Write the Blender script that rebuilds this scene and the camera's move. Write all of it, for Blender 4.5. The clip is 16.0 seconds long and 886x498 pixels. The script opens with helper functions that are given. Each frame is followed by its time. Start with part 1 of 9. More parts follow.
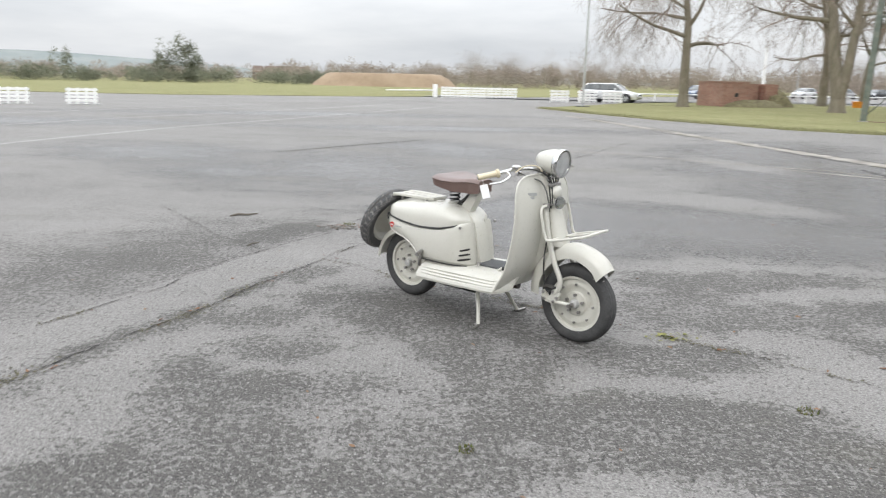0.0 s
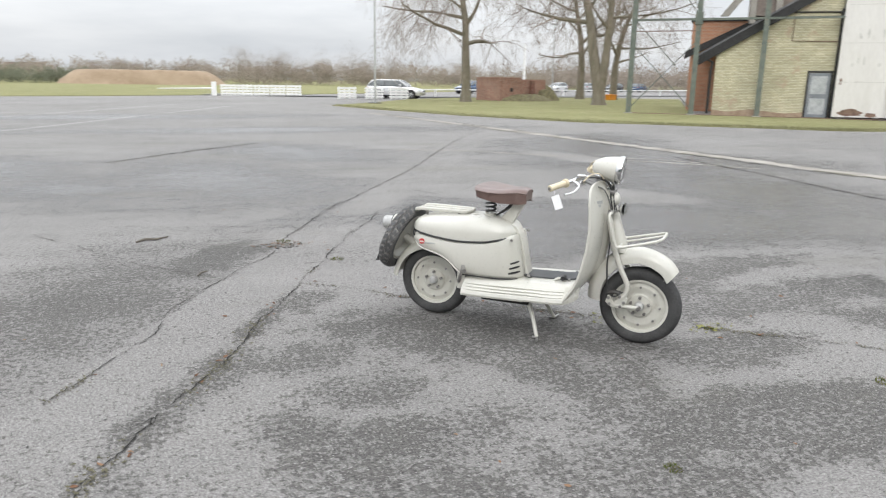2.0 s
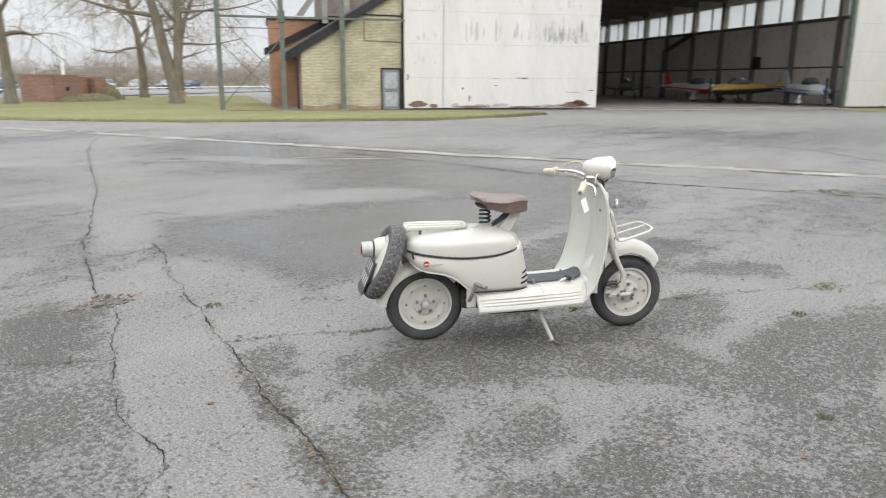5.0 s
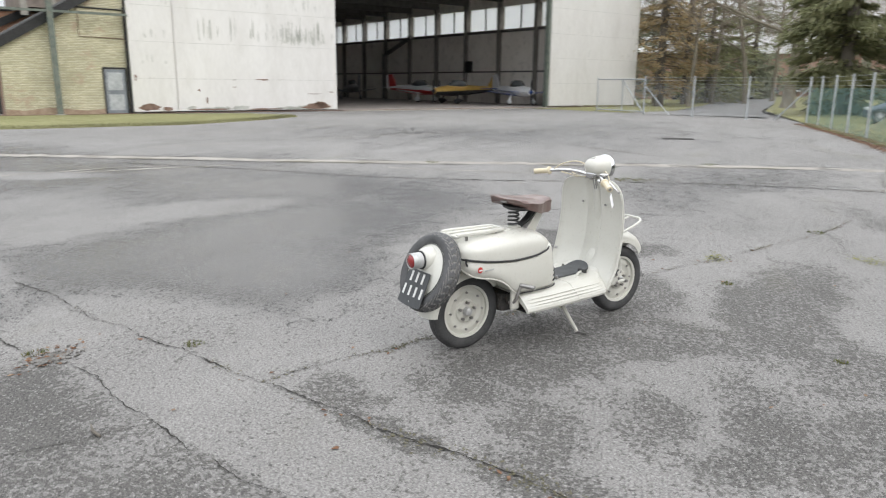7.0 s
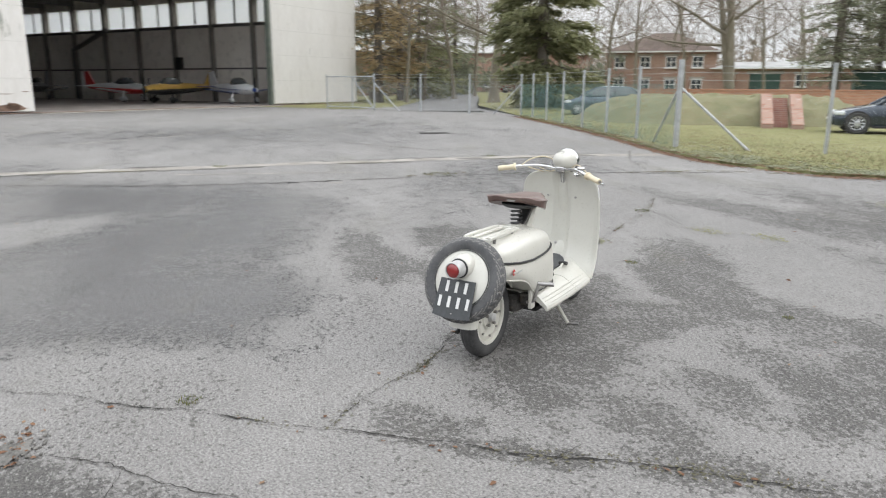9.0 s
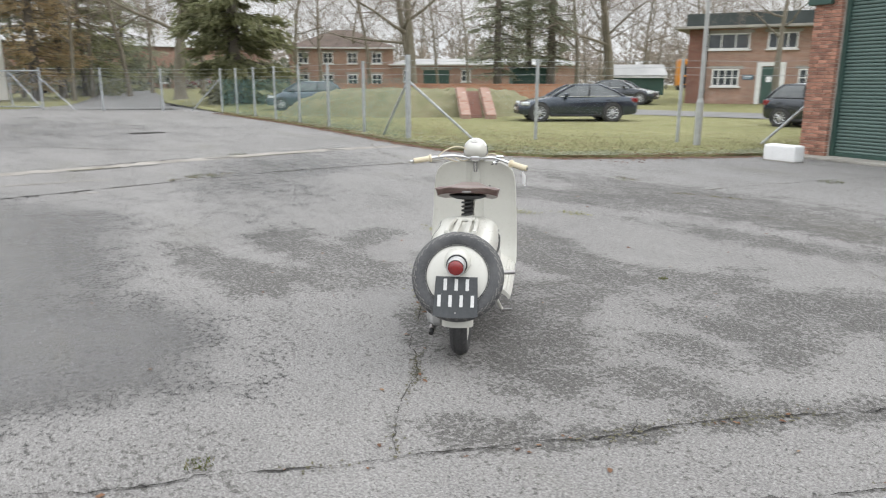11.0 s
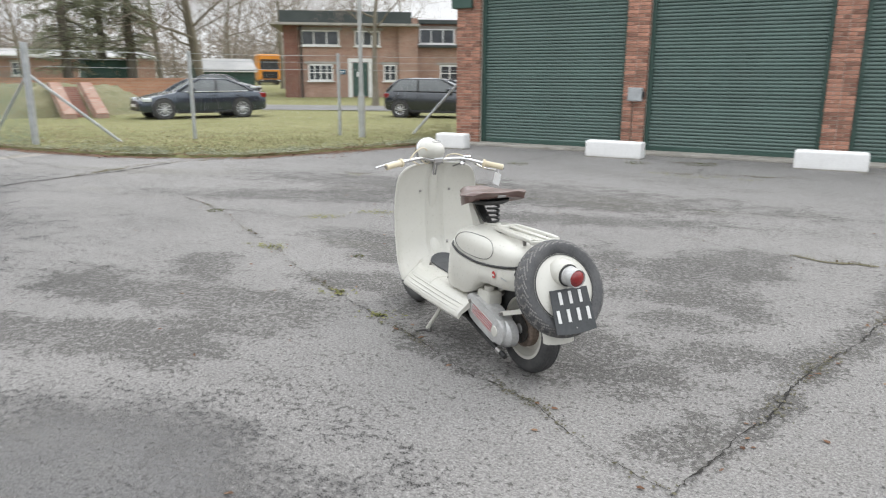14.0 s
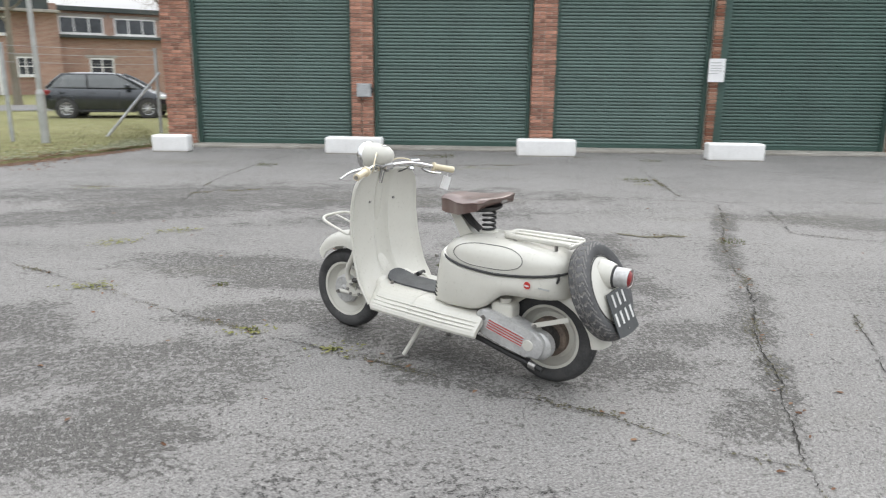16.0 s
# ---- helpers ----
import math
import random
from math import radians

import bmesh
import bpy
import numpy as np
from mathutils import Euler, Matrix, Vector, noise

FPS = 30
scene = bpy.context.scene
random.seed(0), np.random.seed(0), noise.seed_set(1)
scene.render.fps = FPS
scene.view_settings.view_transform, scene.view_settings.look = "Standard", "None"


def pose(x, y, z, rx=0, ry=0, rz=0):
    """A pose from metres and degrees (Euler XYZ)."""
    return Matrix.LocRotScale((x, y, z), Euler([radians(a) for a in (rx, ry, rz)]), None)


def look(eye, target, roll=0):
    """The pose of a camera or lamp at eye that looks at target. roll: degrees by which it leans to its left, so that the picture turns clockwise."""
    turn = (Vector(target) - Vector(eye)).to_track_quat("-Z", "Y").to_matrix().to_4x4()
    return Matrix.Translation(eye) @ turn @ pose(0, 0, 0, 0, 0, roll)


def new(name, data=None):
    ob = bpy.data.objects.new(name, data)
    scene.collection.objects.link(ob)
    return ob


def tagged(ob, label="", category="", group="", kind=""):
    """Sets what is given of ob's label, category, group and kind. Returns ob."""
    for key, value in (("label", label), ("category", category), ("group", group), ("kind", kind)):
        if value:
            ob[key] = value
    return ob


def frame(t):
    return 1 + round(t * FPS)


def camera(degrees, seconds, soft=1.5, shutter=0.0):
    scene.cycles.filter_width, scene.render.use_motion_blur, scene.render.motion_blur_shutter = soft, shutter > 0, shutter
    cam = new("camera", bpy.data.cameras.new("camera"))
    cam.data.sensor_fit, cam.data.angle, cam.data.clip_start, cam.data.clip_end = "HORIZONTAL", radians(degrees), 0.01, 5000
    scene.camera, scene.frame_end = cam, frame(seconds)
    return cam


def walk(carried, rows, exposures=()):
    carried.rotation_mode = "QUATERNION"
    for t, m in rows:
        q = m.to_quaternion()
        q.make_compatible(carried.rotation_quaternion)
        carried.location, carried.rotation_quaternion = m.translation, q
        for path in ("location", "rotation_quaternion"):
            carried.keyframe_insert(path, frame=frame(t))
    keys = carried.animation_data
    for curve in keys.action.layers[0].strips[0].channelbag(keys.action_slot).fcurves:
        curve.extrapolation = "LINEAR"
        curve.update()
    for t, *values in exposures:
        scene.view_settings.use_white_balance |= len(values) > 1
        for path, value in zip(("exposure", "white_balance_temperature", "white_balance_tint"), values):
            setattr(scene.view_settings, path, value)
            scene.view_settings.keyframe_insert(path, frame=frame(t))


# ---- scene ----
cam = camera(64.1, 16.0, soft=1.15, shutter=0.5)
ROWS = [
    (0, 0.0194, -0.0742, 1.4689, 76.608, -1.196, -0.047),
    (0.5, -0.3288, 0.0270, 1.4969, 76.661, -1.146, -5.323),
    (1, -0.7743, 0.1231, 1.4851, 76.644, -1.064, -9.679),
    (1.5, -1.1470, 0.2743, 1.4942, 76.627, -0.938, -13.735),
    (2, -1.5657, 0.4085, 1.5125, 76.618, -0.844, -18.383),
    (2.5, -1.8795, 0.6220, 1.5043, 76.632, -0.656, -23.419),
    (3, -2.2310, 0.8633, 1.5261, 76.636, -0.517, -28.852),
    (3.5, -2.5432, 1.1025, 1.5329, 76.674, -0.417, -34.922),
    (4, -2.8681, 1.4301, 1.5453, 76.582, -0.296, -41.531),
    (6.5, -4.0012, 3.4582, 1.5488, 76.960, -0.498, -70.507),
    (7, -4.1250, 3.8982, 1.5461, 76.927, -0.503, -76.384),
    (7.5, -4.1416, 4.3181, 1.5408, 76.965, -0.436, -81.848),
    (8, -4.1247, 4.7926, 1.5395, 76.905, -0.388, -87.489),
    (8.5, -4.0518, 5.2054, 1.5260, 76.861, -0.364, -93.264),
    (9, -3.9406, 5.6183, 1.5301, 76.882, -0.250, -99.677),
    (9.5, -3.8380, 6.0040, 1.5308, 76.804, -0.126, -105.652),
    (10, -3.6616, 6.3545, 1.5052, 76.792, -0.034, -112.452),
    (12.5, -2.1534, 7.6819, 1.4789, 76.469, -0.350, -142.051),
    (13, -1.7549, 7.8655, 1.4986, 76.456, -0.271, -147.286),
    (13.5, -1.3887, 8.0284, 1.4969, 76.351, -0.275, -152.075),
    (14, -0.9828, 8.0714, 1.4707, 76.350, -0.284, -158.832),
    (14.5, -0.5773, 8.0764, 1.4905, 76.196, -0.346, -165.248),
    (15, -0.1406, 8.0730, 1.4974, 76.161, -0.455, -172.411),
    (15.5, 0.2772, 7.9816, 1.4657, 76.165, -0.507, -179.228),
    (16, 0.7307, 7.9051, 1.4611, 76.208, -0.576, -186.222),
]
walk(cam, [(t, pose(*p)) for t, *p in ROWS])

# ---- world, sun and exposure ----
SUN_EL, SUN_ROT = 38.0, 205.0
world = bpy.data.worlds.new("overcast_sky")
scene.world = world
world.use_nodes = True
wt = world.node_tree
wt.nodes.clear()
w_out = wt.nodes.new("ShaderNodeOutputWorld")
w_bg = wt.nodes.new("ShaderNodeBackground")
w_sky = wt.nodes.new("ShaderNodeTexSky")
w_sky.sky_type = "NISHITA"
w_sky.sun_disc = False
w_sky.sun_elevation, w_sky.sun_rotation = radians(SUN_EL), radians(SUN_ROT)
w_sky.dust_density, w_sky.air_density = 3.0, 1.0
w_tc = wt.nodes.new("ShaderNodeTexCoord")
w_map = wt.nodes.new("ShaderNodeMapping")
w_map.inputs["Scale"].default_value = (1.0, 1.0, 5.0)
w_noise = wt.nodes.new("ShaderNodeTexNoise")
w_noise.inputs["Scale"].default_value = 2.1
w_noise.inputs["Detail"].default_value = 7.0
w_noise.inputs["Roughness"].default_value = 0.55
w_ramp = wt.nodes.new("ShaderNodeValToRGB")
w_ramp.color_ramp.elements[0].position, w_ramp.color_ramp.elements[0].color = 0.34, (6.5, 6.78, 7.15, 1)
w_ramp.color_ramp.elements[1].position, w_ramp.color_ramp.elements[1].color = 0.64, (8.8, 8.95, 9.15, 1)
w_mix = wt.nodes.new("ShaderNodeMixRGB")
w_mix.inputs[0].default_value = 0.93
wt.links.new(w_tc.outputs["Generated"], w_map.inputs["Vector"])
wt.links.new(w_map.outputs[0], w_noise.inputs["Vector"])
wt.links.new(w_noise.outputs["Fac"], w_ramp.inputs[0])
wt.links.new(w_sky.outputs[0], w_mix.inputs[1])
wt.links.new(w_ramp.outputs[0], w_mix.inputs[2])
# an overcast sky is brightest overhead
w_sep = wt.nodes.new("ShaderNodeSeparateXYZ")
wt.links.new(w_tc.outputs["Generated"], w_sep.inputs[0])
w_el = wt.nodes.new("ShaderNodeMapRange")
w_el.inputs["From Min"].default_value, w_el.inputs["From Max"].default_value = 0.05, 0.75
w_el.inputs["To Min"].default_value, w_el.inputs["To Max"].default_value = 1.0, 2.9
wt.links.new(w_sep.outputs[2], w_el.inputs["Value"])
w_mul = wt.nodes.new("ShaderNodeVectorMath")
w_mul.operation = "SCALE"
wt.links.new(w_mix.outputs[0], w_mul.inputs[0])
wt.links.new(w_el.outputs[0], w_mul.inputs["Scale"])
wt.links.new(w_mul.outputs[0], w_bg.inputs["Color"])
w_bg.inputs["Strength"].default_value = 0.107
wt.links.new(w_bg.outputs[0], w_out.inputs[0])
sun_data = bpy.data.lights.new("sun", "SUN")
sun_data.energy, sun_data.angle, sun_data.color = 0.7, radians(30), (1.0, 0.97, 0.92)
sun = new("sun", sun_data)
sun.matrix_world = look((0, 0, 60), Vector((0, 0, 60)) + Vector((-math.sin(radians(SUN_ROT)) * math.cos(radians(SUN_EL)), -math.cos(radians(SUN_ROT)) * math.cos(radians(SUN_EL)), -math.sin(radians(SUN_EL)))))
scene.view_settings.exposure = 0.0


# ---- materials ----
def ramp_node(nt, lo, hi, c0, c1, src):
    r = nt.nodes.new("ShaderNodeValToRGB")
    e = r.color_ramp.elements
    e[0].position, e[1].position = lo, hi
    e[0].color, e[1].color = (*c0, 1), (*c1, 1)
    nt.links.new(src, r.inputs[0])
    return r.outputs[0]


def noise_node(nt, vec, scale, detail=4, rough=0.55):
    n = nt.nodes.new("ShaderNodeTexNoise")
    n.inputs["Scale"].default_value, n.inputs["Detail"].default_value, n.inputs["Roughness"].default_value = scale, detail, rough
    nt.links.new(vec, n.inputs["Vector"])
    return n.outputs["Fac"]


def mix_node(nt, fac, a, b, mode="MIX"):
    m = nt.nodes.new("ShaderNodeMixRGB")
    m.blend_type = mode
    for i, v in enumerate((fac, a, b)):
        if isinstance(v, (int, float)):
            m.inputs[i].default_value = v
        elif isinstance(v, tuple):
            m.inputs[i].default_value = (*v, 1)
        else:
            nt.links.new(v, m.inputs[i])
    return m.outputs[0]


def math_node(nt, op, a, b=0.0):
    m = nt.nodes.new("ShaderNodeMath")
    m.operation = op
    for i, v in enumerate((a, b)):
        if isinstance(v, (int, float)):
            m.inputs[i].default_value = v
        else:
            nt.links.new(v, m.inputs[i])
    return m.outputs[0]


def blank(name):
    m = bpy.data.materials.new(name)
    m.use_nodes = True
    nt = m.node_tree
    return m, nt, nt.nodes["Principled BSDF"]


def bump_to(nt, bsdf, height, strength, distance):
    b = nt.nodes.new("ShaderNodeBump")
    b.inputs["Strength"].default_value, b.inputs["Distance"].default_value = strength, distance
    nt.links.new(height, b.inputs["Height"])
    nt.links.new(b.outputs[0], bsdf.inputs["Normal"])


def material(name, c0, c1, big=2.0, fine=40.0, rough=0.6, metal=0.0, bump=0.15, dirt=None, dirt_amount=0.35, stretch=(1, 1, 1), vary=0.0, coat=0.0, spread=0.12):
    """Two-scale mottled paint, stone, metal or wood."""
    m, nt, bsdf = blank(name)
    tc = nt.nodes.new("ShaderNodeTexCoord")
    mp = nt.nodes.new("ShaderNodeMapping")
    mp.inputs["Scale"].default_value = stretch
    nt.links.new(tc.outputs["Object"], mp.inputs["Vector"])
    v = mp.outputs[0]
    n1, n2 = noise_node(nt, v, big, 5), noise_node(nt, v, fine, 3)
    both = math_node(nt, "ADD", math_node(nt, "MULTIPLY", n1, 0.6), math_node(nt, "MULTIPLY", n2, 0.4))
    col = ramp_node(nt, 0.5 - spread, 0.5 + spread, c0, c1, both)
    if dirt:
        d = ramp_node(nt, 0.52, 0.72, (0, 0, 0), (1, 1, 1), noise_node(nt, v, big * 2.3, 8, 0.65))
        col = mix_node(nt, math_node(nt, "MULTIPLY", d, dirt_amount), col, dirt)
    if vary:
        info = nt.nodes.new("ShaderNodeObjectInfo")
        hsv = nt.nodes.new("ShaderNodeHueSaturation")
        nt.links.new(math_node(nt, "ADD", math_node(nt, "MULTIPLY", info.outputs["Random"], 2 * vary), 1.0 - vary), hsv.inputs["Value"])
        nt.links.new(col, hsv.inputs["Color"])
        col = hsv.outputs[0]
    nt.links.new(col, bsdf.inputs["Base Color"])
    nt.links.new(math_node(nt, "ADD", math_node(nt, "MULTIPLY", n2, 0.16), rough - 0.08), bsdf.inputs["Roughness"])
    bsdf.inputs["Metallic"].default_value = metal
    bsdf.inputs["Coat Weight"].default_value = coat
    bsdf.inputs["Coat Roughness"].default_value = 0.12
    if bump:
        bump_to(nt, bsdf, both, bump, 0.01)
    return m


def island_material(name, c0, c1, c2, rough=0.8, thin=0.0):
    """Leaves, twigs and blades: a colour for each loose piece."""
    m, nt, bsdf = blank(name)
    geo = nt.nodes.new("ShaderNodeNewGeometry")
    r = nt.nodes.new("ShaderNodeValToRGB")
    r.color_ramp.elements[0].color, r.color_ramp.elements[1].color = (*c0, 1), (*c2, 1)
    e = r.color_ramp.elements.new(0.5)
    e.color = (*c1, 1)
    nt.links.new(geo.outputs["Random Per Island"], r.inputs[0])
    tc = nt.nodes.new("ShaderNodeTexCoord")
    n = noise_node(nt, tc.outputs["Object"], 0.35, 3)
    col = mix_node(nt, 1.0, r.outputs[0], ramp_node(nt, 0.3, 0.7, (0.62, 0.62, 0.62), (1, 1, 1), n), "MULTIPLY")
    nt.links.new(col, bsdf.inputs["Base Color"])
    bsdf.inputs["Roughness"].default_value = rough
    bsdf.inputs["Specular IOR Level"].default_value = 0.2
    if thin:
        tr = nt.nodes.new("ShaderNodeBsdfTranslucent")
        nt.links.new(col, tr.inputs["Color"])
        mx = nt.nodes.new("ShaderNodeMixShader")
        mx.inputs[0].default_value = thin
        nt.links.new(bsdf.outputs[0], mx.inputs[1])
        nt.links.new(tr.outputs[0], mx.inputs[2])
        nt.links.new(mx.outputs[0], nt.nodes["Material Output"].inputs["Surface"])
    return m


def glass(name, tint, rough=0.05, opaque=0.0):
    m, nt, bsdf = blank(name)
    bsdf.inputs["Base Color"].default_value = (*tint, 1)
    bsdf.inputs["Roughness"].default_value = rough
    bsdf.inputs["Transmission Weight"].default_value = 1.0 - opaque
    bsdf.inputs["IOR"].default_value = 1.45
    return m


cream_worn = material("worn_cream_paint", (0.53, 0.52, 0.465), (0.57, 0.56, 0.505), 7, 70, 0.38, bump=0.02, dirt=(0.30, 0.245, 0.185), dirt_amount=0.32)
lamp_silver = material("lamp_silver", (0.80, 0.81, 0.81), (0.88, 0.89, 0.89), 10, 60, 0.3, metal=0.35, bump=0.0)
groove_dust = material("dusty_tyre_groove", (0.15, 0.145, 0.138), (0.23, 0.222, 0.21), 10, 90, 0.9, bump=0.05)
gap_grey = material("shadowed_gap", (0.10, 0.10, 0.095), (0.15, 0.148, 0.14), 10, 60, 0.7, bump=0.0)
cream = material("cream_paint", (0.548, 0.538, 0.486), (0.572, 0.562, 0.510), 3, 60, 0.30, bump=0.01, dirt=(0.47, 0.45, 0.385), dirt_amount=0.22, coat=0.3)
rust_drum = material("rusty_drum", (0.10, 0.08, 0.066), (0.26, 0.20, 0.16), 14, 90, 0.7, metal=0.3, bump=0.3)
spare_rubber = material("weathered_tyre_rubber", (0.05, 0.051, 0.053), (0.10, 0.10, 0.102), 8, 120, 0.7, bump=0.1, dirt=(0.13, 0.125, 0.12), dirt_amount=0.4)
tyre_rubber = material("tyre_rubber", (0.032, 0.032, 0.033), (0.065, 0.065, 0.065), 8, 120, 0.75, bump=0.1, dirt=(0.10, 0.095, 0.09), dirt_amount=0.4)
chrome = material("chrome", (0.56, 0.56, 0.555), (0.66, 0.66, 0.66), 6, 80, 0.14, metal=1.0, bump=0.0)
steel = material("dull_steel", (0.28, 0.27, 0.26), (0.42, 0.41, 0.40), 12, 90, 0.42, metal=0.9, bump=0.05, dirt=(0.10, 0.07, 0.05), dirt_amount=0.5)
cast_alloy = material("cast_alloy", (0.42, 0.42, 0.415), (0.54, 0.54, 0.53), 10, 80, 0.46, metal=0.3, bump=0.08, dirt=(0.14, 0.12, 0.10), dirt_amount=0.4)
black_rubber = material("black_rubber", (0.02, 0.02, 0.02), (0.045, 0.045, 0.045), 10, 90, 0.6, bump=0.05)
dark_engine = material("oily_engine", (0.03, 0.028, 0.026), (0.10, 0.095, 0.09), 14, 90, 0.5, metal=0.4, bump=0.2, dirt=(0.16, 0.12, 0.08), dirt_amount=0.5)
leather = material("brown_leather", (0.115, 0.072, 0.062), (0.165, 0.110, 0.096), 5, 160, 0.36, bump=0.06, dirt=(0.25, 0.19, 0.165), dirt_amount=0.3, coat=0.25)
ivory = material("ivory_grip", (0.58, 0.50, 0.35), (0.68, 0.60, 0.44), 12, 120, 0.4, bump=0.03)
mat_grey = material("grey_rubber_mat", (0.05, 0.053, 0.056), (0.09, 0.093, 0.096), 10, 120, 0.7, bump=0.1)
white_card = material("white_card", (0.78, 0.78, 0.79), (0.85, 0.85, 0.85), 8, 60, 0.7, bump=0.0)
red_paint = material("red_paint", (0.45, 0.03, 0.025), (0.55, 0.05, 0.04), 6, 50, 0.4, bump=0.0)
plate_black = material("plate_black", (0.028, 0.031, 0.033), (0.05, 0.054, 0.057), 8, 60, 0.35, bump=0.0)
plate_white = material("plate_white", (0.60, 0.60, 0.585), (0.68, 0.68, 0.66), 8, 60, 0.4, bump=0.0)
red_glass = material("red_lens", (0.17, 0.008, 0.010), (0.25, 0.014, 0.014), 20, 90, 0.15, bump=0.0, coat=0.8)
clear_glass = glass("clear_glass", (0.95, 0.97, 0.97))
fluted_glass = glass("fluted_lamp_glass", (0.99, 0.99, 0.99), 0.14)
sooty = material("soot_black", (0.012, 0.012, 0.012), (0.03, 0.03, 0.03), 8, 60, 0.7, bump=0.1)

white_wall = material("white_painted_steel", (0.62, 0.605, 0.58), (0.70, 0.688, 0.665), 0.5, 12, 0.65, bump=0.1, dirt=(0.48, 0.46, 0.42), dirt_amount=0.32, stretch=(1, 1, 0.28))
white_stain = material("grey_weather_stain", (0.50, 0.495, 0.47), (0.66, 0.65, 0.62), 6, 30, 0.75, bump=0.1)
rust = material("rusted_steel", (0.12, 0.075, 0.055), (0.26, 0.175, 0.13), 6, 40, 0.85, bump=0.3)
dark_slat = material("darker_shutter_green", (0.054, 0.102, 0.087), (0.074, 0.128, 0.110), 1.2, 30, 0.45, bump=0.03, dirt=(0.05, 0.07, 0.065), dirt_amount=0.35, vary=0.08)
green_slat = material("green_shutter_paint", (0.082, 0.132, 0.117), (0.106, 0.164, 0.146), 1.2, 30, 0.42, bump=0.03, dirt=(0.07, 0.10, 0.09), dirt_amount=0.35, vary=0.08)
green_paint = material("dark_green_paint", (0.034, 0.074, 0.062), (0.050, 0.096, 0.080), 2, 40, 0.45, bump=0.05)
brick_red = material("red_brick", (0.265, 0.122, 0.084), (0.41, 0.212, 0.150), 9, 70, 0.85, bump=0.35, dirt=(0.36, 0.24, 0.19), dirt_amount=0.5, vary=0.4)
mortar = material("lime_mortar", (0.50, 0.45, 0.385), (0.64, 0.59, 0.52), 5, 60, 0.9, bump=0.3)
white_block = material("whitewashed_concrete", (0.77, 0.77, 0.76), (0.84, 0.84, 0.83), 4, 40, 0.8, bump=0.2, dirt=(0.58, 0.56, 0.52), dirt_amount=0.22)
concrete = material("pale_concrete", (0.26, 0.245, 0.215), (0.40, 0.38, 0.34), 1.5, 25, 0.85, bump=0.3, dirt=(0.15, 0.14, 0.12), dirt_amount=0.6)
galvanised = material("galvanised_steel", (0.34, 0.36, 0.37), (0.50, 0.52, 0.53), 6, 60, 0.5, metal=0.35, bump=0.05)
lamp_grey = material("grey_column_paint", (0.33, 0.34, 0.33), (0.45, 0.46, 0.45), 4, 40, 0.6, bump=0.05)
post_green = material("faded_green_steel", (0.075, 0.095, 0.08), (0.16, 0.185, 0.155), 3, 40, 0.6, bump=0.1, dirt=(0.25, 0.2, 0.15), dirt_amount=0.5)
barrier_white = material("white_barrier_paint", (0.74, 0.74, 0.73), (0.83, 0.83, 0.82), 3, 40, 0.6, bump=0.05)
bark = material("grey_brown_bark", (0.135, 0.12, 0.088), (0.25, 0.22, 0.17), 3, 26, 0.9, bump=0.6, dirt=(0.11, 0.12, 0.06), dirt_amount=0.6, stretch=(1, 1, 0.35))
bark_dark = material("dark_bark", (0.085, 0.075, 0.062), (0.165, 0.145, 0.12), 3, 26, 0.9, bump=0.6, stretch=(1, 1, 0.35))
twig_mat = island_material("bare_twigs", (0.215, 0.176, 0.145), (0.32, 0.268, 0.225), (0.41, 0.338, 0.283))
# scrub colours are lifted to hold the haze of distance
scrub_mat = island_material("winter_scrub", (0.31, 0.26, 0.22), (0.42, 0.36, 0.305), (0.50, 0.45, 0.375), 0.8, 0.4)
haze_mat = island_material("bare_thicket", (0.31, 0.275, 0.24), (0.41, 0.365, 0.315), (0.48, 0.43, 0.37), 0.8, 0.4)
# lightened as well, for the haze over the far evergreens
gorse_mat = island_material("evergreen_scrub", (0.171, 0.192, 0.139), (0.245, 0.265, 0.192), (0.33, 0.324, 0.238), 0.8, 0.4)
fir_mat = island_material("fir_needles", (0.25, 0.265, 0.145), (0.335, 0.345, 0.195), (0.41, 0.405, 0.25), 0.8, 0.7)
larch_mat = island_material("autumn_larch", (0.40, 0.29, 0.16), (0.56, 0.42, 0.23), (0.44, 0.40, 0.26), 0.8, 0.5)
pine_mat = island_material("dark_pine_needles", (0.27, 0.295, 0.205), (0.355, 0.375, 0.265), (0.44, 0.45, 0.33), 0.8, 0.7)
blade_mat = island_material("grass_blades", (0.20, 0.205, 0.10), (0.29, 0.285, 0.155), (0.42, 0.40, 0.26), 0.8, 0.4)
leaf_mat = island_material("fallen_leaves", (0.13, 0.065, 0.038), (0.23, 0.125, 0.075), (0.33, 0.22, 0.14))
weed_mat = island_material("moss_and_weeds", (0.078, 0.104, 0.026), (0.143, 0.182, 0.046), (0.208, 0.169, 0.065), 0.8, 0.4)
earth_mat = material("bare_earth", (0.24, 0.175, 0.115), (0.34, 0.26, 0.18), 0.4, 6, 0.95, bump=0.6)
crack_mat = material("crack_dirt", (0.010, 0.009, 0.008), (0.03, 0.027, 0.022), 6, 60, 0.95, bump=0.4)


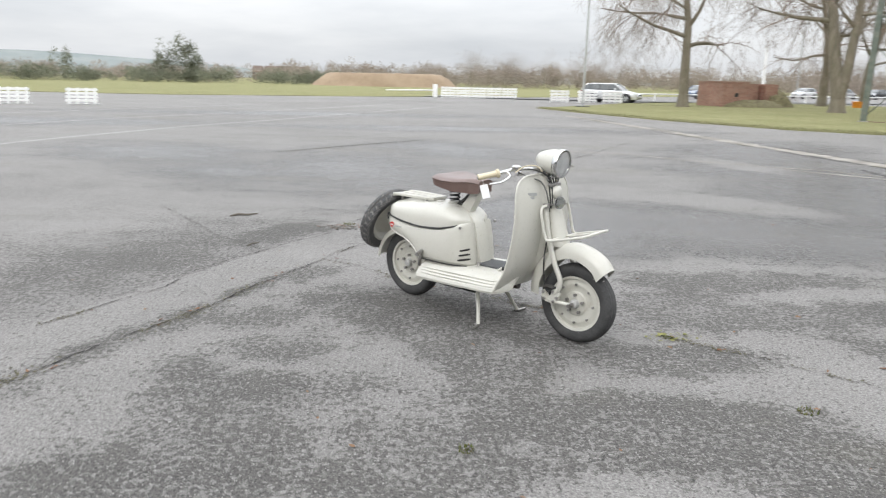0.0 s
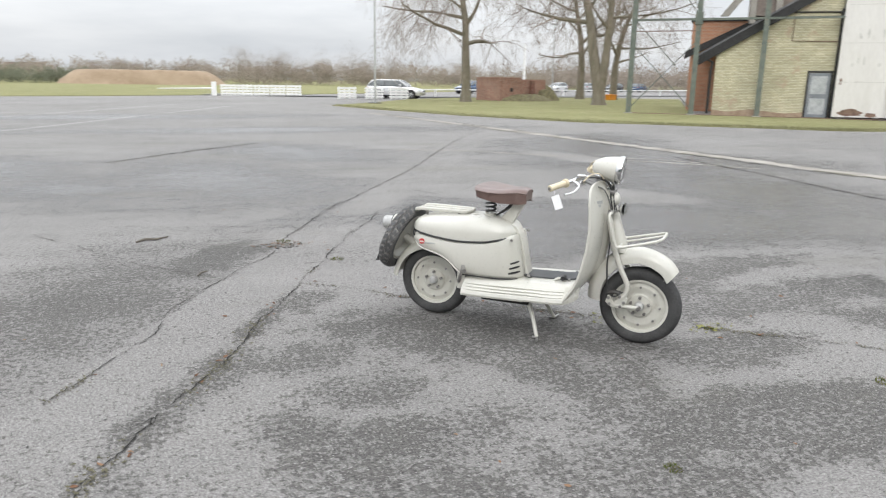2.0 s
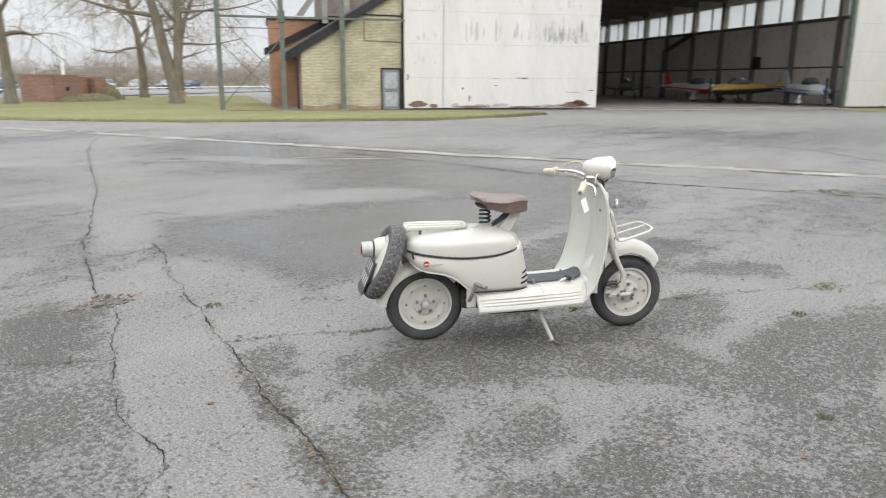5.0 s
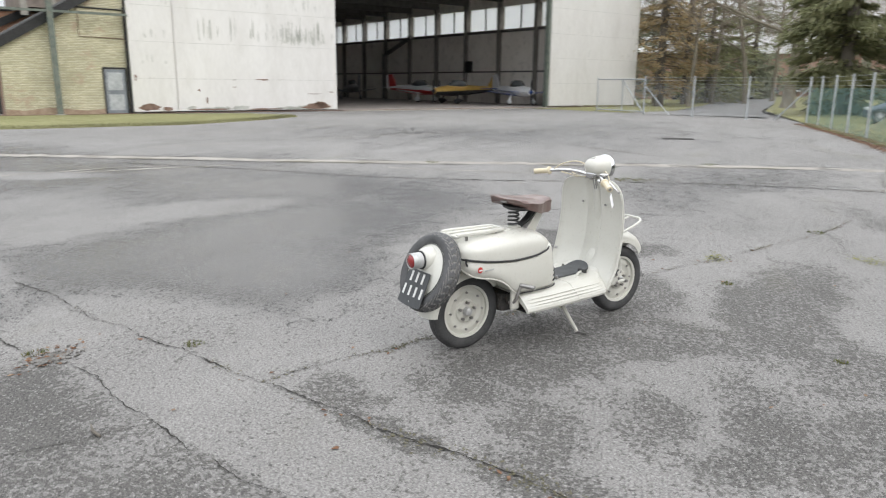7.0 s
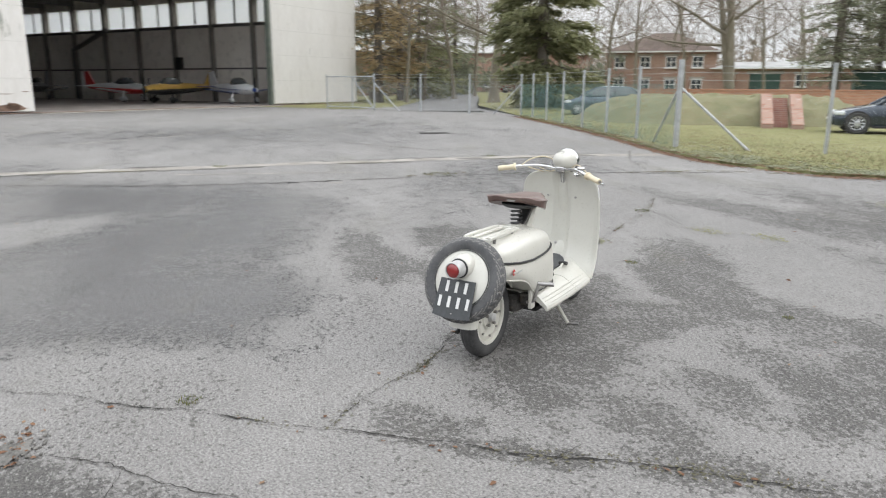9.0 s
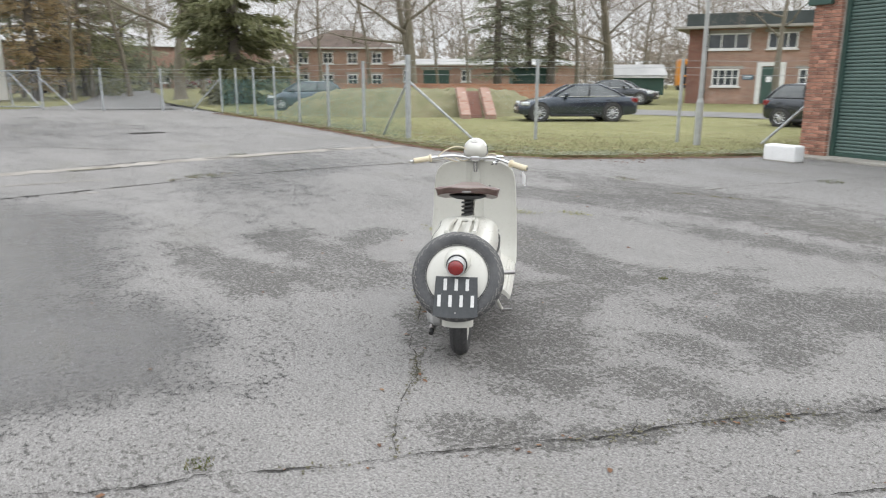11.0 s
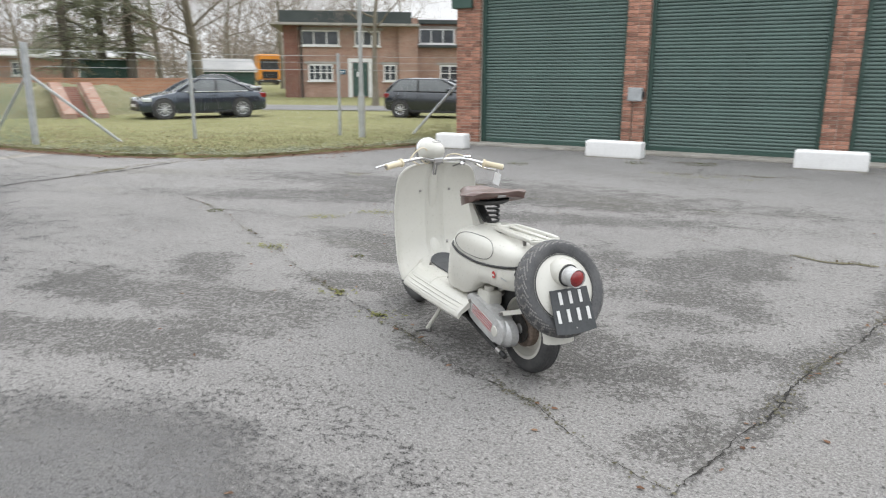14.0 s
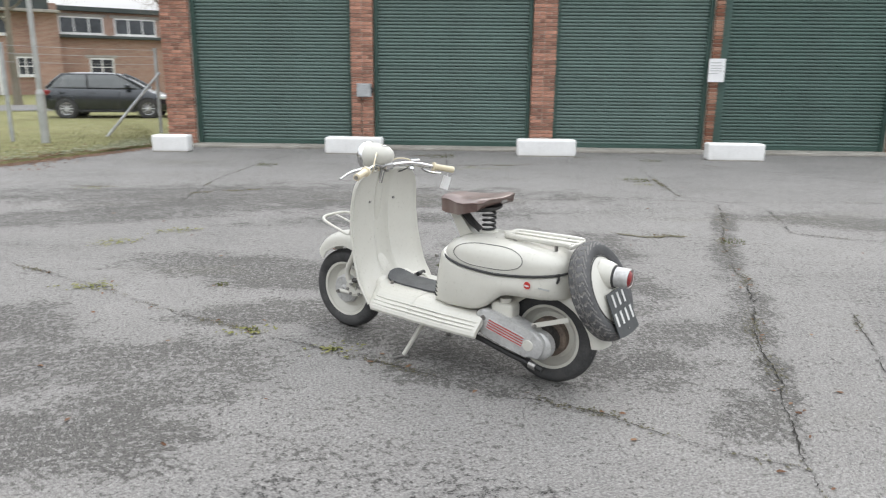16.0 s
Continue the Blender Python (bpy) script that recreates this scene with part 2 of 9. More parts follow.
def brick_wall_material(name, b0, b1, joint, peel=None):
    """Coursed brickwork seen from afar: courses of 75 mm."""
    m, nt, bsdf = blank(name)
    tc = nt.nodes.new("ShaderNodeTexCoord")
    sep = nt.nodes.new("ShaderNodeSeparateXYZ")
    nt.links.new(tc.outputs["Object"], sep.inputs[0])
    comb = nt.nodes.new("ShaderNodeCombineXYZ")
    nt.links.new(math_node(nt, "ADD", sep.outputs[0], sep.outputs[1]), comb.inputs[0])
    nt.links.new(sep.outputs[2], comb.inputs[1])
    br = nt.nodes.new("ShaderNodeTexBrick")
    br.inputs["Scale"].default_value = 1.0
    br.inputs["Brick Width"].default_value, br.inputs["Row Height"].default_value = 0.225, 0.075
    br.inputs["Mortar Size"].default_value = 0.009
    br.inputs["Color1"].default_value, br.inputs["Color2"].default_value = (*b0, 1), (*b1, 1)
    br.inputs["Mortar"].default_value = (*joint, 1)
    nt.links.new(comb.outputs[0], br.inputs["Vector"])
    n = noise_node(nt, tc.outputs["Object"], 1.1, 7, 0.6)
    col = mix_node(nt, 1.0, br.outputs["Color"], ramp_node(nt, 0.3, 0.7, (0.72, 0.72, 0.72), (1.0, 1.0, 1.0), n), "MULTIPLY")
    if peel:
        col = mix_node(nt, ramp_node(nt, 0.57, 0.64, (0, 0, 0), (0.8, 0.8, 0.8), noise_node(nt, tc.outputs["Object"], 1.7, 9, 0.7)), col, peel)
    nt.links.new(col, bsdf.inputs["Base Color"])
    bsdf.inputs["Roughness"].default_value = 0.9
    bump_to(nt, bsdf, br.outputs["Fac"], -0.4, 0.01)
    return m


yellow_brick = brick_wall_material("yellow_painted_brick", (0.50, 0.465, 0.31), (0.66, 0.625, 0.455), (0.34, 0.315, 0.225), (0.40, 0.30, 0.22))
orange_brick = brick_wall_material("orange_brick", (0.42, 0.19, 0.11), (0.50, 0.25, 0.15), (0.42, 0.33, 0.25))
far_brick = brick_wall_material("weathered_red_brick", (0.33, 0.185, 0.135), (0.43, 0.255, 0.19), (0.44, 0.37, 0.31))
old_brick = brick_wall_material("old_dark_red_brick", (0.19, 0.075, 0.055), (0.27, 0.12, 0.085), (0.26, 0.19, 0.15))


def ellipses(X, Y, blobs):
    """The largest of many soft ellipses (x, y, radius, radius, turn, weight): 1 at a centre, 0 at the rim."""
    field = np.full(X.shape, -9.0)
    for cx, cy, rx, ry, turn, weight in blobs:
        c, d = math.cos(radians(turn)), math.sin(radians(turn))
        u, w = ((X - cx) * c + (Y - cy) * d) / rx, ((Y - cy) * c - (X - cx) * d) / ry
        field = np.maximum(field, (1.0 - np.sqrt(u * u + w * w)) * weight)
    return field


def survey(nt, name):
    """A stored survey of the ground: worn dark patches with the scooter's shadow, damp or age."""
    a = nt.nodes.new("ShaderNodeAttribute")
    a.attribute_name = name
    return a.outputs["Fac"]


def weighted(nt, *pairs):
    total = None
    for src, w in pairs:
        p = math_node(nt, "MULTIPLY", src, w)
        total = p if total is None else math_node(nt, "ADD", total, p)
    return total


def asphalt_material():
    """Weathered apron: pale worn grit, dark binder patches with ragged rims (one holds the scooter's shadow), damp
    stretches with a sheen.
    """
    m, nt, bsdf = blank("weathered_asphalt")
    tc = nt.nodes.new("ShaderNodeTexCoord")
    v = tc.outputs["Object"]
    grit = noise_node(nt, v, 75, 2, 0.7)
    crumbs = noise_node(nt, v, 30, 3, 0.60)
    mid = noise_node(nt, v, 4.2, 7, 0.68)
    patch = noise_node(nt, v, 1.1, 7, 0.65)
    wide = noise_node(nt, v, 0.17, 5, 0.55)
    mp = nt.nodes.new("ShaderNodeMapping")
    mp.inputs["Rotation"].default_value = (0, 0, radians(8))
    mp.inputs["Scale"].default_value = (0.33, 1.0, 1.0)
    nt.links.new(v, mp.inputs["Vector"])
    streak = noise_node(nt, mp.outputs[0], 1.25, 7, 0.64)
    specks = noise_node(nt, v, 120, 3, 0.8)
    rag = weighted(nt, (math_node(nt, "SUBTRACT", mid, 0.5), 1.5), (math_node(nt, "SUBTRACT", patch, 0.5), 1.1))
    blot = math_node(nt, "MINIMUM", math_node(nt, "MAXIMUM", math_node(nt, "ADD", survey(nt, "wear_shade"), rag), -0.30), 0.25)
    # older, darker surface on one side of the long seam
    seam = nt.nodes.new("ShaderNodeMapping")
    seam.vector_type = "TEXTURE"
    seam.inputs["Location"].default_value, seam.inputs["Rotation"].default_value = (-1.54, 5.80, 0), (0, 0, radians(64.9))
    nt.links.new(v, seam.inputs["Vector"])
    sepv = nt.nodes.new("ShaderNodeSeparateXYZ")
    nt.links.new(seam.outputs[0], sepv.inputs[0])
    older = math_node(nt, "MULTIPLY", math_node(nt, "GREATER_THAN", weighted(nt, (sepv.outputs[1], 1.0), (mid, 0.12)), 0.06), survey(nt, "age"))
    fac = weighted(nt, (patch, 0.08), (mid, 0.20), (crumbs, 0.41), (specks, 0.24), (streak, 0.12), (blot, 0.122), (older, 0.085))
    worn = ramp_node(nt, 0.531, 0.540, (0, 0, 0), (1, 1, 1), fac)
    tone = weighted(nt, (grit, 0.35), (specks, 0.30), (crumbs, 0.12), (mid, 0.13), (wide, 0.10))
    pale = ramp_node(nt, 0.41, 0.59, (0.108, 0.104, 0.100), (0.350, 0.337, 0.323), tone)
    tar = ramp_node(nt, 0.44, 0.56, (0.030, 0.029, 0.027), (0.138, 0.131, 0.122), tone)
    col = mix_node(nt, worn, pale, tar)
    # single pale stones showing in the binder
    col = mix_node(nt, ramp_node(nt, 0.63, 0.66, (0, 0, 0), (0.8, 0.8, 0.8), noise_node(nt, v, 62, 2, 0.6)), col, (0.36, 0.35, 0.335))
    # damp stretches: a smooth film in the hollows
    film = weighted(nt, (survey(nt, "damp"), 1.0), (math_node(nt, "SUBTRACT", wide, 0.5), 1.0), (math_node(nt, "SUBTRACT", streak, 0.5), 1.2), (math_node(nt, "SUBTRACT", mid, 0.5), 1.9), (math_node(nt, "SUBTRACT", crumbs, 0.5), 2.2), (math_node(nt, "SUBTRACT", specks, 0.5), 2.0))
    wet = ramp_node(nt, -0.36, 0.42, (0, 0, 0), (1, 1, 1), film)
    dry = math_node(nt, "SUBTRACT", 1.0, wet)
    col = mix_node(nt, wet, col, mix_node(nt, 1.0, col, (0.40, 0.40, 0.405), "MULTIPLY"))
    # a thin brown-green film of algae here and there
    col = mix_node(nt, ramp_node(nt, 0.56, 0.70, (0, 0, 0), (0.30, 0.30, 0.30), noise_node(nt, mp.outputs[0], 0.55, 8, 0.68)), col, (0.125, 0.115, 0.075))
    nt.links.new(col, bsdf.inputs["Base Color"])
    nt.links.new(math_node(nt, "SUBTRACT", math_node(nt, "ADD", 0.80, math_node(nt, "MULTIPLY", grit, 0.1)), math_node(nt, "MULTIPLY", wet, 0.60)), bsdf.inputs["Roughness"])
    hgt = math_node(nt, "MULTIPLY", weighted(nt, (grit, 1.0), (crumbs, 0.9), (specks, 0.5), (worn, -0.25)), math_node(nt, "ADD", 0.36, math_node(nt, "MULTIPLY", dry, 0.64)))
    bsdf.inputs["Specular IOR Level"].default_value = 0.5
    bump_to(nt, bsdf, hgt, 0.7, 0.013)
    return m


def grass_material():
    m, nt, bsdf = blank("short_winter_grass")
    tc = nt.nodes.new("ShaderNodeTexCoord")
    v = tc.outputs["Object"]
    n1, n2, n3 = noise_node(nt, v, 0.22, 6, 0.6), noise_node(nt, v, 5, 6, 0.7), noise_node(nt, v, 70, 2)
    c = ramp_node(nt, 0.35, 0.65, (0.205, 0.21, 0.092), (0.36, 0.345, 0.19), math_node(nt, "ADD", math_node(nt, "MULTIPLY", n1, 0.5), math_node(nt, "MULTIPLY", n2, 0.5)))
    c = mix_node(nt, ramp_node(nt, 0.50, 0.62, (0, 0, 0), (0.75, 0.75, 0.75), noise_node(nt, v, 1.3, 8, 0.72)), c, (0.215, 0.185, 0.095))
    c = mix_node(nt, ramp_node(nt, 0.46, 0.60, (0, 0, 0), (0.8, 0.8, 0.8), weighted(nt, (n3, 0.5), (noise_node(nt, v, 16, 5, 0.7), 0.5))), c, (0.125, 0.13, 0.05))
    nt.links.new(c, bsdf.inputs["Base Color"])
    bsdf.inputs["Roughness"].default_value = 0.95
    bsdf.inputs["Specular IOR Level"].default_value = 0.15
    bump_to(nt, bsdf, n3, 0.8, 0.03)
    return m


DAMP = (
    (2.7, 7.45, 3.9, 1.45, -22, 1.3), (5.9, 8.9, 3.5, 2.3, 95, 1.2), (7.0, 12.3, 3.7, 2.3, 165, 1.1), (18.8, 8.4, 7.0, 4.2, 91, 0.45), (22.0, 5.2, 7.2, 3.2, 169, 0.4),
    (-1.6, 11.9, 3.4, 2.0, 108, 0.8), (-5.2, 13.6, 3.2, 1.9, 140, 0.7), (-3.4, 11.2, 2.2, 1.2, 120, 0.7), (0.2, 15.6, 3.0, 1.7, 120, 0.8), (7.3, 16.2, 4.9, 2.3, 48, 1.0),
    (8.2, 2.2, 3.6, 1.3, 152, 0.55), (1.2, 6.35, 1.1, 0.65, 0, 1.3), (1.4, 6.95, 2.1, 1.0, 14, 1.3), (5.3, 6.4, 1.7, 1.1, 9, 1.1), (-14.0, 22.0, 8.0, 2.4, 10, 0.9), (1.0, 22.5, 8.0, 1.6, 4, 0.9), (-6.0, 30.0, 11.0, 2.2, 6, 0.8),
)
DRY = ((3.1, 9.45, 1.9, 0.62, 140, 1.7), (-0.9, 6.2, 1.9, 0.9, 65, 1.4), (1.2, 10.6, 3.0, 0.42, 62, 1.5), (4.0, 16.1, 4.0, 0.5, 62, 1.2), (5.9, 1.9, 1.5, 0.4, 170, 1.5), (5.7, 13.6, 1.5, 0.45, 107, 1.4))
# the ellipse at (0.0, 4.22) also darkens the asphalt as the scooter's shadow
BLOTCH = tuple((*e, 1.0) for e in (
    (-0.83, 3.03, 0.46, 0.30, 2), (-0.88, 3.66, 0.32, 0.22, 152), (-0.81, 2.45, 0.22, 0.17, 125), (0.0, 4.22, 0.95, 0.50, 152), (0.29, 2.9, 0.18, 0.14, 10), (0.91, 2.6, 0.5, 0.22, 4),
    (1.5, 2.64, 0.5, 0.28, 14), (1.19, 3.55, 0.75, 0.22, 4), (0.2, 2.37, 0.38, 0.16, 3), (2.07, 4.33, 0.9, 0.28, 6), (2.45, 5.21, 1.0, 0.25, 6), (-1.34, 2.32, 0.32, 0.14, 178),
    (0.95, 2.95, 0.9, 0.17, 172), (-0.05, 2.6, 0.45, 0.22, 158), (-1.2, 3.3, 0.24, 0.16, 126), (0.23, 3.5, 0.5, 0.22, 138), (0.58, 2.78, 0.5, 0.22, 138),
))
BLOTCH += tuple((*e, 0.9) for e in (
    (-0.2, 2.15, 0.4, 0.22, 114), (1.62, 4.62, 0.5, 0.26, 10), (1.85, 5.22, 0.4, 0.2, 161), (1.86, 2.4, 0.8, 0.36, 160), (-1.5, 4.14, 0.3, 0.2, 71), (-1.09, 4.14, 0.4, 0.24, 11),
    (-0.96, 5.2, 0.26, 0.16, 37), (2.75, 3.63, 0.45, 0.25, 132), (3.2, 4.4, 0.6, 0.3, 155), (-1.02, 2.15, 0.8, 0.45, 53), (-1.45, 6.7, 0.5, 0.28, 55),
    (-1.75, 3.78, 0.65, 0.13, 62), (-2.3, 2.4, 0.8, 0.13, 64), (-1.32, 4.8, 0.4, 0.09, 62), (-2.95, 1.1, 0.7, 0.12, 62), (0.35, 4.7, 0.5, 0.08, 145),
    (1.8, -1.0, 3.4, 0.9, 176), (3.3, 0.1, 2.2, 0.5, 16), (-4.5, 1.2, 1.2, 0.4, 160), (0.3, 0.6, 1.4, 0.3, 8),
))
asphalt = asphalt_material()
grass = grass_material()


# ---- mesh helpers ----
def finish(name, bm, mat, smooth=False):
    me = bpy.data.meshes.new(name)
    bmesh.ops.recalc_face_normals(bm, faces=bm.faces)
    bm.to_mesh(me)
    bm.free()
    me.materials.append(mat)
    if smooth:
        me.polygons.foreach_set("use_smooth", [True] * len(me.polygons))
        me.set_sharp_from_angle(angle=radians(38))
    return me


def part(name, bm, mat, parent=None, label="", m=None, smooth=False):
    """Links a bmesh as one mesh object under a thing or a part."""
    ob = new(name, finish(name, bm, mat, smooth))
    if parent is not None:
        ob.parent = parent
    if m is not None:
        ob.matrix_basis = m
    if label:
        tagged(ob, label)
    return ob


def raw(name, verts, faces, mat, parent=None, smooth=False):
    me = bpy.data.meshes.new(name)
    me.from_pydata(verts, [], faces)
    me.materials.append(mat)
    if smooth:
        me.polygons.foreach_set("use_smooth", [True] * len(me.polygons))
    ob = new(name, me)
    if parent is not None:
        ob.parent = parent
    return ob


def thing(name, m, label, category, group="", kind=""):
    e = new(name)
    e.empty_display_size = 0.2
    e.matrix_basis = m
    return tagged(e, label, category, group, kind)


def box(bm, x0, x1, y0, y1, z0, z1, bevel=0.0, segs=2):
    r = bmesh.ops.create_cube(bm, size=1.0, matrix=Matrix.Translation(((x0 + x1) / 2, (y0 + y1) / 2, (z0 + z1) / 2)) @ Matrix.Diagonal((x1 - x0, y1 - y0, z1 - z0, 1)))
    if bevel:
        edges = {e for v in r["verts"] for e in v.link_edges}
        bmesh.ops.bevel(bm, geom=list(edges), offset=bevel, segments=segs, affect="EDGES", profile=0.6)
    return bm


def boxed(*a, bevel=0.0, segs=2):
    return box(bmesh.new(), *a, bevel=bevel, segs=segs)


def rod(bm, a, b, r0, r1=None, sides=10):
    """A straight bar from a to b."""
    a, b = Vector(a), Vector(b)
    d = b - a
    m = Matrix.Translation((a + b) / 2) @ d.to_track_quat("Z", "Y").to_matrix().to_4x4()
    bmesh.ops.create_cone(bm, cap_ends=True, segments=sides, radius1=r0, radius2=r0 if r1 is None else r1, depth=d.length, matrix=m)
    return bm


def smooth_path(pts, n=8, closed=False):
    """A Catmull-Rom curve through the points."""
    p = [Vector(q) for q in pts]
    out = []
    cnt = len(p) if closed else len(p) - 1
    for i in range(cnt):
        a, b = p[i], p[(i + 1) % len(p)]
        z = p[i - 1] if (i > 0 or closed) else a * 2 - b
        c = p[(i + 2) % len(p)] if (i + 2 < len(p) or closed) else b * 2 - a
        for k in range(n):
            t = k / n
            out.append(0.5 * ((2 * a) + (b - z) * t + (2 * z - 5 * a + 4 * b - c) * t * t + (3 * a - z - 3 * b + c) * t ** 3))
    if not closed:
        out.append(p[-1])
    return out


def tube(bm, pts, r, sides=8, closed=False):
    """A round tube along a path; r may be a list."""
    pts = [Vector(p) for p in pts]
    n = len(pts)
    rs = r if isinstance(r, (list, tuple)) else [r] * n
    rings = []
    ref = Vector((0, 0, 1))
    for i, p in enumerate(pts):
        a = pts[i - 1] if (i > 0 or closed) else p
        b = pts[(i + 1) % n] if (i < n - 1 or closed) else p
        d = (b - a).normalized()
        if i == 0 and abs(d.dot(ref)) > 0.95:
            ref = Vector((1, 0, 0))
        u = (ref - d * ref.dot(d)).normalized()
        w = d.cross(u)
        ref = u
        rings.append([bm.verts.new(p + (u * math.cos(2 * math.pi * k / sides) + w * math.sin(2 * math.pi * k / sides)) * rs[i]) for k in range(sides)])
    for i in range(n if closed else n - 1):
        A, B = rings[i], rings[(i + 1) % n]
        for k in range(sides):
            bm.faces.new((A[k], A[(k + 1) % sides], B[(k + 1) % sides], B[k]))
    if not closed:
        bm.faces.new(rings[0][::-1])
        bm.faces.new(rings[-1])
    return bm


def lathe(bm, profile, segs=48, axis="Y", centre=(0, 0, 0), closed=False):
    """Turns (radius, offset along the axis) round the axis."""
    rings = []
    for r, o in profile:
        ring = []
        for k in range(segs):
            a = 2 * math.pi * k / segs
            c, s = r * math.cos(a), r * math.sin(a)
            v = {"Y": (c, o, s), "X": (o, c, s), "Z": (c, s, o)}[axis]
            ring.append(bm.verts.new(Vector(v) + Vector(centre)))
        rings.append(ring)
    pairs = list(zip(rings, rings[1:])) + ([(rings[-1], rings[0])] if closed else [])
    for A, B in pairs:
        for k in range(segs):
            bm.faces.new((A[k], A[(k + 1) % segs], B[(k + 1) % segs], B[k]))
    if not closed:
        for ring, o in ((rings[0], profile[0]), (rings[-1], profile[-1])):
            if o[0] > 1e-4:
                bm.faces.new(ring)
    bmesh.ops.remove_doubles(bm, verts=bm.verts, dist=1e-5)
    return bm


def prism(bm, outline, a, b, axis="Y", bevel=0.0):
    """A flat outline (two coordinates) pushed from a to b along the axis."""
    def place(p, o):
        return {"Y": (p[0], o, p[1]), "X": (o, p[0], p[1]), "Z": (p[0], p[1], o)}[axis]
    A = [bm.verts.new(place(p, a)) for p in outline]
    B = [bm.verts.new(place(p, b)) for p in outline]
    n = len(outline)
    fs = [bm.faces.new(A), bm.faces.new(B[::-1])]
    for i in range(n):
        fs.append(bm.faces.new((A[i], B[i], B[(i + 1) % n], A[(i + 1) % n])))
    if bevel:
        bmesh.ops.bevel(bm, geom=list({e for f in fs[:2] for e in f.edges}), offset=bevel, segments=2, affect="EDGES", profile=0.6)
    return bm


def loft(bm, sections, cap=True):
    """Joins rings of points of one length, and closes the ends."""
    rings = [[bm.verts.new(p) for p in s] for s in sections]
    n = len(rings[0])
    for A, B in zip(rings, rings[1:]):
        for k in range(n):
            bm.faces.new((A[k], A[(k + 1) % n], B[(k + 1) % n], B[k]))
    if cap:
        bm.faces.new(rings[0][::-1])
        bm.faces.new(rings[-1])
    return bm


def interp(x, xs, ys):
    return float(np.interp(x, xs, ys))


# ---- ground ----
def fall(x, y):
    """The apron falls 7 cm towards the garages."""
    k = min(max((1.5 - y) / 6.5, 0), 1)
    return -0.07 * k * k * (3 - 2 * k)


def rise(x, y):
    """The land beyond the fence climbs a little."""
    d = math.hypot(x, y)
    if y < 0 and x > 0:
        k = min(max((d - 29) / 22, 0), 1)
        return fall(x, y) + (0.45 * k * k * (3 - 2 * k) + max(d - 60, 0) * 0.004) * min(-y / 12, 1)
    return fall(x, y)


def sheet(name, outline, z, mat, label, category, edge=0.05, seed=1, step=0.0):
    """A flat piece of land with an uneven edge that turns down."""
    rng = random.Random(seed)
    pts = []
    n = len(outline)
    for i in range(n):
        a, b = Vector(outline[i]), Vector(outline[(i + 1) % n])
        k = max(1, int((b - a).length / step)) if step else 1
        for j in range(k):
            p = a.lerp(b, j / k)
            pts.append((p.x + rng.uniform(-edge, edge), p.y + rng.uniform(-edge, edge)))
    bm = bmesh.new()
    top = [bm.verts.new((x, y, z)) for x, y in pts]
    low = [bm.verts.new((x, y, -0.05)) for x, y in pts]
    bm.faces.new(top)
    for i in range(len(pts)):
        bm.faces.new((top[i], low[i], low[(i + 1) % len(pts)], top[(i + 1) % len(pts)]))
    ob = part(name, bm, mat)
    return tagged(ob, label, category, kind="structure")


xs = [-2500, -60] + list(range(-30, -6, 2)) + [-6 + 0.125 * k for k in range(153)] + list(range(14, 40, 1)) + [60, 120, 2500]
ys = [-2500, -60, -20] + [-8 + 0.5 * k for k in range(10)] + [-3 + 0.125 * k for k in range(168)] + list(range(18, 40, 1)) + [60, 200, 2500]
GX, GY = (g.ravel() for g in np.meshgrid(np.array(xs, float), np.array(ys, float), indexing="ij"))
ny = len(ys)
ground_me = bpy.data.meshes.new("ground")
ground_me.from_pydata([(x, y, fall(x, y)) for x, y in zip(GX, GY)], [], [(i * ny + k, (i + 1) * ny + k, (i + 1) * ny + k + 1, i * ny + k + 1) for i in range(len(xs) - 1) for k in range(ny - 1)])
ground_me.materials.append(asphalt)
ground_me.polygons.foreach_set("use_smooth", [True] * len(ground_me.polygons))
for name, values in (("wear_shade", np.maximum(ellipses(GX, GY, BLOTCH), -1.0)), ("damp", np.maximum(np.minimum(ellipses(GX, GY, DAMP), -ellipses(GX, GY, DRY)), -0.9)), ("age", np.maximum(ellipses(GX, GY, ((-2.5, 5.5, 2.9, 1.5, 65, 1.0),)), 0.0))):
    ground_me.attributes.new(name, "FLOAT", "POINT").data.foreach_set("value", values.astype(np.float32))
tagged(new("ground", ground_me), "weathered grey asphalt apron with dark damp patches", "ground", kind="structure")

# verge in front of the hangar and annex
VERGE = [(5.6, 42.2), (7.0, 37.0), (9.6, 30.2), (12.3, 25.6), (15.5, 23.0), (19.5, 19.6), (24.6, 18.6), (27.5, 18.7), (28.4, 19.4), (29.4, 22.4), (26.2, 27.0), (21.5, 31.2), (24.0, 34.0), (44.0, 62.0), (34.0, 66.0), (20.0, 62.0), (14.5, 57.0), (10.0, 49.0)]
sheet("grass_verge", VERGE, 0.035, grass, "short mown grass verge beside the apron", "grass", 0.08, 3, 0.5)
# far airfield
FIELD = [(-400, 58), (-60, 53.5), (-21, 55), (-8, 61), (-1.5, 66), (7, 70), (30, 95), (60, 130), (500, 420), (500, 900), (-700, 900)]
sheet("grass_field", FIELD, 0.04, grass, "wide green airfield grass reaching to the hedges", "grass", 0.3, 4, 4)
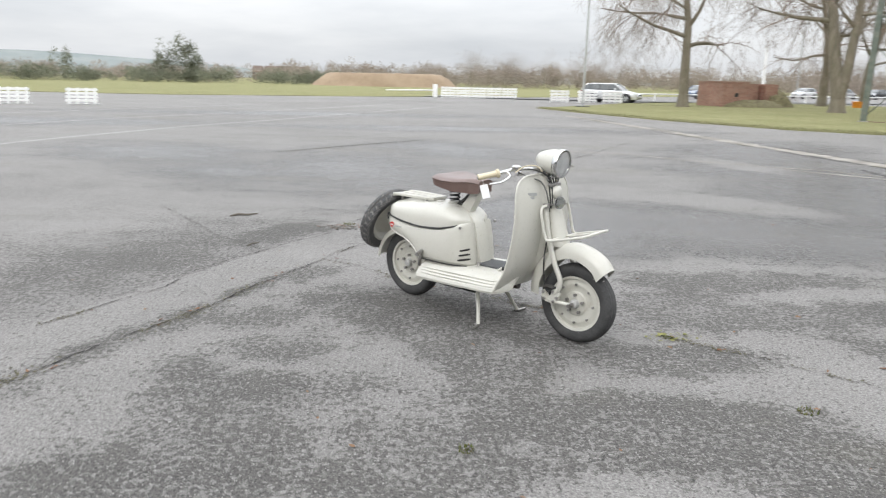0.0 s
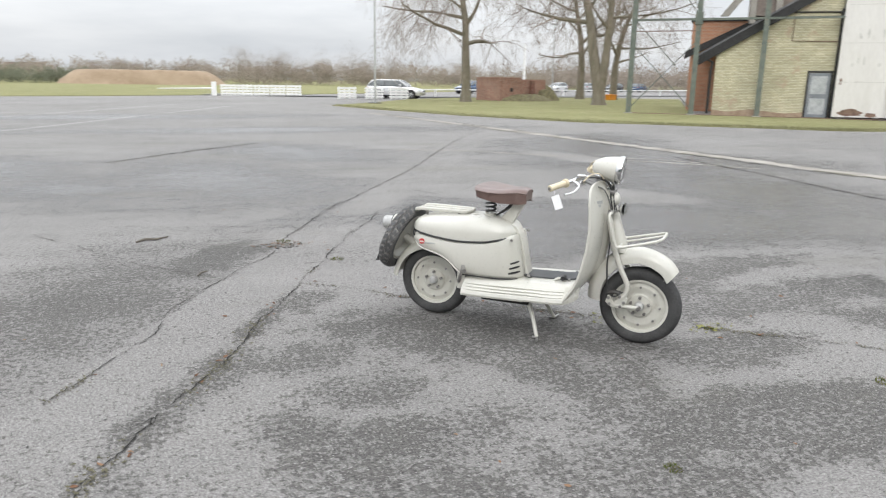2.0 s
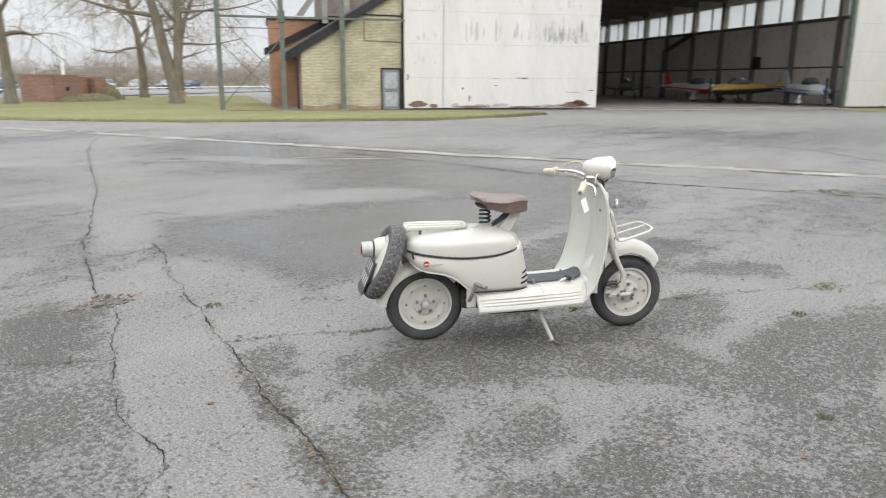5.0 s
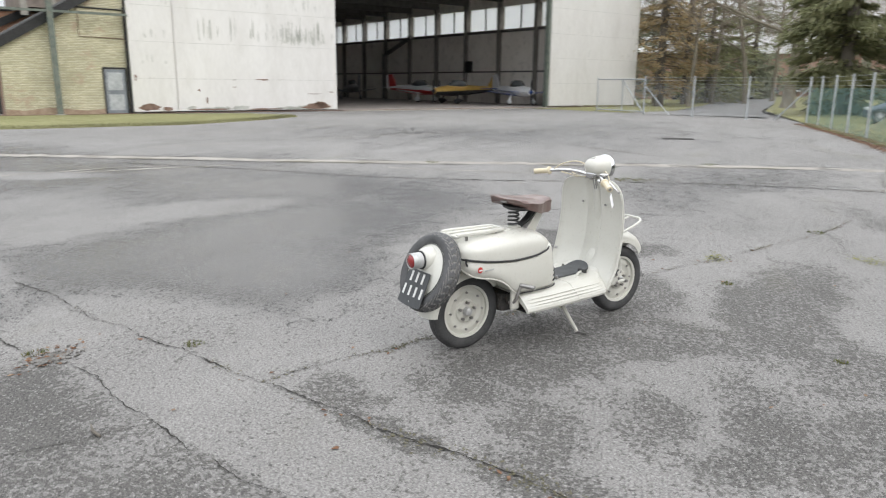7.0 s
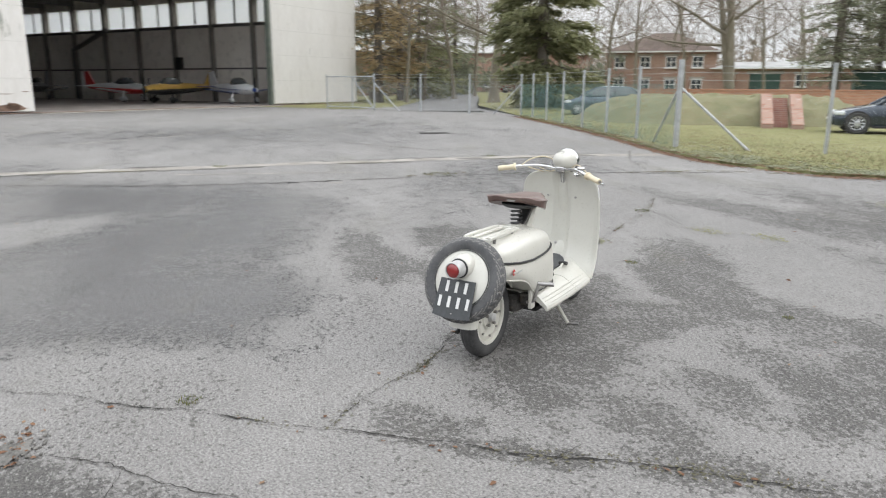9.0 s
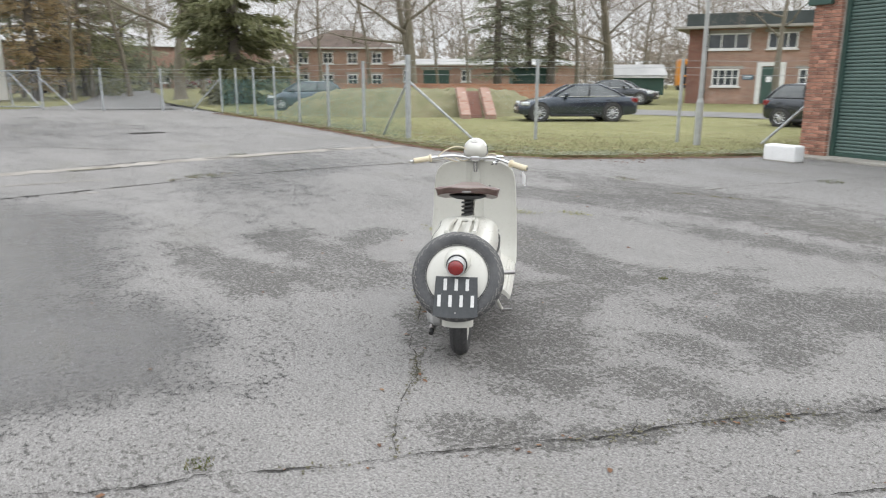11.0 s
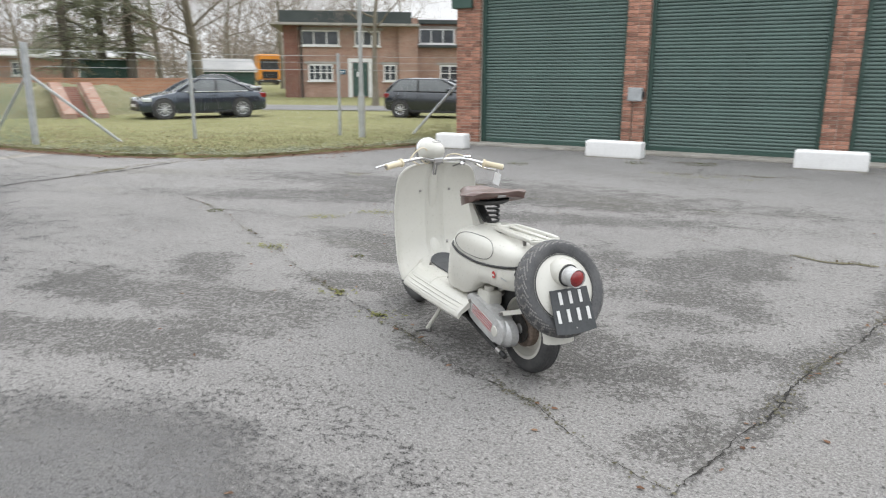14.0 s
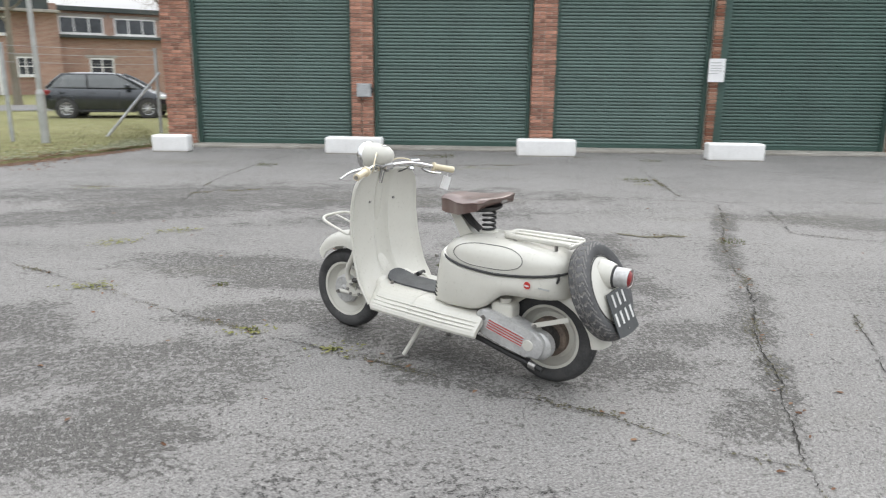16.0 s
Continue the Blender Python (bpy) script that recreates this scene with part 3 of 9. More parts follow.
# lawn behind the wire fence, climbing gently
LAWN = [(5.15, -8.2), (5.3, -7.7), (5.7, -6.8), (6.9, -4.6), (7.5, -3.4), (8.6, -2.75), (10.0, -2.5), (12.0, -2.6), (16.1, -3.2), (20.0, -3.65), (26.0, -4.1), (31.5, -4.3)]
rng = random.Random(8)
bm = bmesh.new()
edge_pts = []
for a, b in zip(LAWN, LAWN[1:]):
    k = max(1, int((Vector(b) - Vector(a)).length / 0.28))
    for j in range(k):
        p = Vector(a).lerp(Vector(b), j / k)
        edge_pts.append((p.x + rng.uniform(-0.09, 0.09), p.y + rng.uniform(-0.07, 0.07)))
FAN = [0.0, 0.02, 0.06, 0.12, 0.2, 0.3, 0.42, 0.56, 0.72, 1.0]
rows = []
for x, y in edge_pts:
    u = (x - 5.25) / 26.25
    far = Vector((5.25 + u * 150, -150 + 60 * u))
    line = []
    for f in FAN:
        p = Vector((x, y)).lerp(far, f * f)
        line.append(bm.verts.new((p.x, p.y, rise(p.x, p.y) + (0.0 if f == 0 else 0.045))))
    rows.append(line)
for A, B in zip(rows, rows[1:]):
    for k in range(len(FAN) - 1):
        bm.faces.new((A[k], A[k + 1], B[k + 1], B[k]))
tagged(part("lawn", bm, grass, smooth=True), "rough winter lawn behind the wire fence", "grass", kind="structure")


def strip(name, centre, width, lift, mat, label, category):
    bm = bmesh.new()
    prev = None
    pts = smooth_path([(x, y, 0) for x, y in centre], 8)
    for i, p in enumerate(pts):
        d = (pts[min(i + 1, len(pts) - 1)] - pts[max(i - 1, 0)]).normalized()
        s = Vector((-d.y, d.x, 0)) * width / 2
        pair = [bm.verts.new((*(p + s).xy, rise(*(p + s).xy) + lift)), bm.verts.new((*(p - s).xy, rise(*(p - s).xy) + lift))]
        if prev:
            bm.faces.new((prev[0], prev[1], pair[1], pair[0]))
        prev = pair
    return tagged(part(name, bm, mat), label, category, kind="structure")


road_grey = material("worn_tarmac", (0.13, 0.128, 0.125), (0.21, 0.205, 0.20), 0.8, 30, 0.8, bump=0.2)
strip("road", [(46, -13), (30, -18.2), (19, -22.0), (10, -24.6), (0, -27), (-20, -32)], 5.2, 0.075, road_grey, "narrow grey tarmac service road across the lawn", "road")


def turf(name, near, far, label):
    """Grass between two lines of plan points, following the land."""
    bm = bmesh.new()
    rows = []
    for a, b in zip(near, far):
        rows.append([bm.verts.new((*Vector(a).lerp(Vector(b), f), rise(*Vector(a).lerp(Vector(b), f)) + 0.012)) for f in (0, 0.1, 0.25, 0.45, 0.7, 1)])
    for A, B in zip(rows, rows[1:]):
        for k in range(5):
            bm.faces.new((A[k], A[k + 1], B[k + 1], B[k]))
    return tagged(part(name, bm, grass, smooth=True), label, "grass", kind="structure")


turf("lawn", [(32.5, -4.6), (45, -5.2), (58, -8.2), (75, -11.7), (100, -14.7), (160, -20)], [(31.6, -4.6), (50, -17), (70, -31), (95, -48), (125, -69), (155, -90)], "grass beside the road beyond the gate")
turf("lawn", [(40.5, 3.4), (46, 0.2), (58, -2.8), (75, -6.3), (100, -9.3), (160, -14)], [(46, 10), (60, 16), (80, 24), (110, 34), (150, 44), (260, 70)], "grass under the trees beyond the gate")
strip("road", [(37.5, -1.4), (45, -2.5), (58, -5.5), (75, -9), (100, -12)], 5.0, 0.018, road_grey, "grey tarmac road leading out through the gate", "road")
strip("road", [(-1, 68), (12, 64), (24, 66), (60, 82), (140, 118)], 5.0, 0.075, road_grey, "far perimeter road past the parked cars", "road")


# ---- roller shutter garages ----
GARAGE = pose(4.98, -8.15, -0.07, 0, 0, 171.5)
garage = thing("garage_block", GARAGE, "red brick garage block with dark green roller shutters", "garage")
PILLARS = [(0.03, 0.63), (4.03, 4.50), (7.82, 8.31), (11.50, 11.67), (15.3, 15.78), (19.1, 19.6)]
SHUTTERS = [(0.63, 4.03), (4.50, 7.82), (8.31, 11.50), (11.67, 15.3), (15.78, 19.1)]
H_SHUT = 3.75
for i, (a, b) in enumerate(PILLARS):
    part("pillar_core", boxed(a + 0.012, b - 0.012, 0.012, 0.5, 0, 4.3), mortar, garage)
part("side_wall", boxed(0.02, 0.30, 0.5, 9.0, 0, 4.3), old_brick, garage)
part("rear_wall", boxed(0.0, 19.6, 9.0, 9.3, 0, 4.3), old_brick, garage)
part("fascia", boxed(-0.12, 19.7, -0.08, 0.5, H_SHUT, 4.45, bevel=0.01), green_paint, garage, "dark green painted fascia board")
part("roof", boxed(-0.25, 19.8, -0.2, 9.4, 4.45, 4.6), sooty, garage)
part("gutter_end", boxed(-0.07, 0.45, -0.10, 0.3, 3.08, 3.74, bevel=0.015), green_paint, garage)
part("plinth", boxed(0.0, 19.6, -0.42, 0.5, 0.0, 0.05, bevel=0.012), concrete, garage, "worn pale concrete sill strip")
slat_bm = prism(bmesh.new(), [(0.006, 0.0), (-0.018, 0.004), (-0.026, 0.017), (-0.025, 0.037), (-0.014, 0.053), (0.006, 0.058), (0.008, 0.0695), (0.012, 0.0695), (0.012, 0.0)], 0, 1, "X")
slat_mesh = finish("slat", slat_bm, green_slat, True)
# same slat in a darker green, for the last two shutters
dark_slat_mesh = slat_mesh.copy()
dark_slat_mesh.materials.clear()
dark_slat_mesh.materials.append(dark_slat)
for a, b in SHUTTERS:
    shutter = part("shutter", boxed(a + 0.05, b - 0.05, 0.245, 0.26, 0.05, H_SHUT), green_paint, garage, "closed dark green steel roller shutter")
    for side in (a, b - 0.085):
        part("guide_rail", boxed(side, side + 0.085, 0.15, 0.3, 0.05, H_SHUT, bevel=0.006), green_paint, garage)
    part("bottom_bar", boxed(a + 0.085, b - 0.085, 0.195, 0.245, 0.05, 0.12, bevel=0.006), green_paint, shutter)
    for k in range(52):
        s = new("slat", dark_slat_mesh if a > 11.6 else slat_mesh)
        s.parent = shutter
        s.matrix_basis = Matrix.Translation((a + 0.085, 0.232, 0.12 + k * 0.0695)) @ Matrix.Diagonal((b - a - 0.17, 1, 1, 1))
part("guide_post", boxed(11.67, 11.84, 0.06, 0.24, 0.05, H_SHUT, bevel=0.01), green_paint, garage)

box_ob = thing("junction_box", GARAGE @ Matrix.Translation((4.16, -0.12, 1.07)), "grey metal electrical box on the brick pillar", "box")
part("body", boxed(0, 0.30, 0, 0.13, 0, 0.28, bevel=0.012), galvanised, box_ob)
part("lid", boxed(0.02, 0.28, -0.012, 0.0, 0.02, 0.26, bevel=0.005), galvanised, box_ob)
part("side_switch", boxed(0.30, 0.34, 0.02, 0.09, 0.08, 0.2, bevel=0.006), sooty, box_ob)
part("conduit", rod(bmesh.new(), (0.08, 0.1, 0), (0.08, 0.1, -1.05), 0.013), rust, box_ob)
sign_ob = thing("notice_board", GARAGE @ Matrix.Translation((11.44, -0.03, 1.45)), "small white notice fixed to the brick pillar", "sign")
part("panel", boxed(0, 0.33, 0, 0.025, 0, 0.47, bevel=0.004), white_card, sign_ob)
for k, (w, z) in enumerate(((0.2, 0.38), (0.24, 0.32), (0.22, 0.27), (0.24, 0.22), (0.15, 0.17))):
    part("text_bar", boxed(0.04, 0.04 + w, -0.004, 0.0, z, z + 0.014), lamp_grey, sign_ob)


def kerb_block(x, y, length, seed):
    rng = random.Random(seed)
    e = thing("concrete_block", pose(x, y, fall(x, y), 0, 0, 171.5 + rng.uniform(-1.5, 1.5)), "whitewashed concrete block standing before a garage pillar", "concrete block", "white blocks before the garages")
    bm = boxed(-length / 2, length / 2, -0.16, 0.16, 0, 0.33, bevel=0.055, segs=4)
    bmesh.ops.subdivide_edges(bm, edges=bm.edges, cuts=1)
    for v in bm.verts:
        v.co += noise.noise_vector(v.co * 5 + Vector((seed, 0, 0))) * 0.006
        v.co.z = max(v.co.z, 0)
    part("body", bm, white_block, e, smooth=True)
    part("stain", boxed(-length / 2 + 0.02, length / 2 - 0.02, -0.168, 0.168, 0.0, 0.022, bevel=0.006), concrete, e)


for i, (x, y, l) in enumerate(((4.55, -6.85, 0.72), (0.93, -6.35, 1.13), (-2.83, -5.86, 1.15), (-6.3, -5.02, 1.06), (-10.1, -4.6, 1.12))):
    kerb_block(x, y, l, i)


# ---- fences ----
def fence_post(p, h, w, name="post", parent=None):
    bm = boxed(-w / 2, w / 2, -w / 2, w / 2, 0, h, bevel=w * 0.12)
    box(bm, -w * 0.6, w * 0.6, -w * 0.6, w * 0.6, h, h + 0.015)
    return part(name, bm, galvanised, parent, m=Matrix.Translation((p[0], p[1], rise(*p) + 0.0)))


def chain_link(a, b, z0, z1, pitch, thick, mat, parent, zoff=0.0):
    """Crossing wires between two posts, as thin ribbons."""
    a, b = Vector((*a, 0)), Vector((*b, 0))
    d = b - a
    L = d.length
    d.normalize()
    nrm = Vector((-d.y, d.x, 0))
    hgt = z1 - z0
    verts, faces = [], []
    def wire(u0, w0, u1, w1, off):
        p, q = a + d * u0 + Vector((0, 0, z0 + w0 + zoff)) + nrm * off, a + d * u1 + Vector((0, 0, z0 + w1 + zoff)) + nrm * off
        t = (q - p).normalized()
        s = t.cross(nrm) * thick / 2
        o = nrm * thick / 2
        i = len(verts)
        verts.extend([p + s, p + o - s * 0.3, p - s - o * 0.5, q + s, q + o - s * 0.3, q - s - o * 0.5])
        faces.extend([(i, i + 1, i + 4, i + 3), (i + 1, i + 2, i + 5, i + 4), (i + 2, i, i + 3, i + 5)])
    k = -hgt
    while k < L:
        u0, w0, u1, w1 = k, 0.0, k + hgt, hgt
        if u0 < 0: w0, u0 = -k, 0.0
        if u1 > L: w1, u1 = hgt - (u1 - L), L
        if u1 - u0 > 0.01:
            wire(u0, w0, u1, w1, 0.002)
            wire(L - u0, w0, L - u1, w1, -0.002)
        k += pitch
    return raw("chain_link", [tuple(v) for v in verts], faces, mat, parent)


def top_wires(posts, heights, parent, r=0.004):
    for z in heights:
        pts = []
        for p, q in zip(posts, posts[1:]):
            a, b = Vector((*p, z + rise(*p))), Vector((*q, z + rise(*q)))
            pts += [a, a.lerp(b, 0.5) - Vector((0, 0, 0.02))]
        part("wire", tube(bmesh.new(), pts + [b], r, 4), galvanised, parent)


green_wire = material("green_coated_wire", (0.10, 0.20, 0.18), (0.16, 0.28, 0.25), 5, 50, 0.5, bump=0.0)
P0 = (13.0, -3.3)
LINE_B = [P0, (10.95, -6.0), (8.3, -8.45), (5.85, -10.9)]
LINE_A = [P0] + [(13.0 + 19.4 * k / 7, -3.3 - 1.4 * k / 7) for k in range(1, 8)]
LINE_C = [(32.4, -4.7), (34.5, -2.4), (36.5, 0.0), (38.6, 2.45)]
WIRES = (1.72, 1.90, 2.06)


def fence(posts, label, mat, pitch, thick, w=0.06, mesh=True, h=2.1, first=0):
    e = thing("wire_fence", pose(0, 0, 0), label, "fence", "wire fences round the apron")
    for p in posts[first:]:
        fence_post(p, h, w, "post", e)
    if mesh:
        for p, q in zip(posts, posts[1:]):
            chain_link(p, q, 0.06, 1.62, pitch, thick, mat, e, (rise(*p) + rise(*q)) / 2)
    top_wires(posts, WIRES, e)
    return e


fence_b = fence(LINE_B, "galvanised chain-link fence with three top wires", galvanised, 0.09, 0.0006, 0.065, first=1)
fence(LINE_A, "chain-link fence with green mesh beside the apron", green_wire, 0.075, 0.0042, 0.07, first=1)
fence_c = fence(LINE_C, "wire fence and gate posts across the far road", galvanised, 0.09, 0.004, 0.08)
corner = thing("fence_corner_post", pose(*P0, -0.05), "thick galvanised corner post with sloping braces", "fence post")
part("post", boxed(-0.055, 0.055, -0.055, 0.055, 0, 2.2, bevel=0.012), galvanised, corner)


def brace(parent, a, b, origin=(0, 0)):
    o = Vector((*origin, 0))
    bm = rod(bmesh.new(), Vector(a) - o, Vector(b) - o, 0.032, sides=6)
    return part("brace", bm, galvanised, parent)


brace(corner, (*P0, 1.55), (11.95, -4.7, 0.0), P0)
brace(corner, (*P0, 1.55), (14.6, -3.45, 0.0), P0)
brace(fence_b, (5.75, -10.8, 1.45), (6.8, -9.75, -0.05))
brace(fence_c, (38.6, 2.45, 1.6), (37.6, 1.1, 0.0))
brace(fence_c, (32.4, -4.7, 1.6), (33.4, -3.5, 0.0))
gate = thing("mesh_gate", pose(38.6, 2.45, 0, 0, 0, 40), "open galvanised tubular gate with wire mesh", "gate")
gw = 4.2
for a, b in (((0, 0, 0.15), (gw, 0, 0.15)), ((0, 0, 1.95), (gw, 0, 1.95)), ((0, 0, 0.15), (0, 0, 1.95)), ((gw, 0, 0.0), (gw, 0, 2.1)), ((gw * 0.45, 0, 0.15), (gw * 0.45, 0, 1.95)), ((0.1, 0, 0.15), (gw * 0.45, 0, 1.9))):
    part("rail", rod(bmesh.new(), a, b, 0.035, sides=8), galvanised, gate)
chain_link((0, 0), (gw, 0), 0.15, 1.95, 0.09, 0.005, galvanised, gate)

lamp = thing("street_lamp", pose(7.5, -8.15, -0.05), "pale grey tapered lamp column on the lawn", "street lamp")
part("base", rod(bmesh.new(), (0, 0, 0), (0, 0, 1.05), 0.085, 0.085, 12), lamp_grey, lamp, smooth=True)
part("collar", rod(bmesh.new(), (0, 0, 1.05), (0, 0, 1.14), 0.085, 0.055, 12), lamp_grey, lamp, smooth=True)
part("column", rod(bmesh.new(), (0, 0, 1.1), (0, 0, 6.2), 0.055, 0.04, 12), lamp_grey, lamp, smooth=True)
part("lantern", boxed(-0.12, 0.5, -0.12, 0.12, 6.1, 6.28, bevel=0.05), lamp_grey, lamp)


# ---- hangar ----
HANGAR = pose(26.6, 26.9, 0, 0, 0, -40)
hangar = thing("hangar", HANGAR, "large hangar with white steel sliding doors, half open", "hangar")
HH, S_IN, S_OUT, S_END = 8.6, 11.2, 28.2, 37.8
S_WALL, SILL, HEAD = 32.0, 6.1, 7.95
column_paint = material("faded_column_paint", (0.16, 0.15, 0.135), (0.26, 0.245, 0.22), 2, 30, 0.7, bump=0.1)


def door_leaf(a, b, off, ribs):
    leaf = part("sliding_door", boxed(a, b, off, off + 0.16, 0.12, HH, bevel=0.01), white_wall, hangar, "weathered white steel sliding door leaf")
    for z in (1.72, 3.47, 5.15, 6.9):
        part("seam_strip", boxed(a + 0.01, b - 0.01, off - 0.008, off - 0.002, z - 0.018, z + 0.018), white_stain, leaf)
    for s in ribs:
        part("rib", boxed(s - 0.07, s + 0.07, off - 0.05, off - 0.002, 0.12, HH, bevel=0.012), white_wall, leaf)
    return leaf


leaf1 = door_leaf(0.0, 2.05, -0.14, (0.06,))
leaf2 = door_leaf(1.9, S_IN, 0.05, (2.25,))
leaf3 = door_leaf(S_OUT, S_END, 0.05, (S_OUT + 0.16,))
rng = random.Random(21)


def patch(name, a, z, w, h, mat, parent, off, seed):
    """A ragged stain or scab of rust, 3 mm proud."""
    r = random.Random(seed)
    bm = bmesh.new()
    n = 18
    vs = [bm.verts.new((a + w * (0.5 + 0.5 * math.cos(2 * math.pi * k / n) * r.uniform(0.6, 1.0)), off, z + h * (0.5 + 0.5 * math.sin(2 * math.pi * k / n) * r.uniform(0.55, 1.0)))) for k in range(n)]
    vs2 = [bm.verts.new((v.co.x, off + 0.006, v.co.z)) for v in vs]
    bm.faces.new(vs)
    for k in range(n):
        bm.faces.new((vs[k], vs[(k + 1) % n], vs2[(k + 1) % n], vs2[k]))
    return part(name, bm, mat, parent)


for k in range(34):
    a = rng.choice((rng.uniform(6.2, 10.9), rng.uniform(2.4, 10.9), rng.uniform(7.5, 9.6)))
    z = rng.choice((3.55, 3.55, 3.6, 5.2)) + rng.uniform(0, 0.15)
    patch("streak", a, z, rng.uniform(0.04, 0.16), rng.uniform(0.3, 1.35), white_stain, leaf2, 0.044, k)
for k in range(16):
    patch("streak", rng.uniform(S_OUT + 0.4, S_END - 0.3), rng.choice((3.5, 5.2)) + rng.uniform(0, 0.2), rng.uniform(0.05, 0.2), rng.uniform(0.15, 0.7), white_stain, leaf3, 0.044, 60 + k)
for a, z, w, h in ((6.6, 1.66, 0.55, 0.12), (4.9, 1.68, 0.5, 0.06), (9.3, 0.95, 1.0, 0.05), (8.8, 0.12, 2.2, 0.26), (2.5, 0.12, 2.6, 0.12), (5.6, 0.12, 2.4, 0.1), (3.2, 1.05, 0.14, 0.2), (5.0, 1.3, 0.3, 0.05), (7.4, 1.70, 0.8, 0.05)):
    patch("rust_scab", a, z, w, h, rust, leaf2, 0.043, int(a * 10))
for a, z, w, h in ((0.15, 0.12, 1.2, 0.42), (0.05, 1.55, 0.2, 0.4), (1.3, 0.12, 0.6, 0.25), (0.6, 1.7, 0.7, 0.05)):
    patch("rust_scab", a, z, w, h, rust, leaf1, -0.147, int(a * 10) + 5)
algae = material("green_grey_algae_streak", (0.34, 0.35, 0.31), (0.52, 0.52, 0.475), 6, 30, 0.85, bump=0.1)
for k in range(46):
    a = rng.choice((rng.uniform(7.0, 11.0), rng.uniform(8.2, 10.2), rng.uniform(2.4, 11.0)))
    patch("streak", a, 3.52 + rng.uniform(0, 0.2), rng.uniform(0.03, 0.12), rng.uniform(0.3, 1.5), algae, leaf2, 0.0425, 300 + k)
for k in range(16):
    patch("base_stain", rng.uniform(2.3, 10.4), 0.12, rng.uniform(0.3, 1.3), rng.uniform(0.12, 0.36), algae, leaf2, 0.0435, 360 + k)
for a, z, w, h in ((9.2, 0.12, 1.6, 0.42), (9.7, 0.12, 0.9, 0.5), (10.6, 1.05, 0.45, 0.05), (6.2, 1.70, 0.9, 0.06), (3.6, 0.4, 0.10, 0.5)):
    patch("rust_scab", a, z, w, h, rust, leaf2, 0.0405, int(a * 31))
for k in range(12):
    patch("streak", rng.uniform(0.2, 1.8), rng.choice((3.6, 5.2, 2.4)), rng.uniform(0.05, 0.2), rng.uniform(0.2, 0.6), white_stain, leaf1, -0.146, 90 + k)
shell_in = material("hangar_lining", (0.76, 0.715, 0.66), (0.85, 0.81, 0.755), 0.6, 12, 0.8, bump=0.1, dirt=(0.36, 0.34, 0.31), dirt_amount=0.5)
dark_steel = material("dark_roof_steel", (0.085, 0.081, 0.077), (0.15, 0.143, 0.136), 2, 30, 0.7, bump=0.1)
hangar_floor = material("hangar_concrete_floor", (0.27, 0.24, 0.22), (0.38, 0.345, 0.32), 0.8, 20, 0.55, bump=0.1)
part("floor_slab", boxed(0.5, S_WALL, 0.3, 46, 0.0, 0.055), hangar_floor, hangar)
part("threshold", boxed(S_IN, S_OUT, -0.9, 0.3, 0.0, 0.045, bevel=0.01), concrete, hangar, "worn concrete threshold with door rails")
for y in (-0.55, -0.2):
    part("door_rail", boxed(0.5, S_END, y, y + 0.05, 0.046, 0.06), rust, hangar)
part("rear_wall", boxed(0.5, S_WALL + 0.3, 46, 46.3, 0, 10.5), shell_in, hangar)
# the left wall's window gap is unseen, added to light the interior
part("left_wall_lower", boxed(0.3, 0.6, 0.4, 46, 0, SILL), shell_in, hangar)
part("left_wall_upper", boxed(0.3, 0.6, 0.4, 46, HEAD, 10.5), shell_in, hangar)
part("right_wall_lower", boxed(S_WALL, S_WALL + 0.3, 0.4, 46, 0, SILL), shell_in, hangar)
part("right_wall_upper", boxed(S_WALL, S_WALL + 0.3, 0.4, 46, HEAD, 10.5), shell_in, hangar)
frosted = material("grimy_glazing", (0.90, 0.93, 0.93), (0.97, 0.98, 0.98), 2, 30, 0.45, bump=0.0)
frosted.node_tree.nodes["Principled BSDF"].inputs["Transmission Weight"].default_value = 0.95
for k in range(10):
    y0 = 0.9 + k * 4.5
    part("column", boxed(S_WALL - 0.3, S_WALL + 0.32, y0 - 0.22, y0 + 0.08, 0, 10.5, bevel=0.01), column_paint, hangar)
    pane = part("window_pane", boxed(S_WALL + 0.12, S_WALL + 0.15, y0 + 0.12, y0 + 4.1, SILL, HEAD), frosted, hangar)
    pane.visible_shadow = False
    # unseen left glazing, added to let daylight into the hangar
    pane = part("window_pane", boxed(0.43, 0.46, y0 + 0.12, y0 + 4.1, SILL, HEAD), frosted, hangar)
    pane.visible_shadow = False
    part("window_bar", boxed(S_WALL + 0.08, S_WALL + 0.2, y0 + 2.0, y0 + 2.1, SILL, HEAD), dark_steel, hangar)
    part("roof_truss", boxed(0.6, S_WALL, y0 - 0.3, y0, 8.3, 9.2), dark_steel, hangar)
part("rail_beam", boxed(S_WALL - 0.12, S_WALL - 0.01, 0.6, 45.8, 2.6, 2.72), dark_steel, hangar)
part("sill_beam", boxed(S_WALL - 0.2, S_WALL - 0.01, 0.6, 45.8, SILL - 0.25, SILL - 0.02), dark_steel, hangar)
part("roof", boxed(-0.5, S_WALL + 0.5, -0.3, 47, 10.5, 10.9), dark_steel, hangar)
part("header", boxed(0.0, S_WALL + 0.3, 0.25, 0.6, HH, 10.5), white_wall, hangar)
part("door_jamb", boxed(S_OUT - 0.22, S_OUT, 0.0, 0.35, 0.0, HH, bevel=0.01), post_green, hangar, "faded green steel jamb")
part("hoist_frame", tube(bmesh.new(), [(S_WALL - 0.9, 27, 0.1), (S_WALL - 0.9, 27, 4.4), (S_WALL - 0.9, 22, 6.0)], 0.22, 6), dark_steel, hangar)
part("wall_box", boxed(S_WALL - 0.3, S_WALL - 0.01, 13.5, 14.4, 2.6, 3.6, bevel=0.03), sooty, hangar)

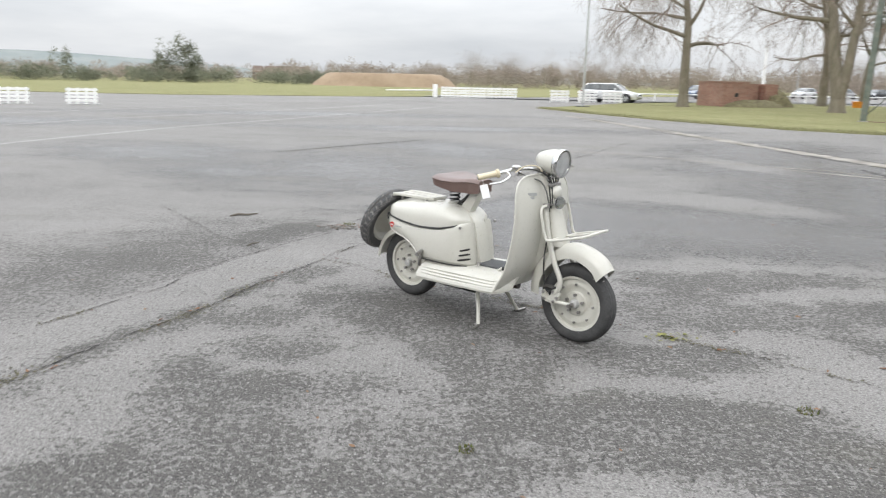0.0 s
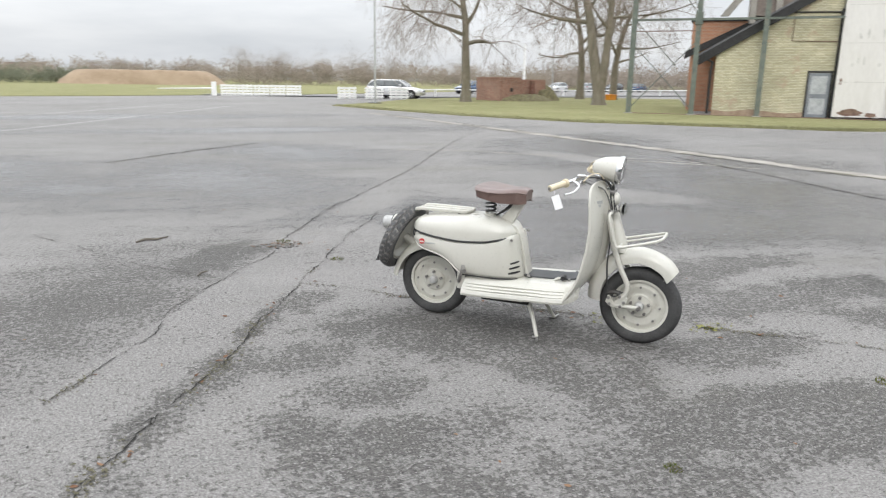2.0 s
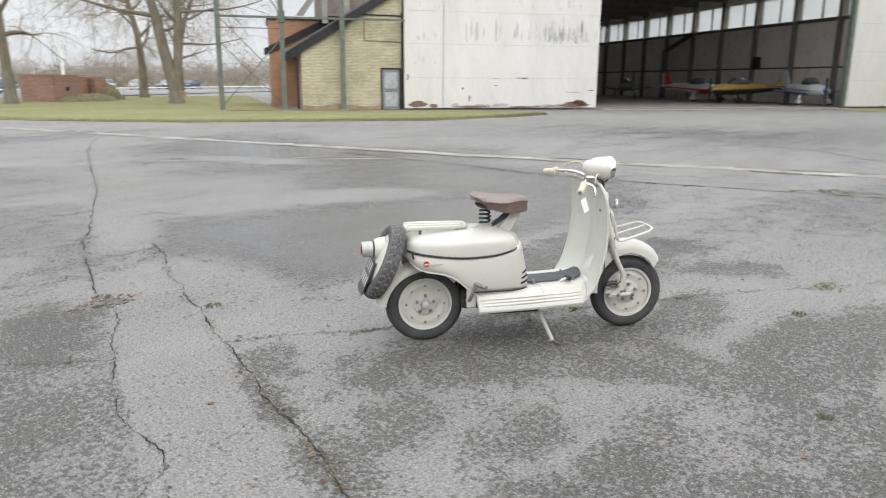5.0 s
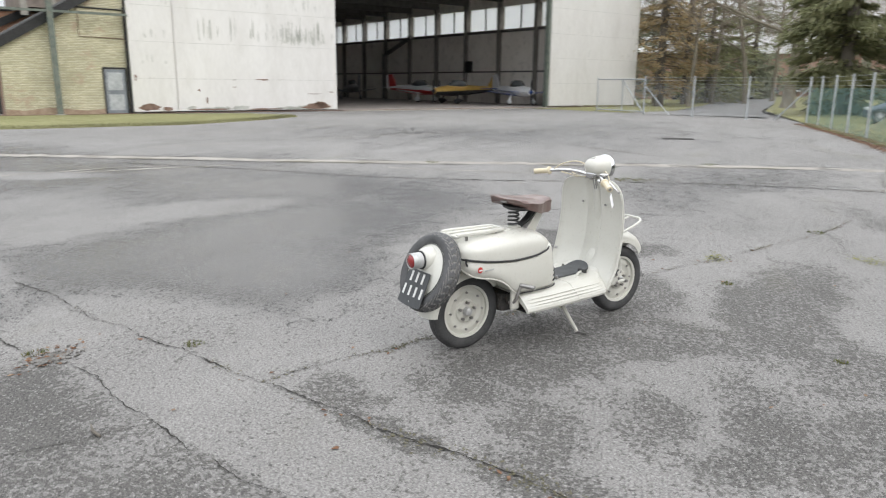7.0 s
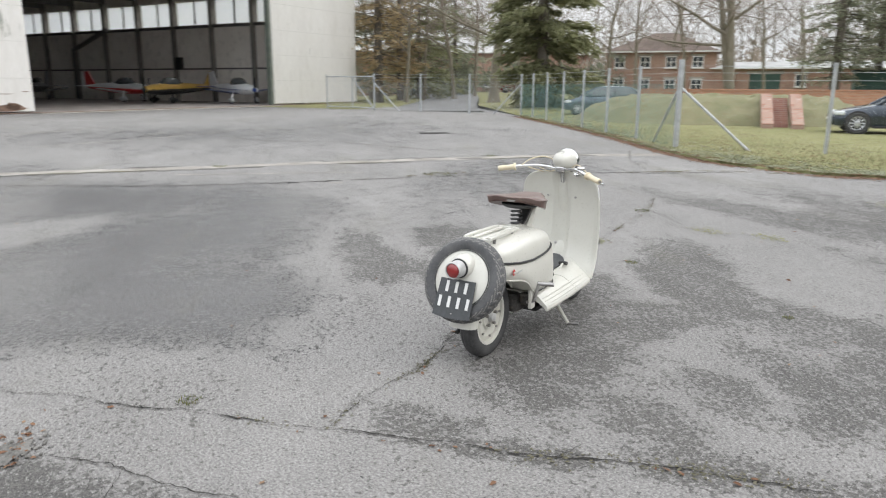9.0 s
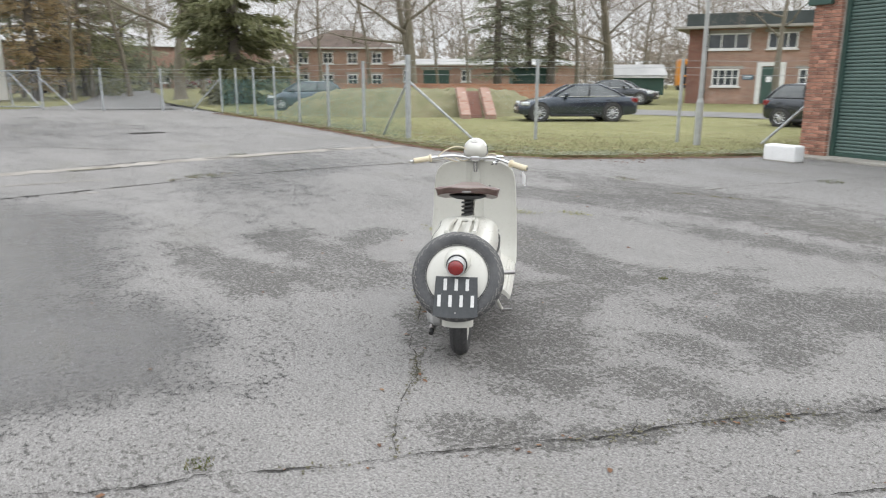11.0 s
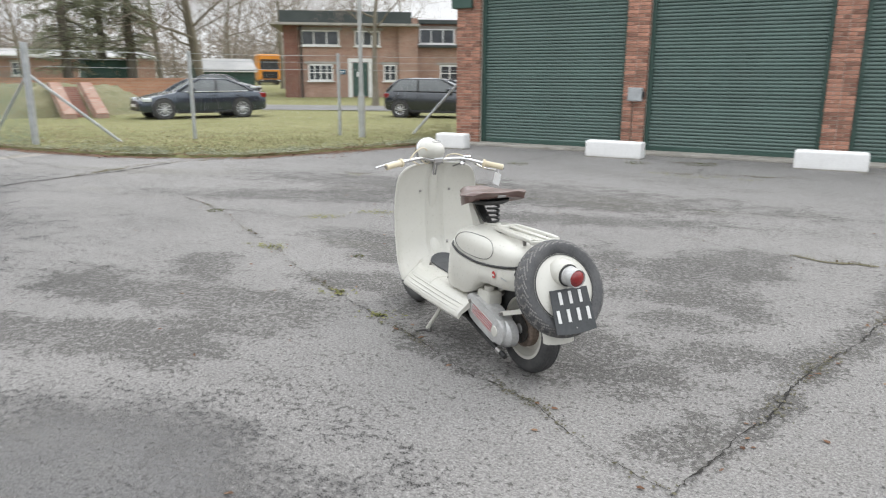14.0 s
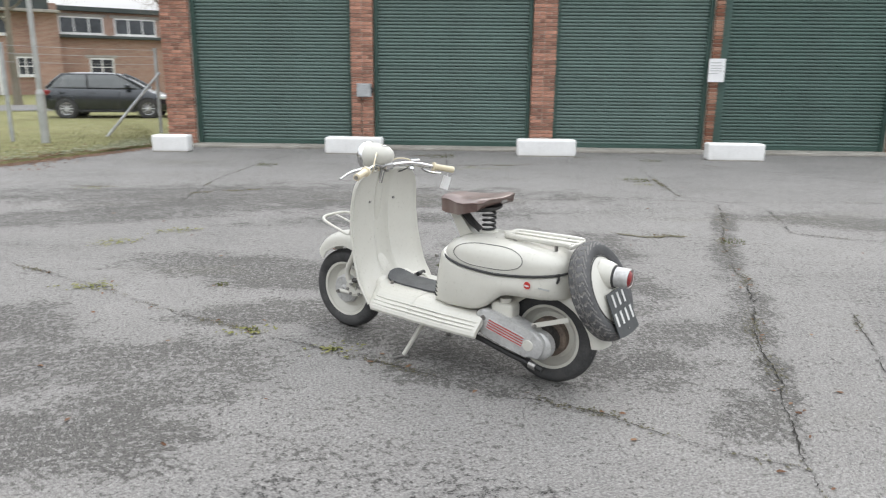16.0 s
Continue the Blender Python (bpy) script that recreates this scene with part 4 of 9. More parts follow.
# annex with the painted gable
annex = thing("brick_annex", HANGAR, "yellow-painted brick lean-to annex with a black bargeboard", "annex")
EAVE, RAKE = 3.05, 0.60
bm = prism(bmesh.new(), [(-5.35, 0), (-0.03, 0), (-0.03, EAVE + 5.32 * RAKE), (-5.35, EAVE)], 0.3, 0.55, "Y")
part("gable_wall", bm, yellow_brick, annex, "pale yellow painted brick gable, peeling")
part("left_wall", boxed(-5.35, -5.1, 0.55, 9, 0, EAVE), far_brick, annex)
bm = prism(bmesh.new(), [(-5.35, 0.0), (-0.03, 0.0), (-0.03, 0.26), (-0.8, 0.32), (-2.0, 0.2), (-3.6, 0.36), (-4.6, 0.22), (-5.35, 0.3)], 0.288, 0.3, "Y")
part("bare_plinth", bm, material("bare_brick_plinth", (0.27, 0.19, 0.13), (0.40, 0.31, 0.23), 4, 40, 0.9, bump=0.4), annex)
bm = prism(bmesh.new(), [(-6.2, EAVE - 0.62), (-0.03, EAVE + 5.32 * RAKE - 0.12), (-0.03, EAVE + 5.32 * RAKE + 0.36), (-6.2, EAVE - 0.16)], 0.1, 0.32, "Y")
part("bargeboard", bm, sooty, annex, "black tarred bargeboard")
bm = prism(bmesh.new(), [(-6.2, EAVE - 0.16), (-0.03, EAVE + 5.32 * RAKE + 0.36), (-0.03, EAVE + 5.32 * RAKE + 0.46), (-6.2, EAVE - 0.06)], 0.15, 9.0, "Y")
part("roof", bm, material("grey_slate", (0.10, 0.10, 0.105), (0.17, 0.17, 0.175), 3, 30, 0.7, bump=0.2), annex)
part("corner_downpipe", tube(bmesh.new(), [(-5.55, 0.12, 0.1), (-5.55, 0.12, 2.1), (-5.5, 0.18, 2.6), (-5.8, 0.2, 2.75)], 0.06, 8), sooty, annex)
part("downpipe", rod(bmesh.new(), (-0.06, 0.12, 0.05), (-0.06, 0.12, 5.0), 0.055, sides=8), sooty, annex)
part("conduit", tube(bmesh.new(), [(-2.05, 0.27, 6.0), (-2.05, 0.27, 3.6), (-0.1, 0.27, 3.55)], 0.02, 6), rust, annex)
part("cable_run", tube(bmesh.new(), [(-2.4, 0.27, 4.9), (-0.1, 0.27, 4.87)], 0.035, 6), sooty, annex)
door = part("door_leaf", boxed(-1.12, -0.2, 0.25, 0.29, 0.06, 2.12, bevel=0.01), material("grey_blue_door_paint", (0.16, 0.18, 0.20), (0.24, 0.26, 0.28), 3, 40, 0.6, bump=0.1, dirt=(0.3, 0.3, 0.3), dirt_amount=0.5), annex, "worn grey-blue panelled door")
for z0, z1 in ((0.2, 0.95), (1.15, 1.98)):
    part("panel", boxed(-1.0, -0.32, 0.236, 0.249, z0, z1, bevel=0.005), galvanised, door)
part("handle", rod(bmesh.new(), (-1.05, 0.22, 1.02), (-0.93, 0.22, 1.02), 0.012), steel, door)
for x0, x1 in ((-1.2, -1.12), (-0.2, -0.12)):
    part("door_frame", boxed(x0, x1, 0.24, 0.31, 0.0, 2.2, bevel=0.006), sooty, annex)
part("lintel", boxed(-1.2, -0.12, 0.24, 0.31, 2.13, 2.22, bevel=0.006), sooty, annex)

rear_block = thing("brick_store", HANGAR, "flat-topped orange brick store behind the annex", "building")
part("wall", boxed(-6.9, -2.6, 6.2, 12, 0, 5.0), orange_brick, rear_block)
part("coping", boxed(-7.0, -2.5, 6.1, 12.1, 5.0, 5.15, bevel=0.01), sooty, rear_block)
part("fascia_rake", prism(bmesh.new(), [(-7.2, 2.95), (-3.2, 4.9), (-3.2, 5.3), (-7.2, 3.35)], 6.05, 6.19, "Y"), sooty, rear_block)
buttress = thing("roof_buttress", HANGAR, "grey-brown concrete frame on the hangar's flank", "building")
part("wall", boxed(-4.0, 0.2, 3.0, 9.0, 5.0, 9.0), material("stained_concrete", (0.17, 0.14, 0.12), (0.27, 0.23, 0.20), 1, 12, 0.9, bump=0.3, dirt=(0.08, 0.06, 0.05), dirt_amount=0.7), buttress)
for k in range(4):
    part("pilaster", boxed(-4.0 + k * 1.2, -3.7 + k * 1.2, 2.8, 3.0, 4.6 + 0.2 * k, 9.0), concrete, buttress)
part("slope", prism(bmesh.new(), [(-5.4, 5.0), (-2.4, 9.0), (-2.0, 9.0), (-5.0, 5.0)], 2.9, 3.2, "Y"), concrete, buttress)

# door-track gantry on green posts in front of the annex
gantry = thing("door_track_gantry", HANGAR, "faded green steel gantry posts carrying the door track", "gantry")
for s, y in ((-9.35, -0.25), (-6.28, -0.25), (-3.25, -0.25)):
    bm = boxed(s - 0.12, s + 0.12, y - 0.10, y - 0.08, 0, 9.5)
    box(bm, s - 0.12, s + 0.12, y + 0.08, y + 0.10, 0, 9.5)
    box(bm, s - 0.012, s + 0.012, y - 0.08, y + 0.08, 0, 9.5)
    part("post", bm, post_green, gantry)
    part("foot", boxed(s - 0.2, s + 0.2, y - 0.2, y + 0.2, 0, 0.07, bevel=0.01), concrete, gantry)
part("bracket", boxed(-6.46, -6.1, -0.4, -0.1, 4.35, 4.95, bevel=0.02), post_green, gantry)
part("rail", boxed(-9.4, 0, -0.31, -0.19, 4.56, 4.66), post_green, gantry)
part("rail", boxed(-9.4, -6.3, -0.29, -0.21, 4.05, 4.09), rust, gantry)
for a, b in (((-9.3, -0.25, 0.3), (-6.3, -0.25, 3.6)), ((-9.3, -0.25, 3.4), (-6.3, -0.25, 0.3)), ((-8.4, -0.25, 7.6), (-6.3, -0.25, 4.8)), ((-6.3, -0.25, 4.9), (-7.9, -0.25, 9.4)), ((-9.3, -0.25, 4.6), (-7.2, -0.25, 2.4))):
    part("tie", rod(bmesh.new(), a, b, 0.022, sides=6), post_green, gantry)
part("ground_track", boxed(-9.4, 0, -0.35, -0.15, 0.03, 0.06), rust, gantry)


# ---- cracks, joints, lines and weeds on the apron ----
def wander(pts, step, jitter, rng):
    """Points every step along a polyline, shaken a little."""
    out = []
    for a, b in zip(pts, pts[1:]):
        a, b = Vector(a), Vector(b)
        n = max(1, int((b - a).length / step))
        for k in range(n):
            p = a.lerp(b, k / n)
            out.append(Vector((p.x + rng.uniform(-jitter, jitter), p.y + rng.uniform(-jitter, jitter))))
    out.append(Vector(pts[-1]))
    return out


def ribbon(pts, w0, w1, lift, rng, gaps=0.0, run=4):
    """Verts and faces of a ragged flat strip that may break off and start again."""
    verts, faces = [], []
    prev, on, left = None, True, 0
    for i, p in enumerate(pts):
        d = (pts[min(i + 1, len(pts) - 1)] - pts[max(i - 1, 0)]).normalized()
        n = Vector((-d.y, d.x))
        if left <= 0:
            on, left = rng.random() >= gaps, rng.randint(max(1, run // 2), run * 2)
        left -= 1
        a, b = p + n * rng.uniform(w0, w1) / 2, p - n * rng.uniform(w0, w1) / 2
        k = len(verts)
        verts.extend([(a.x, a.y, rise(*a) + lift), (b.x, b.y, rise(*b) + lift)])
        if prev is not None and on:
            faces.append((prev, prev + 1, k + 1, k))
        prev = k
    return verts, faces


moss_mat = material("crack_moss", (0.075, 0.072, 0.040), (0.135, 0.122, 0.078), 9, 90, 0.95, bump=0.6, dirt=(0.15, 0.13, 0.10), dirt_amount=0.6)
crumble_mat = material("crumbled_edge", (0.075, 0.072, 0.066), (0.19, 0.182, 0.168), 9, 70, 0.95, bump=0.5)
line_paint = material("worn_line_paint", (0.27, 0.265, 0.255), (0.43, 0.425, 0.41), 3, 45, 0.8, bump=0.2, dirt=(0.16, 0.155, 0.15), dirt_amount=0.9)
joint_mat = material("broken_joint_concrete", (0.185, 0.170, 0.150), (0.36, 0.336, 0.302), 1.6, 30, 0.9, bump=0.5, dirt=(0.13, 0.12, 0.09), dirt_amount=0.7)


def leaf_quads(spots, rng, size, lift=0.004):
    verts, faces = [], []
    for x, y in spots:
        s, a = size * rng.uniform(0.5, 1.3), rng.uniform(0, 6.283)
        u, w = Vector((math.cos(a), math.sin(a))) * s, Vector((-math.sin(a), math.cos(a))) * s * rng.uniform(0.4, 0.8)
        z = rise(x, y) + lift
        c = Vector((x, y))
        i = len(verts)
        for p, dz in ((c - u, 0.0), (c - u * 0.3 + w * 0.8, rng.uniform(0, 0.4) * s), (c + u * 0.5 + w * 0.6, rng.uniform(0, 0.5) * s), (c + u, rng.uniform(0, 0.3) * s), (c + u * 0.4 - w * 0.7, rng.uniform(0, 0.5) * s), (c - u * 0.4 - w * 0.8, rng.uniform(0, 0.3) * s)):
            verts.append((p.x, p.y, z + dz))
        faces.append(tuple(range(i, i + 6)))
    return verts, faces


def crack(name, pts, width, seed, moss=0.4, label="ragged mossy crack across the asphalt", margin=0.06, shut=0.07):
    """A jagged split that opens and closes, with side splits, crumbled chips and moss clumps along it."""
    rng = random.Random(seed)
    e = thing(name, pose(0, 0, 0), label, "crack", kind="structure")
    path = wander(pts, 0.024, 0.007, rng)
    for i, p in enumerate(path):
        for f, a, o in ((0.05, 0.035, 0), (0.17, 0.016, 20), (0.5, 0.008, 40)):
            p.x += a * noise.noise(Vector((i * f, seed, o)))
            p.y += a * noise.noise(Vector((i * f, seed, o + 9)))
    verts, faces, chips, clumps = [], [], [], []

    def split(line, wide, closed):
        prev = None
        for i, p in enumerate(line):
            d = (line[min(i + 1, len(line) - 1)] - line[max(i - 1, 0)]).normalized()
            n = Vector((-d.y, d.x))
            k = noise.noise(Vector((i * 0.11, seed * 3.1, 60))) + 0.5 * noise.noise(Vector((i * 0.4, seed, 70)))
            w = wide * max(0.0, 0.55 + 1.3 * k) * rng.uniform(0.6, 1.3)
            here = None
            if k > -0.62 + closed * 0.75:
                a, b = p + n * max(w, 0.0012) / 2, p - n * max(w, 0.0012) / 2
                here = len(verts)
                verts.extend([(a.x, a.y, rise(*a) + 0.006), (b.x, b.y, rise(*b) + 0.006)])
                if prev is not None:
                    faces.append((prev, prev + 1, here + 1, here))
            prev = here

    split(path, width, shut)
    for k in range(int(len(path) / 22)):
        i = rng.randrange(len(path) - 2)
        d = (path[i + 1] - path[i]).normalized()
        a = math.atan2(d.y, d.x) + rng.choice((-1, 1)) * rng.uniform(0.25, 0.9)
        side, q = [path[i].copy()], path[i].copy()
        for j in range(rng.randint(4, 11)):
            a += rng.uniform(-0.5, 0.5)
            q = q + Vector((math.cos(a), math.sin(a))) * 0.022
            side.append(q)
        split(side, width * 0.5, 0.2)
    raw("gap", verts, faces, crack_mat, e)
    for i, p in enumerate(path):
        k = noise.noise(Vector((i * 0.06, seed, 80)))
        for j in range(int(max(0.0, 1.6 + 5 * k))):
            chips.append((p.x + rng.gauss(0, margin * 0.36), p.y + rng.gauss(0, margin * 0.36)))
        k = noise.noise(Vector((i * 0.045, seed, 95)))
        for j in range(int(max(0.0, (k + moss - 0.45) * 9))):
            clumps.append((p.x + rng.gauss(0, 0.012 + margin * 0.16), p.y + rng.gauss(0, 0.012 + margin * 0.16)))
    tagged(raw("crumbled_edge", *leaf_quads(chips, rng, 0.0085, 0.003), crumble_mat, e), kind="stuff")
    if clumps:
        tagged(raw("moss_clumps", *leaf_quads(clumps, rng, 0.0095, 0.004), moss_mat, e), kind="stuff")
    return e


MAIN = [(-0.32, 7.19), (-0.41, 6.9), (-0.52, 6.66), (-0.63, 6.33), (-0.78, 6.08), (-0.9, 5.8), (-0.93, 5.62), (-1.05, 5.38), (-1.17, 5.1), (-1.3, 4.88), (-1.4, 4.53), (-1.5, 4.3), (-1.63, 4.05), (-1.72, 3.85), (-1.85, 3.6), (-1.97, 3.35), (-2.09, 3.1), (-2.11, 2.94), (-2.38, 2.2), (-2.6, 1.75), (-2.9, 1.2), (-3.2, 0.55), (-3.45, 0.0)]
BRANCH = [(-0.93, 5.62), (-0.76, 5.5), (-0.64, 5.42), (-0.45, 5.28), (-0.3, 5.13), (-0.1, 4.98), (0.06, 4.92), (0.92, 4.25), (1.44, 3.9), (1.9, 3.57), (2.45, 3.06), (3.3, 2.37), (4.18, 1.65), (5.18, 1.07)]
SEAM = [(-1.01, 6.8), (-1.14, 6.52), (-1.36, 6.17), (-1.46, 5.95), (-1.54, 5.82), (-1.83, 5.3), (-1.95, 4.75), (-2.22, 4.18), (-2.36, 3.92)]
LONG = [(-0.96, 7.07), (-0.27, 8.64), (0.7, 10.3), (1.83, 12.3), (3.0, 14.7), (4.5, 17.7), (5.9, 20.1), (7.0, 21.7)]
crack("crack", MAIN[:10], 0.010, 1, 0.35)
crack("crack", MAIN[9:], 0.010, 2, 0.85, margin=0.15, shut=0.25)
crack("crack", BRANCH[:8], 0.0055, 3, 0.7, shut=0.3)
crack("crack", BRANCH[7:], 0.003, 4, 0.6, margin=0.04, shut=0.85)
crack("crack", SEAM, 0.006, 5, 0.3)
crack("crack", [(-3.45, 0.0), (-3.25, -0.6), (-3.5, -1.9), (-4.0, -3.95)], 0.008, 10, 0.5, shut=0.2)
crack("crack", [(4.4, 1.6), (3.6, 1.6), (3.1, 1.7)], 0.005, 11, 0.3)
crack("crack", [(0.3, 0.5), (-0.5, 0.9), (-1.0, 1.3), (-1.7, 1.6)], 0.004, 12, 0.3, shut=0.3)
crack("crack", LONG, 0.012, 6, 0.3)
crack("crack", [(-0.32, 7.19), (0.1, 7.9), (0.35, 8.5)], 0.01, 7, 0.2)
crack("crack", [(7.9, 13.2), (7.6, 10.0), (7.3, 8.0), (7.4, 6.4), (7.8, 4.2), (8.1, 2.4), (8.05, 0.6), (7.9, -0.5), (8.05, -1.9)], 0.05, 9, 0.6, "open weedy joint across the apron", 0.16)
crack("crack", [(-3.27, 14.2), (-2.0, 16.0), (-0.4, 17.9)], 0.07, 8, 0.9, "weedy open joint in the asphalt")
for k, pts in enumerate(([(-1.9, 8.1), (-1.3, 7.9), (-0.8, 7.9)], [(-3.2, 8.0), (-2.6, 7.2), (-2.1, 6.5), (-1.5, 5.9)],
                         [(2.0, -6.6), (2.6, -4.6), (2.9, -2.6), (2.9, -0.6)], [(-0.9, -6.4), (-0.7, -4.4)], [(-4.1, -6.2), (-5.6, -3.8), (-7.0, -1.6)],
                         [(15.5, 9.0), (18.0, 5.5), (21.0, 4.5)], [(11.0, 16.0), (15.0, 12.5), (20.0, 9.8), (25.0, 9.0)], [(13.5, 20.0), (19.0, 15.5), (24.0, 12.0)], [(1.0, 30.0), (3.5, 25.5), (5.9, 20.1)], [(-12, 26), (-5, 25), (2, 26)], [(12.4, -1.8), (10.2, -0.8), (8.6, -0.4)], [(-3.5, -0.3), (-3.9, 0.2), (-3.65, 0.95), (-3.36, 1.6), (-3.8, 1.9), (-4.4, 2.1)], [(5.1, -1.1), (3.0, -0.8), (0.4, -0.5), (-2.4, -0.5), (-3.7, -0.15), (-5.6, 0.0)])):
    crack("crack", pts, 0.004 if k < 2 else 0.010, 20 + k, 0.45, "fine crack in the weathered asphalt", 0.035)

# the hollow where the top layer has broken out
rng = random.Random(30)
hollow = thing("broken_patch", pose(-0.95, 6.95, 0), "broken-out hollow filled with gravel and leaves", "pothole", kind="structure")
bm = bmesh.new()
ring = [bm.verts.new((math.cos(a) * rng.uniform(0.06, 0.16), math.sin(a) * rng.uniform(0.03, 0.08), 0.007)) for a in [2 * math.pi * k / 26 for k in range(26)]]
bm.faces.new(ring)
part("loose_dirt", bm, crumble_mat, hollow)
bm = bmesh.new()
for k in range(90):
    a, r = rng.uniform(0, 6.28), rng.uniform(0.02, 0.22)
    bmesh.ops.create_icosphere(bm, subdivisions=1, radius=rng.uniform(0.004, 0.013), matrix=Matrix.Translation((math.cos(a) * r, math.sin(a) * r * 0.6, 0.006)) @ Matrix.Diagonal((1.2, 0.9, 0.6, 1)))
tagged(part("gravel", bm, crumble_mat, hollow), kind="stuff")

# pale concrete joint that crosses the apron, and worn painted lines
rng = random.Random(31)
joint = thing("concrete_joint", pose(0, 0, 0), "pale broken concrete joint with weeds along it", "joint", kind="structure")
JOINT = [(5.8, 33.4), (7.2, 24.7), (8.0, 19.0), (8.5, 15.8), (8.9, 13.6), (9.2, 10.9), (9.75, 8.0), (10.2, 6.0), (10.65, 3.4), (11.2, 0.0), (11.45, -2.1)]
path = wander(JOINT, 0.14, 0.035, rng)
raw("concrete_strip", *ribbon(path, 0.28, 0.60, 0.004, rng, 0.0, 4), joint_mat, joint)
raw("open_joint", *ribbon([p + Vector((0.27, 0.05)) for p in path], 0.01, 0.09, 0.008, rng, 0.5, 8), crack_mat, joint)
raw("open_joint", *ribbon([p - Vector((0.33, 0.05)) for p in path], 0.01, 0.10, 0.008, rng, 0.45, 8), crumble_mat, joint)
raw("broken_hollow", *ribbon([p - Vector((0.05, 0.0)) for p in path], 0.05, 0.3, 0.006, rng, 0.86, 7), crumble_mat, joint)
raw("moss_line", *ribbon([p - Vector((0.24, 0.0)) for p in path], 0.02, 0.16, 0.007, rng, 0.72, 8), moss_mat, joint)
second = thing("concrete_joint", pose(0, 0, 0), "pale broken concrete joint beside the grass verge", "joint", kind="structure")
path = wander([(9.6, 29.6), (7.4, 35.0), (6.0, 39.5), (5.2, 43.5)], 0.4, 0.05, rng)
raw("concrete_strip", *ribbon(path, 0.14, 0.32, 0.005, rng, 0.1, 5), joint_mat, second)
path = wander([(11.0, 22.8), (15.5, 20.7), (21.0, 18.3), (25.4, 14.0), (30.0, 11.0)], 0.4, 0.05, rng)
for pts, w in (([(14.0, 17.2), (17.1, 15.7), (20.1, 14.3), (24.6, 12.1), (26.8, 10.6), (30.2, 6.9)], 0.16), ([(11.0, 15.0), (12.1, 14.1), (14.1, 12.7), (15.3, 12.0), (17.4, 10.3), (20.7, 8.4)], 0.14), ([(6.3, 13.0), (7.4, 11.9), (8.2, 11.0)], 0.16), ([(8.7, 8.1), (8.7, 6.2), (8.6, 4.9)], 0.10), ([(7.8, 7.3), (7.5, 6.1), (7.3, 5.3)], 0.08), ([(2.5, 15.8), (3.9, 15.3), (4.9, 14.4), (6.1, 13.4), (7.1, 12.9), (7.7, 12.1)], 0.14), ([(9.6, 23.7), (10.2, 20.7), (10.0, 17.6)], 0.12)):
    seam_strip = thing("pale_seam", pose(0, 0, 0), "thin pale seam worn into the asphalt", "seam", kind="structure")
    raw("concrete_strip", *ribbon(wander(pts, 0.25, 0.03, rng), w * 0.35, w, 0.004, rng, 0.12, 7), joint_mat, seam_strip)
for k, pts in enumerate(([(17.0, 8.0), (15.8, 6.7), (15.4, 5.1), (13.8, 3.9), (12.6, 2.8)], [(25.0, 2.7), (22.2, 1.3), (21.3, 0.4)], [(22.2, 5.8), (20.3, 7.1)])):
    crack("crack", pts, 0.05, 70 + k, 0.7, "weedy dark joint in the far apron", 0.12)
drain = thing("drain_cover", pose(18.65, 2.05, 0.004, 0, 0, 5), "dark sunken drain with wet leaves", "drain", kind="structure")
part("grating", boxed(-0.25, 0.25, -0.45, 0.45, 0.0, 0.012, bevel=0.004), crack_mat, drain)
third = thing("concrete_joint", pose(0, 0, 0), "pale concrete joint running towards the hangar", "joint", kind="structure")
raw("concrete_strip", *ribbon(path, 0.05, 0.16, 0.005, rng, 0.35, 5), joint_mat, third)
for pts in ([(-9.1, 14.7), (-8.7, 16.6), (-7.5, 21.0), (-5.9, 25.0), (-3.5, 31.9), (0.5, 43.0)], [(-12.3, 19.9), (-11.3, 23.2), (-8.8, 29.4), (-6.2, 35.6), (-3.0, 43.5)], [(-17, 23), (-13.5, 31), (-10.5, 38)]):
    ln = thing("painted_line", pose(0, 0, 0), "worn white painted line on the asphalt", "line marking", kind="structure")
    raw("paint", *ribbon(wander(pts, 0.3, 0.012, rng), 0.12, 0.18, 0.005, rng, 0.08, 4), line_paint, ln)


# ---- weeds, leaves and litter ----
def blades(rng, n, spread, height, width=0.004):
    """A loose tuft of bent blades."""
    verts, faces = [], []
    for k in range(n):
        a, r = rng.uniform(0, 6.283), spread * math.sqrt(rng.random())
        x, y = r * math.cos(a), r * math.sin(a)
        h, w = height * rng.uniform(0.4, 1.0), width * rng.uniform(0.6, 1.4)
        t, lean = rng.uniform(0, 6.283), rng.uniform(0.1, 0.9) * h
        cx, sx = math.cos(t), math.sin(t)
        i = len(verts)
        verts.extend([(x - w * sx, y + w * cx, 0), (x + w * sx, y - w * cx, 0), (x + cx * lean * 0.4 - w * sx * 0.7, y + sx * lean * 0.4 + w * cx * 0.7, h * 0.7), (x + cx * lean * 0.4 + w * sx * 0.7, y + sx * lean * 0.4 - w * cx * 0.7, h * 0.7), (x + cx * lean, y + sx * lean, h)])
        faces.extend([(i, i + 1, i + 3, i + 2), (i + 2, i + 3, i + 4)])
    return verts, faces


